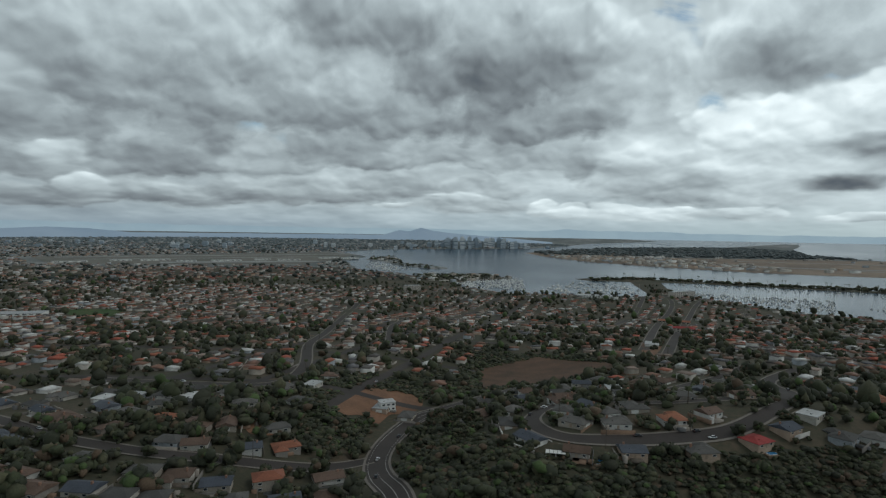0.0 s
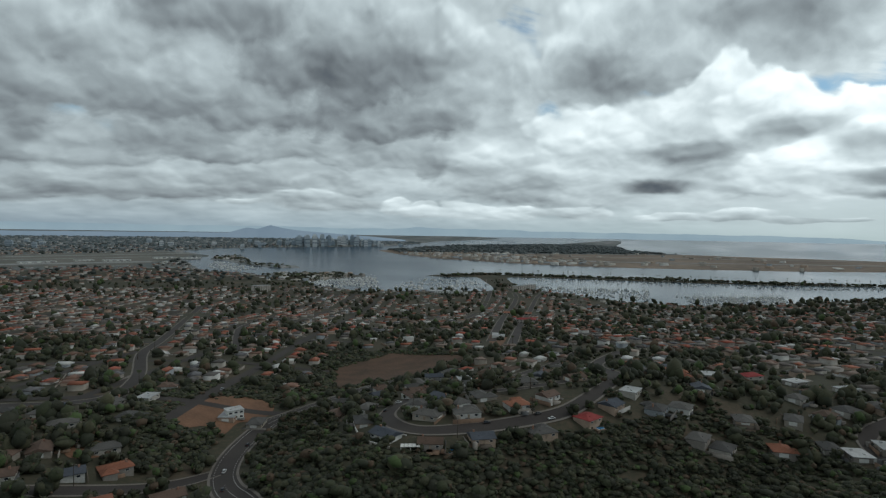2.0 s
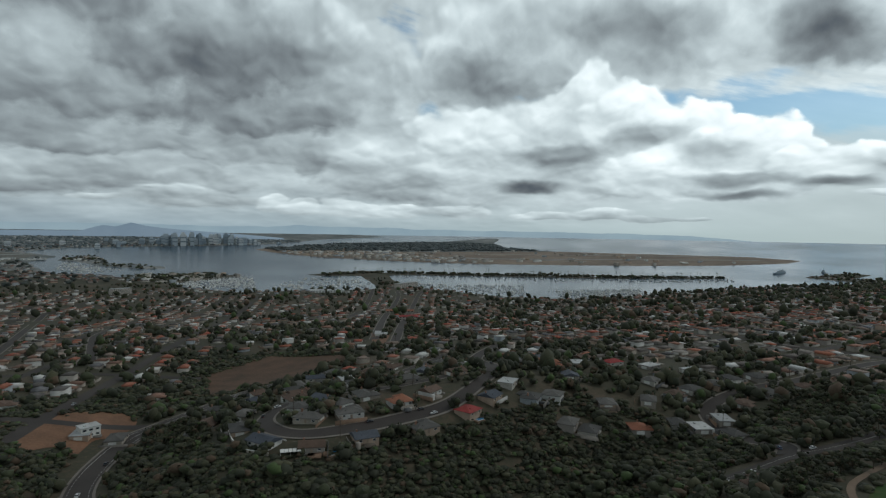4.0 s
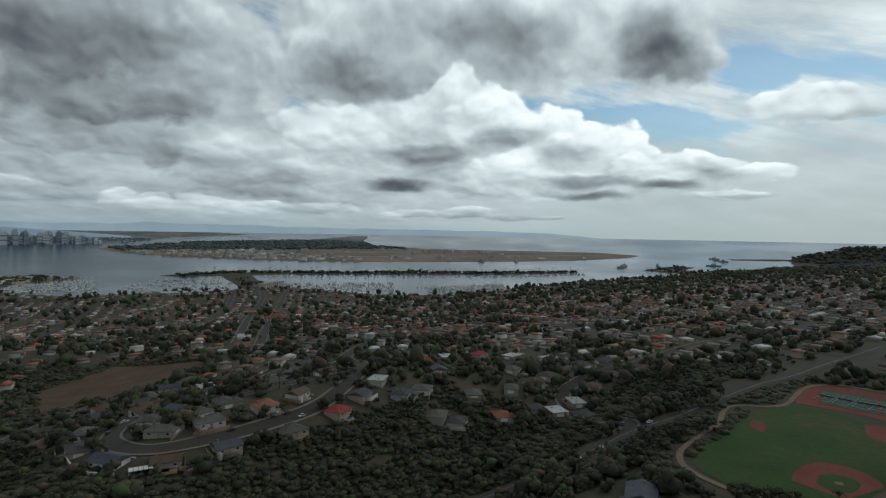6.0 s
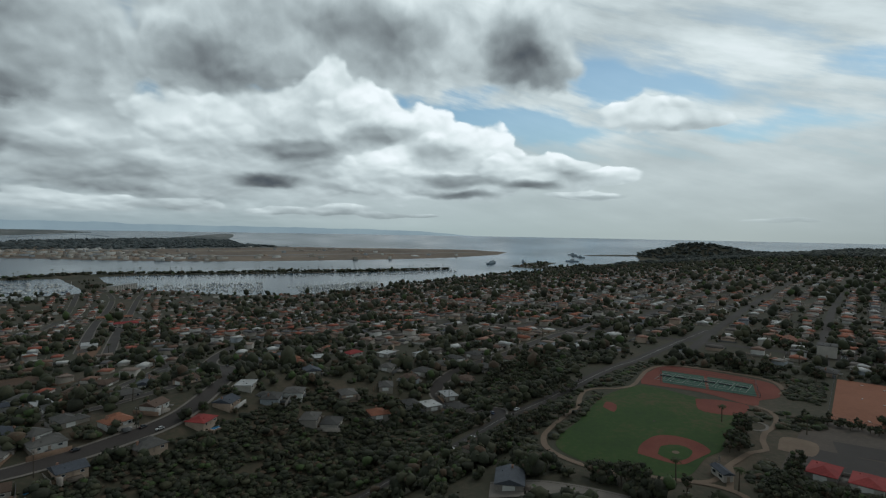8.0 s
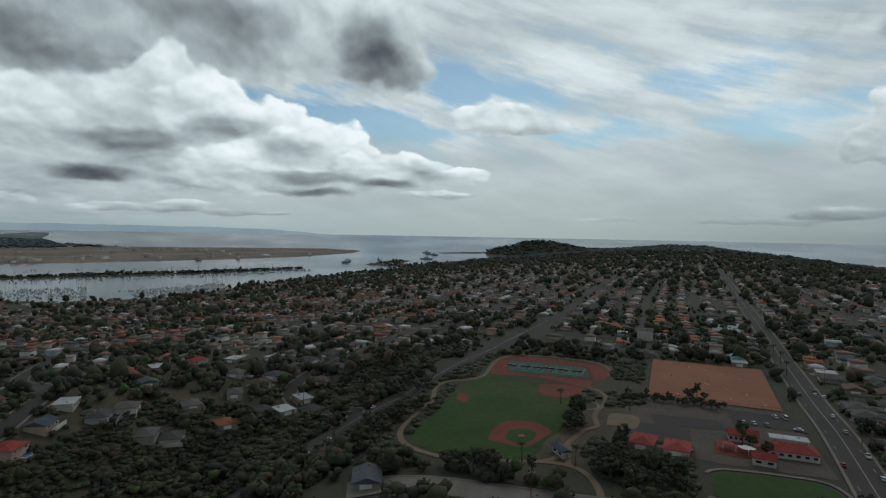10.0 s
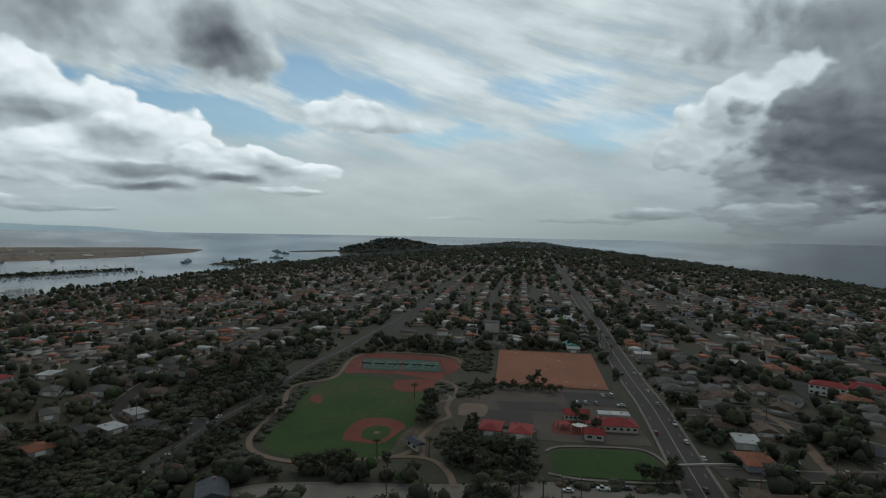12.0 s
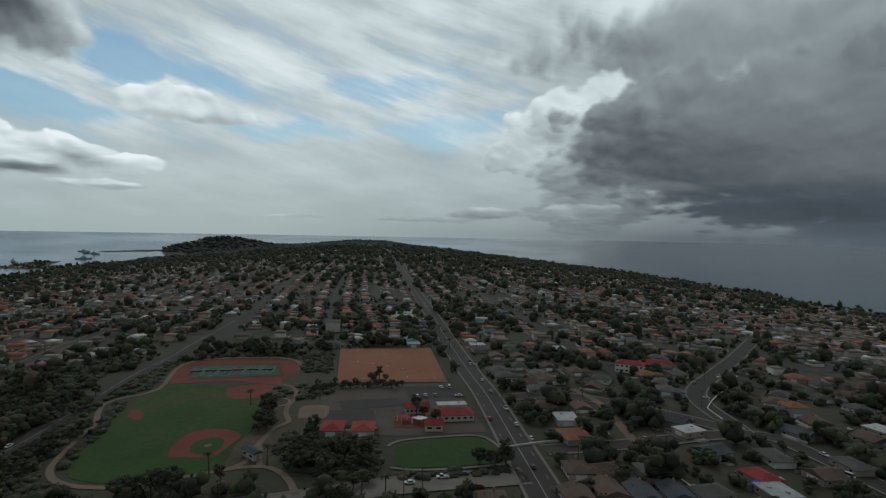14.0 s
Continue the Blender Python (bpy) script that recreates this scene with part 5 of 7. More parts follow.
# driveways, patios, garden walls and sheds round the houses
def slab(x0, y0, x1, y1, z):
    return np.array([(x, y, h) for h in (-1.0, z) for x, y in ((x0, y0), (x1, y0), (x1, y1), (x0, y1))])


yards = lots[: min(len(lots), 3800)]
yn = len(yards)
YARD_FORMS = [(slab(-1.6, -11.5, 1.6, -4.5, 0.3), BOX_F), (slab(-3, 4.5, 3, 8.5, 0.3), BOX_F), (slab(-8.2, 8.3, 8.2, 8.6, 1.5), BOX_F), (slab(5.8, 5.2, 8.2, 7.4, 2.4), BOX_F),
              (slab(8.0, -9, 8.3, 8, 1.4), BOX_F), (slab(-7.8, 5.0, -5.2, 8.0, 0.5), BOX_F)]
yr = np.concatenate([rng.permutation(yn)[: int(yn * share)] for share in (0.8, 0.6, 0.7, 0.4, 0.6, 0.3)])
yk = np.concatenate([np.full(int(yn * share), k) for k, share in enumerate((0.8, 0.6, 0.7, 0.4, 0.6, 0.3))])
yq = yards[yr]
scatter("yard_paving", YARD_FORMS, yk, yq[:, 0] + rng.uniform(-1.5, 1.5, len(yr)), yq[:, 1] + rng.uniform(-1.5, 1.5, len(yr)), yq[:, 6], yq[:, 2] + np.pi * rng.integers(0, 2, len(yr)),
        np.stack([rng.uniform(0.8, 1.15, len(yr)), rng.uniform(0.85, 1.1, len(yr)), np.ones(len(yr))], -1), CLUTTER, "driveways, patios, garden walls and sheds", "yards")

# ---- trees over all the rest ----
N_TREES = 150000
tx, ty = rng.uniform(-1750, 3250, N_TREES), rng.uniform(-1430, 2100, N_TREES)
close = N_TREES // 3
tx[:close], ty[:close] = rng.uniform(-520, 750, close), rng.uniform(-420, 900, close)
ta, tr = np.degrees(np.arctan2(tx, ty)), np.hypot(tx, ty)
ci, cj = cell(tx, ty)
clump = np.array([noise.noise((a * 0.012, b * 0.012, 3.0)) for a, b in zip(tx, ty)])
wood = np.where(no_house[ci, cj], 1.0, np.where(tr < 520, 0.46, 0.32) + 0.85 * clump) * np.where((tx > 700) & (np.abs(ty) < 1300), 1.6, 1.0) * np.where(ty < -60, np.where(tr < 420, 0.6, np.where(tr < 700, 1.0, 1.5)), 1.0) * np.where(tr > 1000, 0.56, np.where(tr > 400, 0.85, 0.95))
good = (ta > -46) & (ta < 146) & (tr > 165) & (taken[ci, cj] == 0) & (rng.random(len(tx)) < wood)
tx, ty, tr, ta = tx[good], ty[good], tr[good], ta[good]
in_wood = no_house[ci, cj][good]
size = np.where(in_wood, rng.lognormal(1.45, 0.42, len(tx)), rng.lognormal(1.68, 0.40, len(tx))) * np.where(tr > 1000, np.where(tx > 900, 1.45, 1.15), 1.0)
size = np.minimum(size, 12.5) * np.where((tr > 400) & (tr < 1000), 0.88, 1.0)
tall = rng.uniform(0.75, 1.35, len(tx)) * np.where(in_wood, 0.75, 1.0)
tz = land_z(tx, ty) - 0.12 * size
# the biggest of the nearest stand alone, each with trunk, limbs and leaves
alone = np.nonzero((tr < 430) & (size > 5.2))[0]
alone = alone[np.argsort(tr[alone])][:130]
rest = np.ones(len(tx), bool)
rest[alone] = False
for lo, hi, forms, name in ((0, 400, TREE_FORMS, "near_trees"), (400, 1000, MID_TREE_FORMS, "town_trees"), (1000, 9000, FAR_TREE_FORMS, "far_trees")):
    m = (tr >= lo) & (tr < hi) & rest
    sc = np.stack([size[m], size[m], size[m] * tall[m]], -1)
    scatter(name, forms, rng.choice(len(forms), m.sum()), tx[m], ty[m], tz[m], rng.uniform(0, 6.28, m.sum()), sc, LEAVES, "dark green trees and shrubs between the houses", "trees")
# low scrub that closes the canyon sides
BRUSH_FORMS = [lump(60 + i, 2, 1, 0.34, 0.55, 8) for i in range(5)]
bx0, by0 = rng.uniform(-110, 480, 60000), rng.uniform(150, 690, 60000)
bi, bj = cell(bx0, by0)
thick_brush = no_house[bi, bj] & (taken[bi, bj] == 0) & (np.hypot(bx0, by0) > 165)
bx0, by0 = bx0[thick_brush][:7500], by0[thick_brush][:7500]
# shrubs on the margins of the park
mx0, my0 = rng.uniform(225, 460, 7000), rng.uniform(-70, 172, 7000)
margins = np.zeros(len(mx0), bool)
for poly in ([(232, 118), (262, 136), (300, 140), (330, 147), (352, 150), (372, 130), (400, 134), (440, 136), (456, 120), (470, 130), (440, 144), (400, 150), (355, 152), (310, 157), (270, 166), (240, 172), (225, 150)],
             [(366, 56), (330, 53), (300, 53), (290, 48), (305, 44), (330, 55), (352, 44), (366, 49)],
             [(250, 122), (262, 129), (300, 133), (325, 139), (345, 143), (352, 134), (330, 132), (300, 128), (265, 125)],
             [(405, 42), (440, 46), (455, 60), (456, 110), (466, 110), (468, 40), (480, 24), (400, 22)],
             [(340, 38), (372, 42), (372, 20), (352, 18), (342, 26)],
             [(262, 40), (292, 38), (280, 28), (274, -8), (262, -8), (240, -8), (226, 0), (240, 30)], [(233, -16), (234, -62), (228, -62), (227, -16)]):
    margins |= shore_distance(poly, mx0, my0) > 0.8
bx0, by0 = np.concatenate([bx0, mx0[margins][:2600]]), np.concatenate([by0, my0[margins][:2600]])
bs = rng.uniform(2.2, 4.6, len(bx0))
scatter("canyon_brush", BRUSH_FORMS, rng.choice(5, len(bx0)), bx0, by0, land_z(bx0, by0) - 0.4, rng.uniform(0, 6.28, len(bx0)), np.stack([bs, bs, bs * rng.uniform(0.4, 0.7, len(bx0))], -1), LEAVES,
        "low dark scrub on canyon sides and park margins", "shrubs")
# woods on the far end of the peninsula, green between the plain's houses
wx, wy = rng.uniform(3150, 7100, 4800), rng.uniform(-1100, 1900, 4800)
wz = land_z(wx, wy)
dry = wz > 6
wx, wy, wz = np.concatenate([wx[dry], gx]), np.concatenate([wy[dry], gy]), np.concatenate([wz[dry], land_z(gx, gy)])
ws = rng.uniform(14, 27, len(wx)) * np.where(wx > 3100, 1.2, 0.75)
scatter("distant_woods", FAR_TREE_FORMS, rng.choice(6, len(wx)), wx, wy, wz - 1.5, rng.uniform(0, 6.28, len(wx)), np.stack([ws, ws, ws * 0.62], -1), HALF_HAZY_LEAVES,
        "distant woods and street trees, tinted with painted haze", "trees")

# ---- trees that stand alone ----
BARK = two_scale("bark", (0.05, 0.04, 0.03), (0.12, 0.095, 0.07), 0.8, 6.0, relief_height=0.05)
CROWN = by_piece("crown_leaves", FOLIAGE_STOPS, 0.4, 2.5, streak=0.35)
FROND = two_scale("palm_fronds", (0.03, 0.042, 0.02), (0.07, 0.08, 0.035), 0.3, 3.0)


def tube(bm, a, b, ra, rb, sides_count=6):
    a, b = Vector(a), Vector(b)
    q = (b - a).to_track_quat("Z", "Y")
    rings = []
    for p, r in ((a, ra), (b, rb)):
        rings.append([bm.verts.new(p + q @ Vector((math.cos(t) * r, math.sin(t) * r, 0)))
                      for t in (2 * math.pi * i / sides_count for i in range(sides_count))])
    for i in range(sides_count):
        j = (i + 1) % sides_count
        bm.faces.new((rings[0][i], rings[0][j], rings[1][j], rings[1][i]))
    bm.faces.new(rings[1])
    return bm


def broad_tree(seed, label, wide, tall, leaves):
    """A tree about 8 m high: trunk, limbs and a ragged crown of leaf sprays."""
    r = random.Random(seed)
    root = tagged(new("tree"), label, "tree", "trees on the hill")
    bm = tube(bmesh.new(), (0, 0, -1.0), (0.1, 0, tall * 0.38), 0.28, 0.18, 7)
    tips = []
    for i in range(6):
        a = i * 1.05 + r.uniform(-0.3, 0.3)
        tip = (math.cos(a) * wide * 0.28, math.sin(a) * wide * 0.28, tall * r.uniform(0.55, 0.85))
        tube(bm, (0.1, 0, tall * r.uniform(0.25, 0.38)), tip, 0.13, 0.04, 5)
        tips.append(Vector(tip))
    part("trunk", bm, BARK, root)
    centres = tips + [Vector((r.uniform(-0.3, 0.3) * wide, r.uniform(-0.3, 0.3) * wide, tall * r.uniform(0.5, 0.92))) for i in range(9)]
    verts, faces = [], []
    for c in centres:
        reach = wide * r.uniform(0.13, 0.22)
        for k in range(leaves // len(centres)):
            d = Vector((r.gauss(0, 1), r.gauss(0, 1), r.gauss(0, 0.8))).normalized()
            p = c + d * reach * r.uniform(0.55, 1.05)
            u = d.cross(Vector((r.uniform(-1, 1), r.uniform(-1, 1), r.uniform(-1, 1)))).normalized()
            v = (d * r.uniform(-0.3, 0.6) + d.cross(u)).normalized()
            s = r.uniform(0.35, 0.75)
            n = len(verts)
            verts += [p - u * s * 0.5, p + v * s * 0.6 + d * 0.12, p + u * s * 0.5, p - v * s * 0.6 + d * 0.1]
            faces.append((n, n + 1, n + 2, n + 3))
    crown = mesh_from("crown", np.array([tuple(v) for v in verts]), np.array(faces), CROWN)
    part("crown", crown, CROWN, root)
    bm = bmesh.new()
    for c in centres:
        m = Matrix.Translation(c) @ Matrix.Diagonal((wide * 0.15, wide * 0.15, wide * 0.12, 1))
        made = bmesh.ops.create_icosphere(bm, subdivisions=1, radius=1.0, matrix=m)
        for v in made["verts"]:
            v.co += (v.co - c) * 0.5 * noise.noise(v.co * 1.3)
    part("inner_foliage", bm, LEAVES, root)
    return root


def palm(seed, label, tall):
    r = random.Random(seed)
    root = tagged(new("palm_tree"), label, "palm tree", "palms")
    bm = tube(bmesh.new(), (0, 0, -0.5), (0.15, 0.1, tall * 0.5), 0.30, 0.22, 7)
    tube(bm, (0.15, 0.1, tall * 0.5), (0.1, 0.2, tall), 0.22, 0.18, 7)
    part("trunk", bm, BARK, root)
    top = Vector((0.1, 0.2, tall))
    verts, faces = [], []
    for i in range(26):
        a, lift = i * 2.4, r.uniform(-0.5, 1.1)
        out = Vector((math.cos(a), math.sin(a), 0))
        side = Vector((-math.sin(a), math.cos(a), 0))
        size = r.uniform(1.5, 2.2)
        for k in range(5):
            t = k / 4
            p = top + out * size * t + Vector((0, 0, 1)) * (lift * size * t * 0.7 - 0.75 * size * t * t)
            w = 0.34 * math.sin(0.5 + 2.3 * t)
            verts += [p - side * w - Vector((0, 0, 0.12)), p + Vector((0, 0, 0.05)), p + side * w - Vector((0, 0, 0.12))]
            if k:
                n = len(verts) - 6
                faces += [(n, n + 1, n + 4, n + 3), (n + 1, n + 2, n + 5, n + 4)]
    part("fronds", mesh_from("fronds", np.array([tuple(v) for v in verts]), np.array(faces), FROND), FROND, root, "drooping green fronds")
    bm = bmesh.new()
    bmesh.ops.create_icosphere(bm, subdivisions=1, radius=0.55, matrix=Matrix.Translation(top - Vector((0, 0, 0.5))) @ Matrix.Diagonal((1, 1, 1.3, 1)))
    part("dead_skirt", bm, BARK, root, "dry brown skirt of old fronds")
    return root


def many(proto, poses, scales=None):
    """The first of a kind and its copies at the given poses."""
    for i, m in enumerate(poses):
        ob = proto if i == 0 else copy_thing(proto, m)
        if i == 0:
            ob.matrix_world = m
        if scales is not None:
            ob.scale = scales[i]


TREES = [broad_tree(1, "broad dark green garden tree", 8, 7.5, 450), broad_tree(2, "rounded dark evergreen tree", 7, 8.5, 450),
         broad_tree(3, "low spreading grey-green tree", 9, 6, 450), broad_tree(4, "tall loose eucalyptus tree", 6.5, 11, 450),
         broad_tree(5, "dense bushy olive green tree", 6.5, 6, 450), broad_tree(6, "leafy bright green street tree", 6, 7, 450)]
pick = rng.integers(0, 6, len(alone))
for k, proto in enumerate(TREES):
    mine = alone[pick == k]
    many(proto, [Matrix.Translation((tx[i], ty[i], tz[i] + 0.12 * size[i])) @ Matrix.Rotation(rng.uniform(0, 6.28), 4, "Z") for i in mine],
         [(size[i] / 7.2,) * 2 + (size[i] * tall[i] / 7.0,) for i in mine])


def stand(x, y, turn=0.0, lift=0.0):
    k = float(shrink(x, y))
    z = EYE_Z + (float(land_z(x, y)) + lift - EYE_Z) * k
    return Matrix.Translation((x * k, y * k, z)) @ Matrix.Rotation(turn, 4, "Z")


# big dark trees by the canyon road, round the park and by the school
grove = []
for gx0, gy0, rx, ry, count in ((386, 222, 40, 22, 16), (360, 196, 30, 14, 10), (300, 50, 14, 4, 9), (320, 52, 10, 3, 6), (249, 10, 10, 16, 24), (243, 26, 8, 5, 8), (238, -62, 3, 3, 3), (270, 28, 12, 6, 6), 
                                (230, 5, 10, 16, 6), (8, 395, 16, 26, 14), (15, 340, 14, 24, 12), (240, 145, 20, 10, 8), (350, 162, 30, 8, 9),
                                (290, 140, 26, 5, 8), (226, 72, 5, 26, 8), (300, -30, 6, 10, 3), (236, -50, 3, 12, 4), (466, 60, 6, 40, 12), (492, -20, 6, 40, 10)):
    for i in range(count):
        a, d = rng.uniform(0, 6.28), math.sqrt(rng.random())
        grove.append((gx0 + math.cos(a) * d * rx, gy0 + math.sin(a) * d * ry, rng.uniform(0.8, 1.3)))
# a low hedge and one clump along the edge of the orange field
for i in range(30):
    grove.append((361 + rng.uniform(-5, 5), 30 - 1.9 * i + rng.uniform(-1.5, 1.5), rng.uniform(0.5, 0.75)))
grove += [(379, -6, 0.8), (380, -11, 0.9), (378, -15, 0.75), (384, -9, 0.7)]
for k, proto in enumerate(TREES):
    for x, y, s in grove[k::6]:
        ob = copy_thing(proto, stand(x, y, rng.uniform(0, 6.28)))
        ob.scale = (s, s, s * rng.uniform(0.8, 1.1))

PALM_TALL, PALM_LOW = palm(1, "tall slender fan palm", 15), palm(2, "short fan palm with a full head", 9)
street_palms = [(331, 63), (240, 62), (517, 45), (214, 8), (213, 0), (213, -9), (331, -134), (521, -98), (560, -98), (600, -100), (640, -100), (680, -101),
                (338, 25), (470, -72), (505, -73), (545, -73), (246, 40), (-120, 500), (-150, 620), (-152, 700), (-40, 640), (300, 470), (250, 620), (150, 340)]
many(PALM_LOW, [stand(x, y, i) for i, (x, y) in enumerate(street_palms)], [(1.15, 1.15, 1.0 + 0.05 * (i % 5)) for i in range(len(street_palms))])

# ---- cars ----
CAR_PAINTS = [by_piece("car_paint_" + n, [(0.0, c), (0.5, tuple(v * 1.2 for v in c))], 0.5, 4.0, rough=0.3, island=False, streak=0.08)
              for n, c in (("white", (0.55, 0.56, 0.56)), ("dark", (0.03, 0.032, 0.036)), ("silver", (0.28, 0.29, 0.30)), ("red", (0.22, 0.03, 0.03)), ("blue", (0.05, 0.08, 0.14)))]
TYRE = two_scale("tyre_rubber", (0.015, 0.015, 0.015), (0.03, 0.03, 0.03), 1.0, 8.0)
LAMP_RED = two_scale("tail_lamp", (0.25, 0.02, 0.02), (0.35, 0.03, 0.03), 1.0, 8.0, rough=0.3)


def car(kind, paint, label):
    """4.5 m long, along x; wheels on the ground."""
    long, wide = (5.4, 1.95) if kind == "pickup truck" else (5.0, 2.0) if kind == "van" else (4.5, 1.8)
    root = tagged(new(kind.replace(" ", "_")), label, kind, "cars on the streets")
    h, w = long / 2, wide / 2
    bm = box(bmesh.new(), -h, -w, 0.35, h, w, 0.92, 0.97)
    if kind == "pickup truck":
        box(bm, -h + 0.1, -w + 0.05, 0.9, -0.2, -w + 0.17, 1.2)
        box(bm, -h + 0.1, w - 0.17, 0.9, -0.2, w - 0.05, 1.2)
    bmesh.ops.bevel(bm, geom=bm.edges[:], offset=0.1, segments=1, affect="EDGES")
    part("body", bm, paint, root)
    x0, x1, top = {"car": (-1.5, 0.9, 1.42), "van": (-2.3, 1.7, 1.9), "pickup truck": (-0.3, 1.5, 1.7)}[kind]
    cab = part("cabin", box(bmesh.new(), x0, -w + 0.06, 0.9, x1, w - 0.06, top, 0.78), GLASS, root, "dark window glass")
    part("roof_panel", box(bmesh.new(), x0 + 0.32, -w * 0.72, top - 0.02, x1 - 0.32, w * 0.72, top + 0.05), paint, cab)
    for x in (-h * 0.62, h * 0.62):
        for y in (-w + 0.1, w - 0.1):
            bm = bmesh.new()
            bmesh.ops.create_cone(bm, cap_ends=True, segments=12, radius1=0.34, radius2=0.34, depth=0.22, matrix=Matrix.Translation((x, y, 0.34)) @ Matrix.Rotation(math.pi / 2, 4, "X"))
            part("wheel", bm, TYRE, root)
    for y in (-w * 0.7, w * 0.7):
        part("headlight", box(bmesh.new(), h - 0.08, y - 0.16, 0.62, h + 0.02, y + 0.16, 0.78), TRIM, root)
        part("tail_light", box(bmesh.new(), -h - 0.02, y - 0.16, 0.65, -h + 0.08, y + 0.16, 0.8), LAMP_RED, root)
    return root


CARS = [car("car", CAR_PAINTS[0], "white saloon car on the street"), car("car", CAR_PAINTS[1], "black car on the street"), car("car", CAR_PAINTS[2], "silver car on the street"),
        car("car", CAR_PAINTS[3], "dark red car on the street"), car("van", CAR_PAINTS[0], "white van at the kerb"), car("pickup truck", CAR_PAINTS[0], "white pickup truck at the kerb"),
        car("car", CAR_PAINTS[4], "dark blue car on the street")]
ALONG, CROSS = -0.025, 1.55
car_spots = [(1, 415, -71, ALONG), (0, 419, -80, ALONG), (0, 415, -84, ALONG), (0, 373, -80, ALONG), (2, 346, -80, ALONG), (3, 296, -68, ALONG), (0, 266, -82, ALONG),
             (1, 233, -73, ALONG), (5, 227, -33, CROSS), (0, 223, -19, CROSS), (1, 229, -42, CROSS), (3, 217, -46, CROSS), (0, 340, -33, 0.1), (0, 341, -38, 0.1),
             (2, 341, -44, 0.1)]
car_spots += [(0, 358, -50, 0.2), (4, 358, -55, 0.2), (0, 339, -58, CROSS), (4, 214, -207, 0.3), (0, 268, -121, CROSS), (0, 327, -214, 0.3),
             (6, 256, -136, CROSS), (1, 284, -178, 2.3), (0, -36, 326, 1.4), (1, -27, 370, 1.3), (1, 105, 297, 0.1), (0, 68, 368, 0.3), (1, -33, 292, 1.6),
             (0, 240, 176, 0.0), (0, 300, 171, 0.0), (0, 255, 173, 0.0), (1, 138, 301, 0.3)]
placed = set()
for k, x, y, t in car_spots:
    m = stand(x, y, t, 0.33)
    if k in placed:
        copy_thing(CARS[k], m)
    else:
        placed.add(k)
        CARS[k].matrix_world = m
# parked along the kerbs
for p, width, has_houses in ROADS:
    if width < 9 or not has_houses:
        continue
    n = sides(p)
    for i in range(3, len(p) - 3, 2):
        if 220 < math.hypot(*p[i]) < 520 and rng.random() < 0.07 and -45 < math.degrees(math.atan2(*p[i])) < 145:
            side = rng.choice([-1, 1])
            q = p[i] + n[i] * side * (width / 2 - 1.4)
            copy_thing(CARS[int(rng.choice(7, p=[0.3, 0.2, 0.2, 0.08, 0.07, 0.05, 0.1]))], stand(q[0], q[1], math.atan2(n[i][1], n[i][0]) - math.pi / 2, 0.33))

# ---- boats in the basins ----
HULL = by_piece("boat_hull", [(0.0, (0.62, 0.62, 0.60)), (0.5, (0.48, 0.49, 0.49)), (0.75, (0.10, 0.13, 0.19)), (0.85, (0.58, 0.56, 0.5))], 0.3, 2.0, rough=0.4, island=False, streak=0.1)
HULLS = by_piece("boat_hulls", [(0.0, (0.62, 0.62, 0.60)), (0.5, (0.48, 0.49, 0.49)), (0.75, (0.10, 0.13, 0.19)), (0.85, (0.58, 0.56, 0.5))], 0.3, 2.0, rough=0.4, streak=0.1)
MAST = two_scale("mast_alloy", (0.35, 0.36, 0.36), (0.5, 0.5, 0.5), 0.5, 4.0, rough=0.4)


def hull_bm():
    bm = bmesh.new()
    stations = [(-5, 1.2, 0.9), (-2, 1.6, 0.9), (1.5, 1.5, 1.0), (4, 0.8, 1.15), (5.6, 0.08, 1.3)]
    rows = []
    for x, w, z in stations:
        rows.append([bm.verts.new(c) for c in ((x, -w, z), (x, -w * 0.75, -0.3), (x, w * 0.75, -0.3), (x, w, z))])
    for a, b in zip(rows, rows[1:]):
        for i in range(4):
            j = (i + 1) % 4
            bm.faces.new((a[i], a[j], b[j], b[i]))
    bm.faces.new(rows[0][::-1])
    bm.faces.new(rows[-1])
    return bm


def boat(kind, label):
    root = tagged(new(kind.replace(" ", "_")), label, kind, "boats in the bay")
    part("hull", hull_bm(), HULL, root)
    part("cabin", box(bmesh.new(), -2.5, -0.9, 0.9, 1.5, 0.9, 1.7 if kind == "sailing boat" else 2.8, 0.8), HULL, root)
    if kind == "sailing boat":
        part("mast", tube(bmesh.new(), (0.6, 0, 0.9), (0.6, 0, 13.5), 0.16, 0.1, 5), MAST, root, "bare alloy mast")
    return root


SAIL, MOTOR = boat("sailing boat", "white sailing boat with bare mast"), boat("motor boat", "white motor boat with cabin")
BASINS = [("moored", [(503, 2216), (803, 2083), (620, 1800), (496, 1760), (298, 1863)], 260),
          ("rows", [(740, 1916), (1189, 1703), (990, 1420), (880, 1640)], 900), ("rows", [(1157, 1525), (1495, 1450), (1400, 1340), (1247, 1260), (1080, 1330)], 620),
          ("rows", [(800, 2210), (1000, 2180), (1800, 1760), (2280, 1640), (2250, 1560), (1750, 1640), (1000, 2040)], 1000), ("rows", [(36, 2143), (330, 2350), (280, 1880), (100, 1950)], 700),
          ("rows", [(-450, 3500), (-330, 3300), (-150, 2850), (-260, 2700), (-400, 2900)], 300)]
spots = []
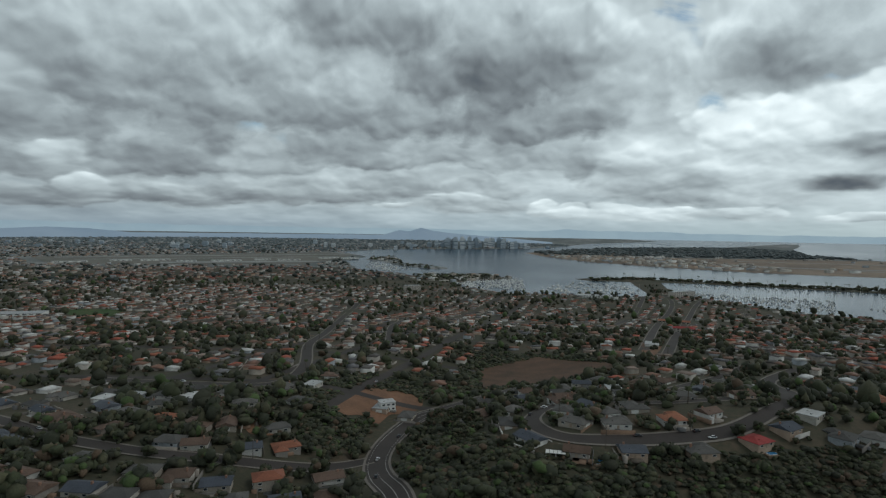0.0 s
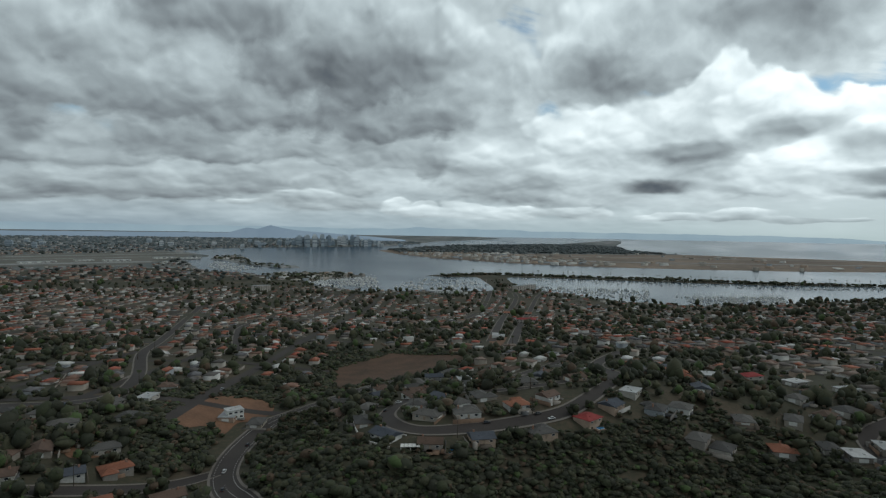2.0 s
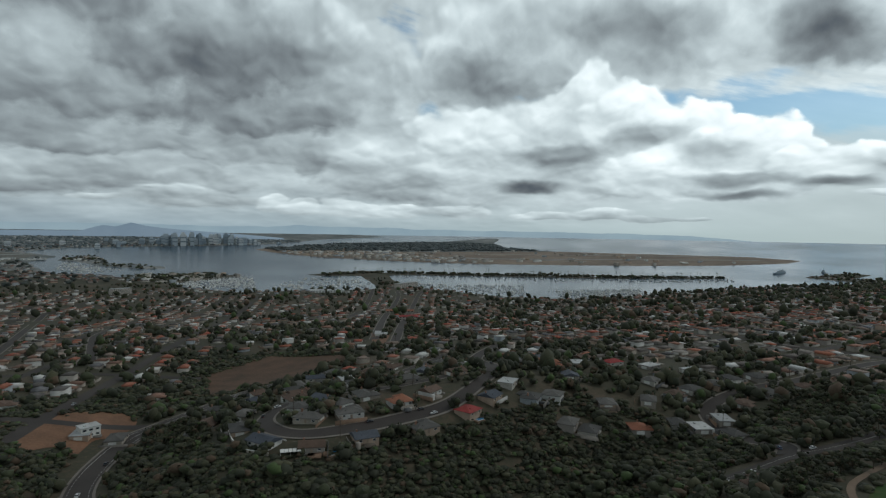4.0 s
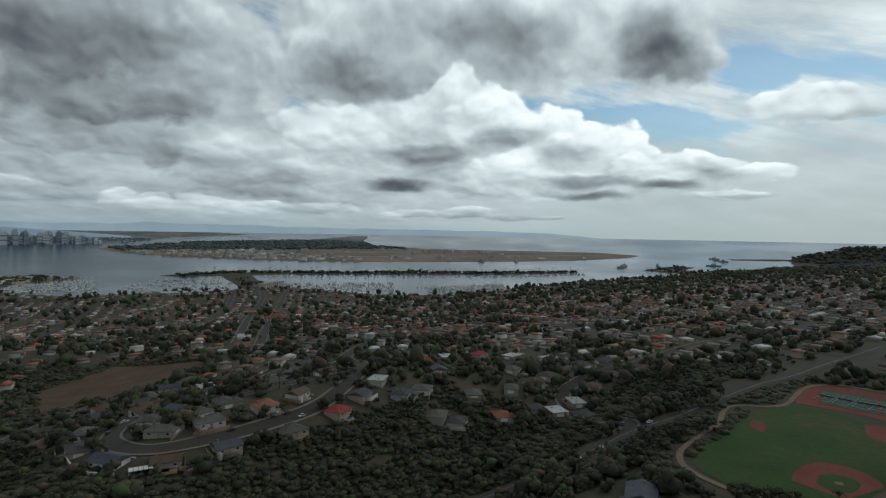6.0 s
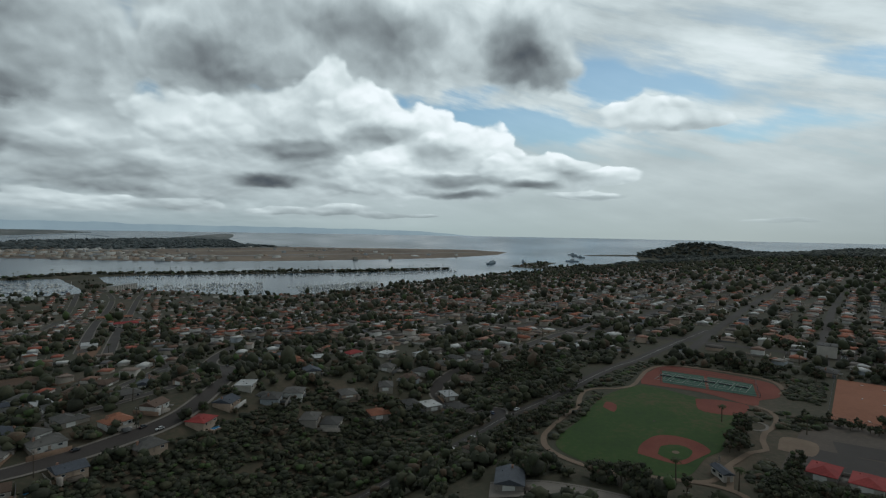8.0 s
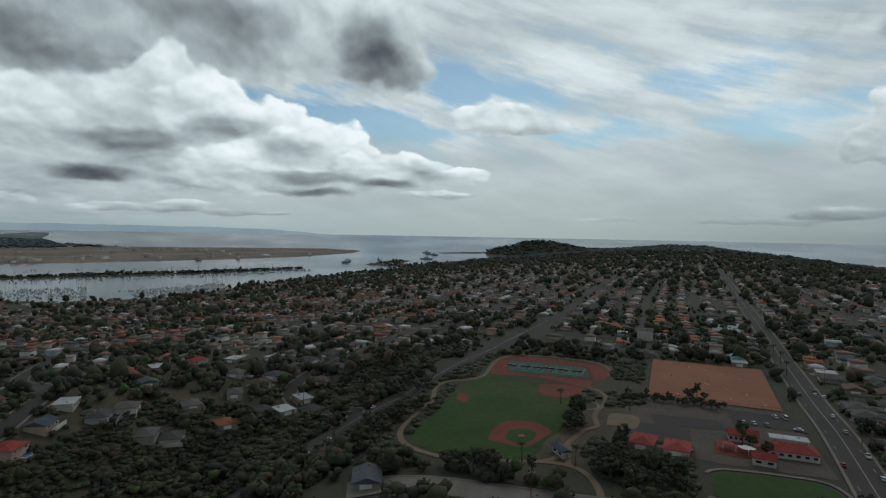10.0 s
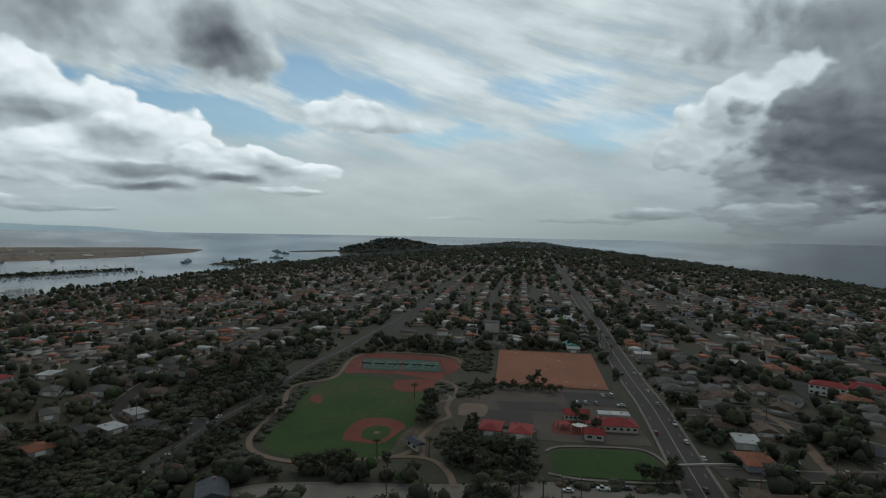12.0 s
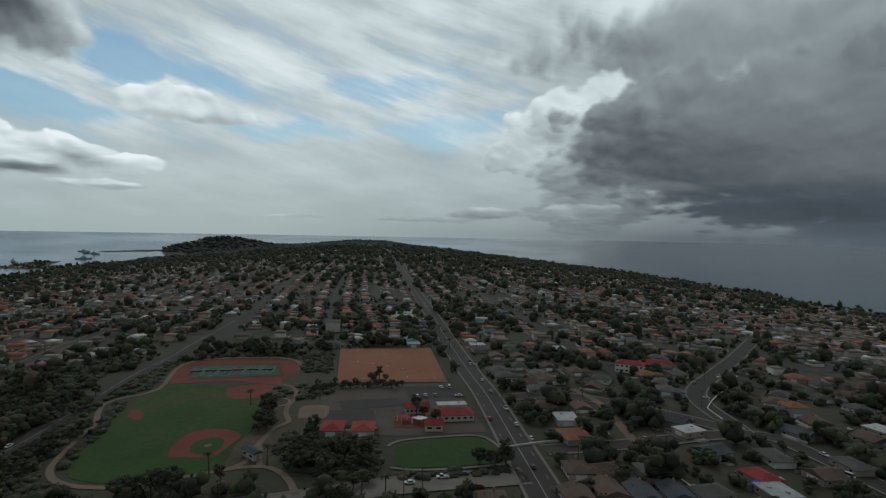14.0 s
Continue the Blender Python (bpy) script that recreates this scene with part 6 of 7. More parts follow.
for style, outline, count in BASINS:
    xs, ys = [p[0] for p in outline], [p[1] for p in outline]
    made = 0
    while made < count:
        q = np.array([rng.uniform(min(xs), max(xs)), rng.uniform(min(ys), max(ys))])
        if style == "rows":
            along = np.array([0.87, -0.5])
            over = np.array([0.5, 0.87])
            s = q @ over
            q = q + over * (round(s / 46) * 46 + rng.choice([-8, 8]) - s)
            turn = math.atan2(over[1], over[0]) + (math.pi if rng.random() < 0.5 else 0)
        else:
            turn = 0.6 + rng.uniform(-0.1, 0.1)
        made += 1
        if shore_distance(outline, q[:1], q[1:])[0] > 0 and float(land_z(q[0], q[1])) < -0.8:
            spots.append((q[0], q[1], turn, rng.uniform(1.0, 1.8)))
spots = np.array(spots)
order = rng.permutation(len(spots))


def afloat(x, y, turn):
    k = float(shrink(x, y))
    return Matrix.Translation((x * k, y * k, EYE_Z - EYE_Z * k)) @ Matrix.Rotation(turn, 4, "Z")


single = order[:150]
for proto, mine in ((SAIL, single[:100]), (MOTOR, single[100:])):
    ks = [float(shrink(spots[i][0], spots[i][1])) * spots[i][3] for i in mine]
    many(proto, [afloat(*spots[i][:3]) for i in mine], [(k, k, k) for k in ks])
tmp = hull_bm()
tmp.verts.index_update()
hv = np.array([tuple(v.co) for v in tmp.verts])
hf = np.array([[v.index for v in f.verts] for f in tmp.faces if len(f.verts) == 4])
tmp.free()
mast_v = np.array([(0.6 + a, b, z) for z in (0.9, 11.0) for a, b in ((-.08, -.08), (.08, -.08), (.08, .08), (-.08, .08))])
cab_v = np.array([(a, b, z) for z in (0.9, 2.2) for a, b in ((-2.5, -.9), (1.5, -.9), (1.5, .9), (-2.5, .9))])
box_f = np.array([(0, 1, 5, 4), (1, 2, 6, 5), (2, 3, 7, 6), (3, 0, 4, 7), (4, 5, 6, 7)])
fleet_v = np.concatenate([hv, mast_v, cab_v])
fleet_f = np.concatenate([hf, box_f + len(hv), box_f + len(hv) + 8])
b = spots[order[150:]]
scatter("fleet_of_boats", [(fleet_v, [fleet_f])], np.zeros(len(b), int), b[:, 0], b[:, 1], np.zeros(len(b)), b[:, 2], np.repeat(b[:, 3:4], 3, 1), HULLS, "rows of white boats at the docks", "boats")

# palms and trees along the spit of land
spine = path_points([(620, 2350), (800, 2400), (976, 2345), (1390, 2115), (1843, 1875), (2280, 1715)], 16)
palm_poses, palm_sizes = [], []
for q in spine:
    for i in range(1):
        x, y = q + rng.uniform(-22, 22, 2)
        if rng.random() < 0.75:
            k = float(shrink(x, y))
            palm_poses.append(stand(x, y, rng.uniform(0, 6)))
            s = k * rng.uniform(1.1, 1.6)
            palm_sizes.append((s * 1.35, s * 1.35, s))
many(PALM_TALL, palm_poses, palm_sizes)
sx, sy = np.repeat(spine, 5, 0).T + rng.uniform(-34, 34, (2, len(spine) * 5))
ok = land_z(sx, sy) > 1.0
sx, sy = sx[ok], sy[ok]
ss = rng.uniform(7, 15, len(sx))
scatter("spit_trees", FAR_TREE_FORMS, rng.choice(6, len(sx)), sx, sy, land_z(sx, sy) - 0.5, rng.uniform(0, 6, len(sx)), np.stack([ss, ss, ss * 0.6], -1), LEAVES, "low dark trees along the spit", "trees")

# trees and sheds on the two flat quays
for outline, count in ((HARBOR_ISLAND, 420), (BASIN_QUAY, 260)):
    xs, ys = [p[0] for p in outline], [p[1] for p in outline]
    qx, qy = rng.uniform(min(xs), max(xs), count), rng.uniform(min(ys), max(ys), count)
    ok = shore_distance(outline, qx, qy) > 8
    qx, qy = qx[ok], qy[ok]
    qs = rng.uniform(8, 17, len(qx))
    scatter("quay_trees", FAR_TREE_FORMS, rng.choice(6, len(qx)), qx, qy, land_z(qx, qy) - 0.5, rng.uniform(0, 6, len(qx)), np.stack([qs, qs, qs * 0.6], -1), LEAVES, "trees along the quay", "trees")
    hx2, hy2 = qx[::4] + 6, qy[::4] + 4
    scatter("quay_sheds", [(BOX_V, BOX_F)], np.zeros(len(hx2), int), hx2, hy2, land_z(hx2, hy2), rng.uniform(0, 1.5, len(hx2)),
            np.stack([rng.uniform(15, 40, len(hx2)), rng.uniform(10, 18, len(hx2)), rng.uniform(4, 10, len(hx2))], -1), WALLS, "sheds and hotels along the quay", "houses")

# ---- landmarks near the camera ----
PALE_WALL = two_scale("pale_stucco", (0.36, 0.33, 0.29), (0.5, 0.46, 0.41), 0.2, 1.5)
POOL = two_scale("pool_water", (0.03, 0.16, 0.34), (0.06, 0.25, 0.46), 0.2, 1.0, rough=0.1)
TARP = two_scale("blue_tarpaulin", (0.02, 0.04, 0.42), (0.03, 0.07, 0.55), 0.4, 3.0, rough=0.5)
POLE_WOOD = two_scale("weathered_pole", (0.05, 0.04, 0.032), (0.09, 0.075, 0.06), 0.8, 5.0)
DARK_METAL = two_scale("dark_metal", (0.03, 0.034, 0.04), (0.06, 0.065, 0.07), 0.5, 4.0, rough=0.5)
TEAL = two_scale("teal_metal_roof", (0.10, 0.26, 0.24), (0.16, 0.34, 0.31), 0.1, 1.0)


def hall(name, x, y, turn, w, d, storeys, roof_mat, shape, label, wall_mat=None, rise=2.4, category="building", bays=6):
    """A long building with a row of windows on both sides."""
    root = tagged(new(name), label, category)
    tall = 3.2 * storeys
    part("wall", box(bmesh.new(), -w / 2, -d / 2, -2.0, w / 2, d / 2, tall), wall_mat or PALE_WALL, root)
    part("roof", roof_mesh(shape, w, d, rise, tall), roof_mat, root)
    for s in range(storeys):
        for i in range(bays):
            for face in (-1, 1):
                xx, yy, z = -w / 2 + w * (i + 0.5) / bays, face * d / 2, 1.0 + 3.2 * s
                win = part("window", box(bmesh.new(), xx - w / bays * 0.3, yy - 0.06, z, xx + w / bays * 0.3, yy + 0.06, z + 1.4), TRIM, root)
                if math.hypot(x, y) > 600:
                    win.data.materials[0] = GLASS
                    continue
                part("pane", box(bmesh.new(), xx - w / bays * 0.27, yy - 0.1, z + 0.1, xx + w / bays * 0.27, yy + 0.1, z + 1.3), GLASS, win)
    part("door", box(bmesh.new(), -w / 2 - 0.08, -0.6, 0, -w / 2 + 0.05, 0.6, 2.2), WOOD, root)
    root.matrix_world = stand(x, y, turn, 0.2)
    s = float(shrink(x, y))
    root.scale = (s, s, s)
    return root


hall("school_building", 301, -49, 1.6, 20, 13, 1, RED_ROOF, "hip", "low school building with bright red tile roof")
hall("school_annex", 315, -50, 1.6, 16, 6, 1, WHITE_ROOF, "flat", "white flat-roofed school annex behind the red roof")
hall("school_classrooms", 312, -30, 1.6, 13, 7, 1, RED_ROOF, "gable", "small school classroom with red roof")

hall("school_hut", 283, -36, 1.5, 9, 5, 1, RED_ROOF, "gable", "small red-roofed hut in the school ground", bays=2)


def shade_sail(x, y, turn, mat, label):
    root = tagged(new("shade_sail"), label, "shade sail")
    bm = bmesh.new()
    bmesh.ops.create_grid(bm, x_segments=6, y_segments=6, size=3.0)
    for v in bm.verts:
        v.co.z = 3.0 + 0.12 * abs(v.co.x) * (1 if v.co.y > 0 else -0.4)
    part("canopy", bm, mat, root)
    for px, py in ((-2.9, -2.9), (2.9, -2.9), (2.9, 2.9), (-2.9, 2.9)):
        part("post", tube(bmesh.new(), (px, py, -0.3), (px, py, 3.2), 0.08, 0.07), TRIM, root)
    root.matrix_world = stand(x, y, turn, 0.2)


shade_sail(296, -22, 0.3, RED_ROOF, "red fabric shade sail over the play area")
shade_sail(293, -30, 0.9, TRIM, "white fabric shade sail over the play area")
shade_sail(299, -36, 0.1, RED_ROOF, "small red shade sail beside the path")
hall("red_villa", 394, -196, 1.0, 20, 11, 2, RED_ROOF, "hip", "white two-storey villa with bright red tile roof", TRIM, category="house")
hall("red_villa_wing", 411, -226, 1.3, 24, 11, 1, RED_ROOF, "wing", "long wing of the villa with red tile roof", TRIM, category="house")
hall("teal_hall", 502, -42, 0.1, 16, 10, 1, TEAL, "gable", "hall with pale teal metal roof beside the field")
hall("grey_block", 566, 30, 0.05, 16, 14, 3, GREY_ROOF, "flat", "grey three-storey block near the avenue")
hall("shop_row", 660, -45, 0.0, 60, 28, 1, WHITE_ROOF, "flat", "low brick shops with flat white roof on the avenue", BRICK, bays=10)
hall("church_hall", 612, 62, 0.1, 26, 13, 1, TILE_ROOF, "gable", "hall with terracotta gabled roof")
hall("waterside_hotel", 742, 1748, 0.55, 104, 22, 6, WHITE_ROOF, "flat", "long grey waterside hotel of six storeys", bays=10)
hall("marina_warehouse", 452, 1672, -0.25, 100, 46, 2, WHITE_ROOF, "flat", "wide white flat-roofed marina building", TRIM, bays=12)
hall("college_gym", -815, 1085, 0.3, 90, 40, 2, WHITE_ROOF, "flat", "large white flat-roofed gymnasium", TRIM, bays=8)
hall("apartment_block", -95, 1790, 0.4, 52, 20, 5, WHITE_ROOF, "flat", "grey waterside apartment block", bays=10)
hall("white_villa", -40, 419, 0.4, 11, 9, 2, WHITE_ROOF, "flat", "white cubic villa on the earth cut", TRIM, category="house", bays=3)
hall("village_store", 262, 700, 1.2, 22, 16, 1, WHITE_ROOF, "flat", "white flat-roofed store beside the street", TRIM, bays=4)
hall("red_shop_row", 470, 1140, -0.4, 60, 18, 1, TILE_ROOF, "gable", "long shop row with terracotta roof", bays=8)
hall("red_court_house", 400, 930, -0.4, 34, 16, 2, RED_ROOF, "wing", "apartment court with red tile roof", bays=6)


def pool(x, y, turn, w, d, label):
    root = tagged(new("swimming_pool"), label, "swimming pool")
    part("deck", box(bmesh.new(), -w / 2 - 2, -d / 2 - 1.5, -1.5, w / 2 + 2, d / 2 + 1.5, 0.0), PATH, root, "tan paved deck")
    part("water", box(bmesh.new(), -w / 2, -d / 2, -0.05, w / 2, d / 2, 0.06), POOL, root, "clear blue water")
    part("coping", box(bmesh.new(), -w / 2 - 0.3, -d / 2 - 0.3, -0.05, w / 2 + 0.3, d / 2 + 0.3, 0.03), TRIM, root)
    root.matrix_world = stand(x, y, turn, 0.5)


pool(80, 276, 0.4, 9, 5, "blue garden pool on the edge of the knoll")
pool(-78, 481, 0.9, 11, 5, "long blue pool beside a maroon roof")
pool(170, 286, 0.2, 5, 3, "small turquoise pool beside a red roof")
carport = tagged(new("carport"), "white slatted carport roof on posts", "carport")
for i in range(5):
    part("slat_panel", box(bmesh.new(), -5 + i * 2, -2.2, 2.5, -3.2 + i * 2, 2.2, 2.65), TRIM, carport)
for x in (-4.8, 0, 4.8):
    for y in (-2, 2):
        part("post", box(bmesh.new(), x - 0.1, y - 0.1, -1, x + 0.1, y + 0.1, 2.5), TRIM, carport)
carport.matrix_world = stand(58, 279, -0.2, 0.2)
tarp = tagged(new("tarpaulin"), "bright blue tarpaulin stretched over a yard", "tarpaulin")
bm = bmesh.new()
bmesh.ops.create_grid(bm, x_segments=10, y_segments=8, size=3.2)
for v in bm.verts:
    v.co.z = 3.2 + 0.35 * noise.noise(v.co * 0.8)
part("sheet", bm, TARP, tarp)
for x, y in ((-3, -3), (3, -3), (3, 3), (-3, 3)):
    part("prop", tube(bmesh.new(), (x, y, -0.5), (x, y, 3.2), 0.06, 0.05), POLE_WOOD, tarp)
tarp.matrix_world = stand(204, -159, 0.4)


def utility_pole(label):
    root = tagged(new("utility_pole"), label, "utility pole", "street poles")
    part("pole", tube(bmesh.new(), (0, 0, -0.5), (0, 0, 11.5), 0.2, 0.13, 7), POLE_WOOD, root)
    part("crossarm", box(bmesh.new(), -1.3, -0.08, 10.4, 1.3, 0.08, 10.6), POLE_WOOD, root)
    for x in (-1.2, -0.6, 0.6, 1.2):
        part("insulator", tube(bmesh.new(), (x, 0, 10.6), (x, 0, 10.85), 0.06, 0.05, 5), TRIM, root)
    return root


pole_spots = [(213, -16), (212, -23), (246, -136), (349, -142), (260, -134), (330, -83), (290, -87), (400, -90), (450, -91), (230, -92), (50, 345), (85, 286), (135, 302),
              (195, 332), (70, 330), (-100, 300), (-180, 305), (-240, 338), (318, 236), (420, 258), (500, 258), (226, 18), (208, 50), (310, -200), (370, -240)]
many(utility_pole("brown wooden utility pole with crossarm"), [stand(x, y, 0.4 * i) for i, (x, y) in enumerate(pole_spots)])

# tennis courts: lines, nets, fence
bend_line = next(p for p, w, h in ROADS if w == 13 and not h and p[0][0] < 0)
for off in (-4.9, 4.9):
    v, f = strip(bend_line, 0.35, 0.33, off)
    part("edge_line", mesh_from("edge_line", v, f, PAINT), PAINT, bpy.data.objects["road_canyon_bend"])
for (x0, x1), (y0, y1) in (((397, 424), (88, 116)), ((399, 424), (60, 88))):
    for k in range(3):
        ya = y0 + 3 + k * 10
        lines_ob = tagged(new("court_lines"), "white painted lines of a tennis court", "court lines", "court markings")
        for ax, ay, bx, by in ((x0 + 2, ya, x1 - 2, ya), (x0 + 2, ya + 8, x1 - 2, ya + 8), (x0 + 2, ya, x0 + 2, ya + 8), (x1 - 2, ya, x1 - 2, ya + 8),
                               (x0 + 7, ya + 1.4, x0 + 7, ya + 6.6), (x1 - 7, ya + 1.4, x1 - 7, ya + 6.6), (x0 + 7, ya + 4, x1 - 7, ya + 4)):
            mid = np.array([(ax + bx) / 2, (ay + by) / 2])
            zz = float(land_z(mid[0], mid[1]))
            part("line", box(bmesh.new(), ax - 0.15, ay - 0.15, zz + 0.40, bx + 0.15, by + 0.15, zz + 0.47), PAINT, lines_ob)
        net = tagged(new("tennis_net"), "dark tennis net between two posts", "tennis net", "nets")
        zz = float(land_z((x0 + x1) / 2, ya))
        part("mesh", box(bmesh.new(), (x0 + x1) / 2 - 0.04, ya, zz + 0.4, (x0 + x1) / 2 + 0.04, ya + 8, zz + 1.3), DARK_METAL, net)
        part("band", box(bmesh.new(), (x0 + x1) / 2 - 0.06, ya, zz + 1.3, (x0 + x1) / 2 + 0.06, ya + 8, zz + 1.4), TRIM, net)


def fence(points, label, high=3.0, gap=5.0, rails=(0.1, 0.5, 0.98), wire=False):
    """Posts and rails along a line of points."""
    root = tagged(new("fence"), label, "fence")
    for a, b in zip(points, points[1:]):
        a, b = np.array(a, float), np.array(b, float)
        n = max(1, int(np.hypot(*(b - a)) / gap))
        for i in range(n):
            p, q = a + (b - a) * i / n, a + (b - a) * (i + 1) / n
            zp, zq = float(land_z(*p)), float(land_z(*q))
            part("post", tube(bmesh.new(), (*p, zp), (*p, zp + high), 0.07, 0.06, 5), DARK_METAL, root)
            for r in rails:
                part("rail", tube(bmesh.new(), (*p, zp + high * r), (*q, zq + high * r), 0.05, 0.05, 4), DARK_METAL, root)
    return root


fence([(391.5, 113), (428, 124), (430, 93), (428, 62), (395, 54), (391.5, 113)], "dark metal fence round the tennis courts", 3.2, 7)
fence([(374, 18.5), (371, -57.5), (482, -58.5), (482.5, 20.5), (374, 18.5)], "low metal fence round the orange field", 2.2, 12, (0.5, 0.98))
fence([(256, 52), (262, 50), (268, 52)], "tall backstop fence behind home plate", 6.0, 2.5, (0.2, 0.4, 0.6, 0.8, 0.98))
hall("dugout_shed", 256, 48, 0.7, 10, 4, 1, SLATE_ROOF, "gable", "small shed with dark blue roof behind the infield", rise=1.0, bays=2, category="shed")
# benches and markers on the orange field
bench_spots = [(400 + 8 * i, -40 + 11 * (i % 5)) for i in range(9)] + [(385, -30), (382, 0), (470, 5), (380, -48)]


def bench():
    root = tagged(new("field_bench"), "low white field bench or marker", "bench", "field markers")
    part("seat", box(bmesh.new(), -1.1, -0.2, 0.4, 1.1, 0.2, 0.48), TRIM, root)
    for x in (-0.9, 0.9):
        part("leg", box(bmesh.new(), x - 0.05, -0.18, 0, x + 0.05, 0.18, 0.4), DARK_METAL, root)
    return root


many(bench(), [stand(x, y, i * 0.7, 0.3) for i, (x, y) in enumerate(bench_spots)])
def garden_wall(points, label, high=1.6):
    """A continuous plastered wall with a coping, stepping with the ground."""
    root = tagged(new("garden_wall"), label, "wall")
    line = path_points(points, 5.0)
    for a, b in zip(line, line[1:]):
        za, zb = float(land_z(*a)), float(land_z(*b))
        side = np.array([-(b - a)[1], (b - a)[0]]) / max(np.hypot(*(b - a)), 1e-6)
        for name, lo, hi, half, mat in (("wall_panel", -1.0, high, 0.15, PALE_WALL), ("coping", high, high + 0.15, 0.24, TRIM)):
            bm = bmesh.new()
            vs = [bm.verts.new((*(p + side * half * k), z + h)) for h in (lo, hi) for p, z, k in ((a, za, -1), (b, zb, -1), (b, zb, 1), (a, za, 1))]
            for f in ((3, 2, 1, 0), (4, 5, 6, 7), (0, 1, 5, 4), (1, 2, 6, 5), (2, 3, 7, 6), (3, 0, 4, 7)):
                bm.faces.new([vs[i] for i in f])
            part(name, bm, mat, root)


garden_wall([(243, -129), (229, -129.5), (216, -130), (200, -130.2)], "long pale garden wall beside the alley")
garden_wall([(306, -201), (289, -198), (276, -197), (271, -200)], "pinkish low wall at the street corner", 1.0)
garden_wall([(306, -201), (325, -218), (348, -242), (382, -274)], "pinkish low wall along the wide street", 1.0)
garden_wall([(271, -260.5), (260, -260), (247, -259)], "white terrace wall in front of a house")
garden_wall([(38, 372), (35, 330), (35.5, 306), (39.5, 292), (48, 283)], "curved pale retaining wall on the rim of the knoll", 1.4)
garden_wall([(256, -66), (262, -96), (259, -118)], "pale stepped wall in front of a tiled house", 1.0)
# painted car park near the avenue and cars in it
lot_sheet, _ = sheet("car_park", [(548, -14), (625, -14), (625, 22), (548, 22)], ASPHALT, 0.3, None, "asphalt car park with two rows of cars", "car park", smooth_line=False)
for y in (-10, 18):
    for x in range(552, 622, 6):
        if rng.random() < 0.85:
            copy_thing(CARS[int(rng.integers(0, 4))], stand(x, y, 1.57, 0.34))

# dashes on the avenue
for i in range(60):
    x = 150 + i * 12
    for off in (-5.2, 5.2):
        y = float(np.interp(x, [p[0] for p in CATALINA], [p[1] for p in CATALINA])) + off
        if i % 2 == 0 and x < 520:
            zz = float(land_z(x, y))
            part("lane_dash", box(bmesh.new(), x, y - 0.12, zz + 0.30, x + 4, y + 0.12, zz + 0.36), PAINT, bpy.data.objects["road_avenue"])

# masts and the pale block where the avenue ends
def radio_mast(label):
    root = tagged(new("radio_mast"), label, "radio mast", "masts on the ridge")
    for a in (0, 2.1, 4.2):
        part("leg", tube(bmesh.new(), (math.cos(a) * 2.4, math.sin(a) * 2.4, -2), (math.cos(a) * 0.4, math.sin(a) * 0.4, 38), 0.35, 0.25, 5), DARK_METAL, root)
    for z in range(4, 36, 8):
        part("brace", box(bmesh.new(), -1.8 + z * 0.04, -0.15, z, 1.8 - z * 0.04, 0.15, z + 0.3), DARK_METAL, root)
    part("aerial", tube(bmesh.new(), (0, 0, 38), (0, 0, 46), 0.25, 0.15, 5), TRIM, root)
    return root


mast_spots = [(3500, -95), (3350, -330), (4300, 60), (4600, 120)]
many(radio_mast("lattice radio mast on the far ridge"), [stand(x, y) for x, y in mast_spots], [(float(shrink(x, y)),) * 3 for x, y in mast_spots])
hall("ridge_block", 3420, -10, 0.0, 70, 60, 4, WHITE_ROOF, "flat", "pale institutional block on the far ridge", bays=8)
hall("ridge_block_low", 3600, 160, 0.2, 130, 50, 2, WHITE_ROOF, "flat", "long low institutional building on the ridge", bays=10)

# ---- city across the bay ----
def tower_block(x, y, w, d, h, mat, crown):
    k = float(shrink(x, y))
    root = tagged(new("tower_block"), "hazy grey high-rise tower across the bay", "tower", "city skyline")
    part("shaft", box(bmesh.new(), -w / 2, -d / 2, -8, w / 2, d / 2, h * 0.86), mat, root)
    part("crown", box(bmesh.new(), -w * 0.36, -d * 0.36, h * 0.86, w * 0.36, d * 0.36, h, crown), mat, root)
    for i in range(2):
        z = h * (0.25 + 0.3 * i)
        part("window_band", box(bmesh.new(), -w / 2 - 0.6, -d / 2 - 0.6, z, w / 2 + 0.6, d / 2 + 0.6, z + h * 0.09), GLASS_FAR, root)
    root.matrix_world = stand(x, y, rng.uniform(-0.2, 0.2) + 0.1)
    root.scale = (k, k, k)


# bands and facades lightened and blued: distance haze painted into the colour
GLASS_FAR = two_scale("hazed_window_bands", (0.14, 0.18, 0.21), (0.19, 0.23, 0.26), 0.05, 0.4, rough=0.3)
TOWER_MATS = [two_scale("hazed_tower_facade", c, tuple(v * 1.25 for v in c), 0.02, 0.2) for c in ((0.20, 0.245, 0.28), (0.28, 0.325, 0.36), (0.36, 0.40, 0.43), (0.48, 0.50, 0.51))]
for i in range(64):
    az = rng.uniform(-2.4, 9.4) if i < 52 else rng.uniform(-6, 12)
    az = min(max(az, -2.8), 12)
    r = rng.uniform(6500, 7300)
    peak = 105 * math.exp(-((az - 3.4) / 5.0) ** 4) + 28
    x, y = r * math.sin(radians(az)), r * math.cos(radians(az))
    if float(land_z(x, y)) < 1.5:
        y += 500
    tower_block(x, y, rng.uniform(32, 62), rng.uniform(30, 48), peak * rng.uniform(0.35, 1.1), TOWER_MATS[int(rng.integers(0, 4))], rng.uniform(0.5, 1.0))
for i in range(26):
    az, r = rng.uniform(-38, -3), rng.uniform(5600, 8200)
    tower_block(r * math.sin(radians(az)), r * math.cos(radians(az)), rng.uniform(30, 60), 30, rng.uniform(25, 60), TOWER_MATS[int(rng.integers(1, 4))], 1.0)

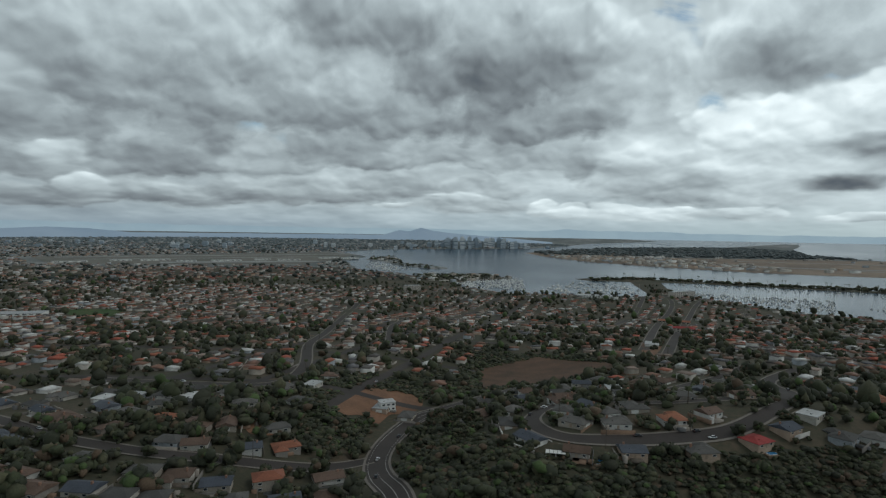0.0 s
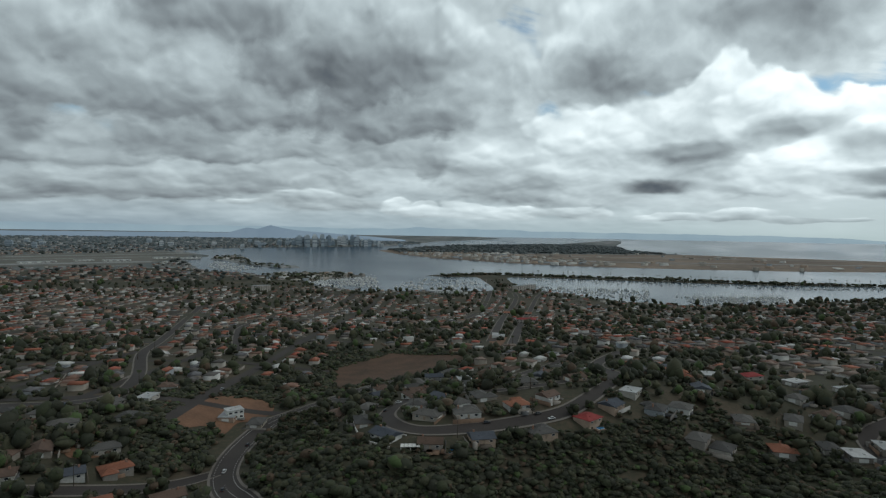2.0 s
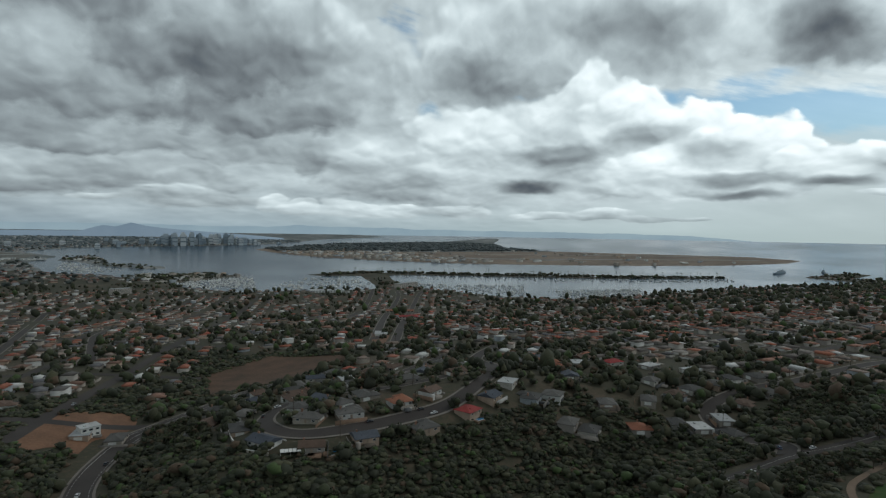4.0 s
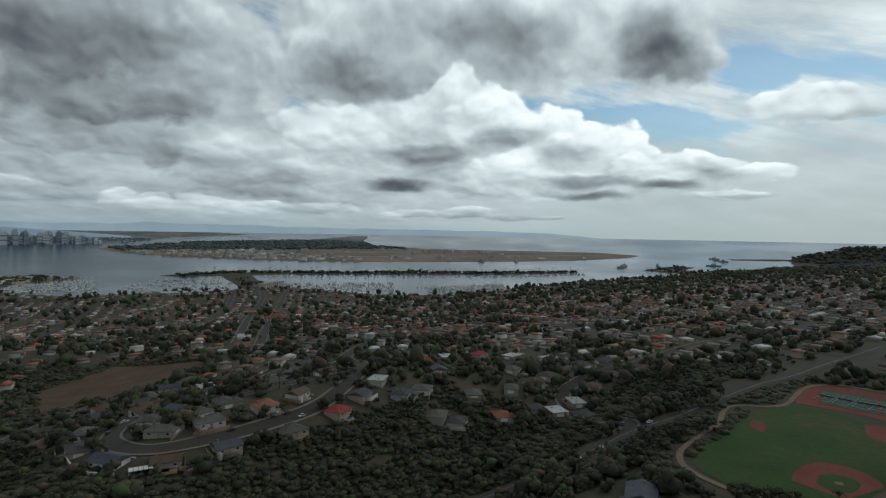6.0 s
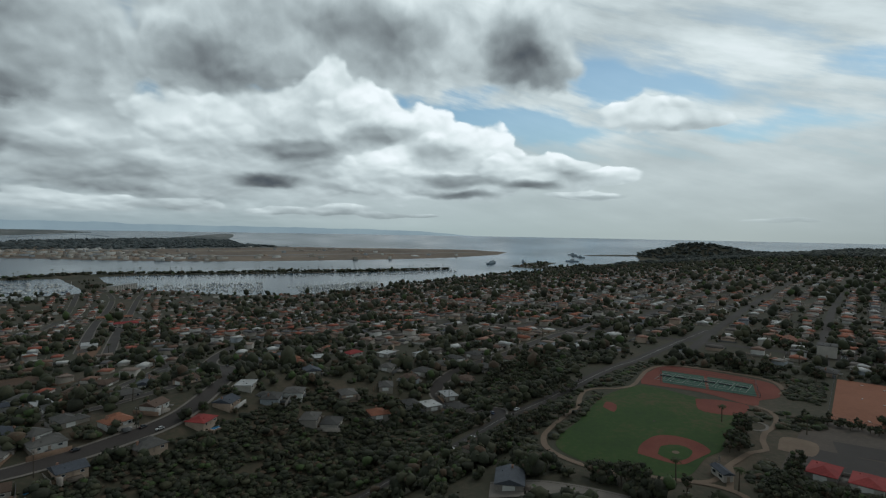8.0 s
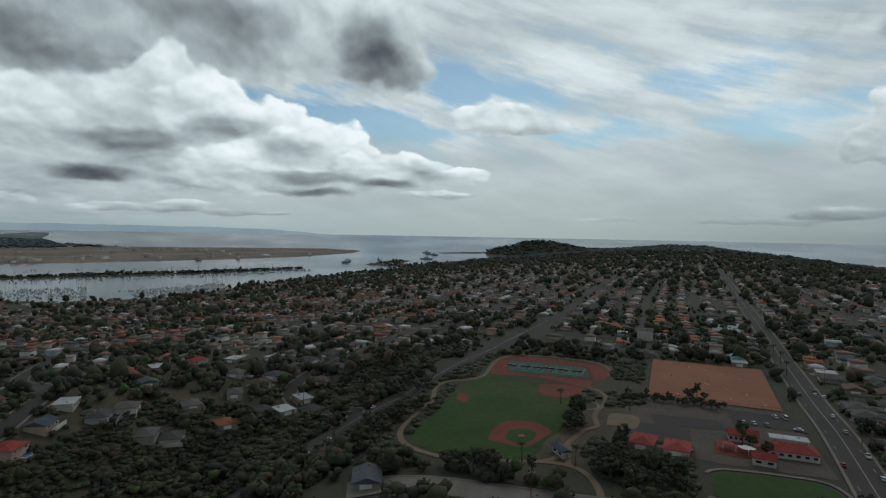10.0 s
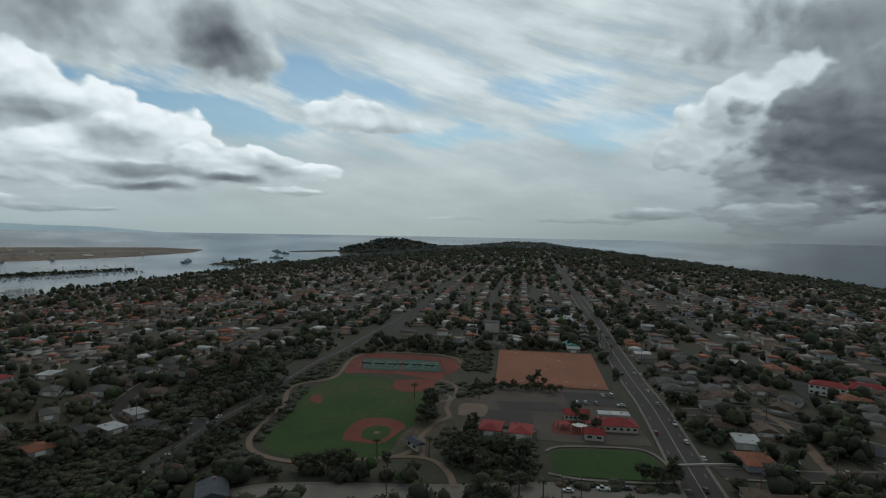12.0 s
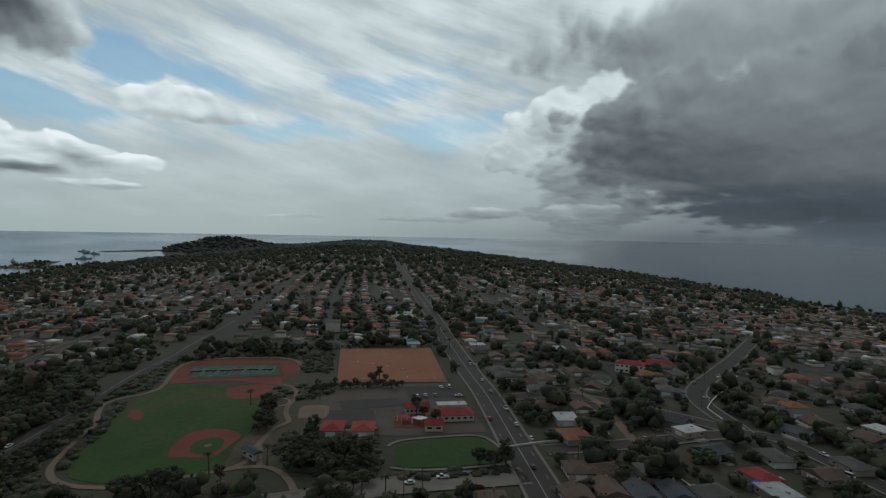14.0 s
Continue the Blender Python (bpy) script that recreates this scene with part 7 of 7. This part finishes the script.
# town beyond the harbour, in small far blocks
cx_, cy_ = rng.uniform(-6500, 2600, 10000), rng.uniform(4800, 9800, 10000)
keep_c = (np.degrees(np.arctan2(cx_, cy_)) > -44) & (shore_distance(MAINLAND, cx_, cy_) > 40)
cx_, cy_ = cx_[keep_c], cy_[keep_c]
ch = rng.choice([5, 8, 12, 18], len(cx_), p=[0.45, 0.3, 0.18, 0.07])
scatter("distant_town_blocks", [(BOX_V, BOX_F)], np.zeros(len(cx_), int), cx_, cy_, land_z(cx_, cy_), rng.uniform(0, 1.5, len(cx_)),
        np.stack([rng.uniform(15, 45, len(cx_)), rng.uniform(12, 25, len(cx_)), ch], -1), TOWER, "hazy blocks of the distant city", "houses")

# airfield beyond the plain: runway, aprons, terminal halls
RUNWAY = two_scale("runway_concrete", (0.20, 0.205, 0.20), (0.33, 0.33, 0.32), 0.006, 0.05)
air, _ = sheet("airfield", [(-2450, 3350), (-950, 4750), (-680, 4300), (-690, 3600), (-760, 3050), (-1250, 2900), (-1950, 2800)], two_scale("airfield_grass", (0.095, 0.10, 0.085), (0.19, 0.175, 0.15), 0.004, 0.03), 0.8, None,
               "flat tan airfield with pale runways", "airfield", smooth_line=False)
for name, a, b, wid in (("runway", (-2300, 3350), (-760, 4450), 70), ("taxiway", (-2050, 3150), (-720, 4000), 45), ("apron", (-1500, 3000), (-740, 3350), 120)):
    v, f = strip(path_points([a, ((a[0] + b[0]) / 2, (a[1] + b[1]) / 2), b], 40), wid, 1.6)
    part(name, mesh_from(name, v, f, RUNWAY), RUNWAY, air)
for i in range(9):
    t = i / 8
    x, y = -1900 + 1250 * t + rng.uniform(-60, 60), 2950 + 800 * t + rng.uniform(-120, 120)
    hall("terminal_hall", x, y, rng.uniform(0.4, 0.8), rng.uniform(70, 160), rng.uniform(30, 50), 2, WHITE_ROOF, "flat", "long pale airport hall with flat roof", TRIM, bays=4)

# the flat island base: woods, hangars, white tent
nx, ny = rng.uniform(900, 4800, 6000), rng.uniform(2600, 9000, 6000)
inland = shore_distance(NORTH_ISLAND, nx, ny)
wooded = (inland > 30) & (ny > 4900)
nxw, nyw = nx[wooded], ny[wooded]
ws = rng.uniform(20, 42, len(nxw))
scatter("island_woods", FAR_TREE_FORMS, rng.choice(6, len(nxw)), nxw, nyw, land_z(nxw, nyw) - 1, rng.uniform(0, 6, len(nxw)), np.stack([ws, ws, ws * 0.42], -1), HAZY_LEAVES, "woods and town on the flat island, paled by painted haze", "trees")
built = (inland > 40) & (ny <= 4900) & ((nx < 1900) & (rng.random(6000) < 0.75) | (rng.random(6000) < 0.06) & (nx < 3600))
bx_, by_ = nx[built], ny[built]
scatter("island_halls", [(BOX_V, BOX_F)], np.zeros(len(bx_), int), bx_, by_, land_z(bx_, by_), rng.uniform(0, 1.5, len(bx_)),
        np.stack([rng.uniform(18, 70, len(bx_)), rng.uniform(14, 35, len(bx_)), rng.uniform(5, 14, len(bx_))], -1), WALLS, "hangars and sheds on the flat island", "houses")
hall("white_tent_hall", 3259, 2765, 0.9, 150, 40, 1, TRIM, "flat", "bright white tent hall on the airfield", TRIM, bays=4)
for a, b, wid in (((1900, 3500), (4300, 2900), 90), ((2200, 4300), (4500, 3500), 70), ((1700, 3900), (2600, 3000), 60)):
    v, f = strip(path_points([a, ((a[0] + b[0]) / 2, (a[1] + b[1]) / 2), b], 40), wid, 1.2)
    ob = new("island_runway", mesh_from("island_runway", v, f, RUNWAY))
    tagged(ob, "pale runway on the flat island", "runway", kind="structure")

# long bridge over the far arm of the bay
bridge = tagged(new("bridge"), "long low bridge on slender piers over the bay", "bridge")
arc = path_points([(2300, 8600), (2700, 8750), (3250, 8950), (3800, 9400)], 90)
high = 18 + 42 * np.sin(np.linspace(0, math.pi, len(arc)))
n = sides(arc)
deck = np.concatenate([np.concatenate([drawn(*(arc + n * s).T, high + dz) for s in (-12, 12)]) for dz in (0, 7)])
m = len(arc)
quad = np.concatenate([np.stack([np.arange(m - 1) + a, np.arange(1, m) + a, np.arange(1, m) + b, np.arange(m - 1) + b], -1) for a, b in ((0, m), (2 * m, 3 * m), (0, 2 * m), (m, 3 * m))])
part("deck", mesh_from("deck", deck, quad, TOWER_MATS[1]), TOWER_MATS[1], bridge)
for q, h in list(zip(arc, high))[1:-1:2]:
    p0, p1 = drawn(np.array(q[0]), np.array(q[1]), np.array(-2.0)), drawn(np.array(q[0]), np.array(q[1]), np.array(h))
    part("pier", tube(bmesh.new(), p0, p1, 1.3, 1.1, 5), TOWER_MATS[2], bridge)


# ships and piers of the naval station at the far spit
def ship(label):
    root = tagged(new("ship"), label, "ship", "ships at the piers")
    bm = box(bmesh.new(), -60, -8, -1, 50, 8, 9)
    part("hull", bm, TOWER_MATS[0], root)
    part("superstructure", box(bmesh.new(), -25, -6, 9, 15, 6, 20, 0.8), TOWER_MATS[1], root)
    part("mast", tube(bmesh.new(), (-5, 0, 20), (-5, 0, 42), 1.2, 0.5, 5), TOWER_MATS[0], root)
    return root


ship_spots = [(2900, 1850), (3000, 1900), (3250, 1830), (4500, 2050), (4300, 1900), (4700, 2150), (3600, 1650)]
many(ship("grey ship moored at the far piers"), [afloat(x, y, 0.3 * i) for i, (x, y) in enumerate(ship_spots)], [(float(shrink(x, y)) * 0.8,) * 3 for x, y in ship_spots])
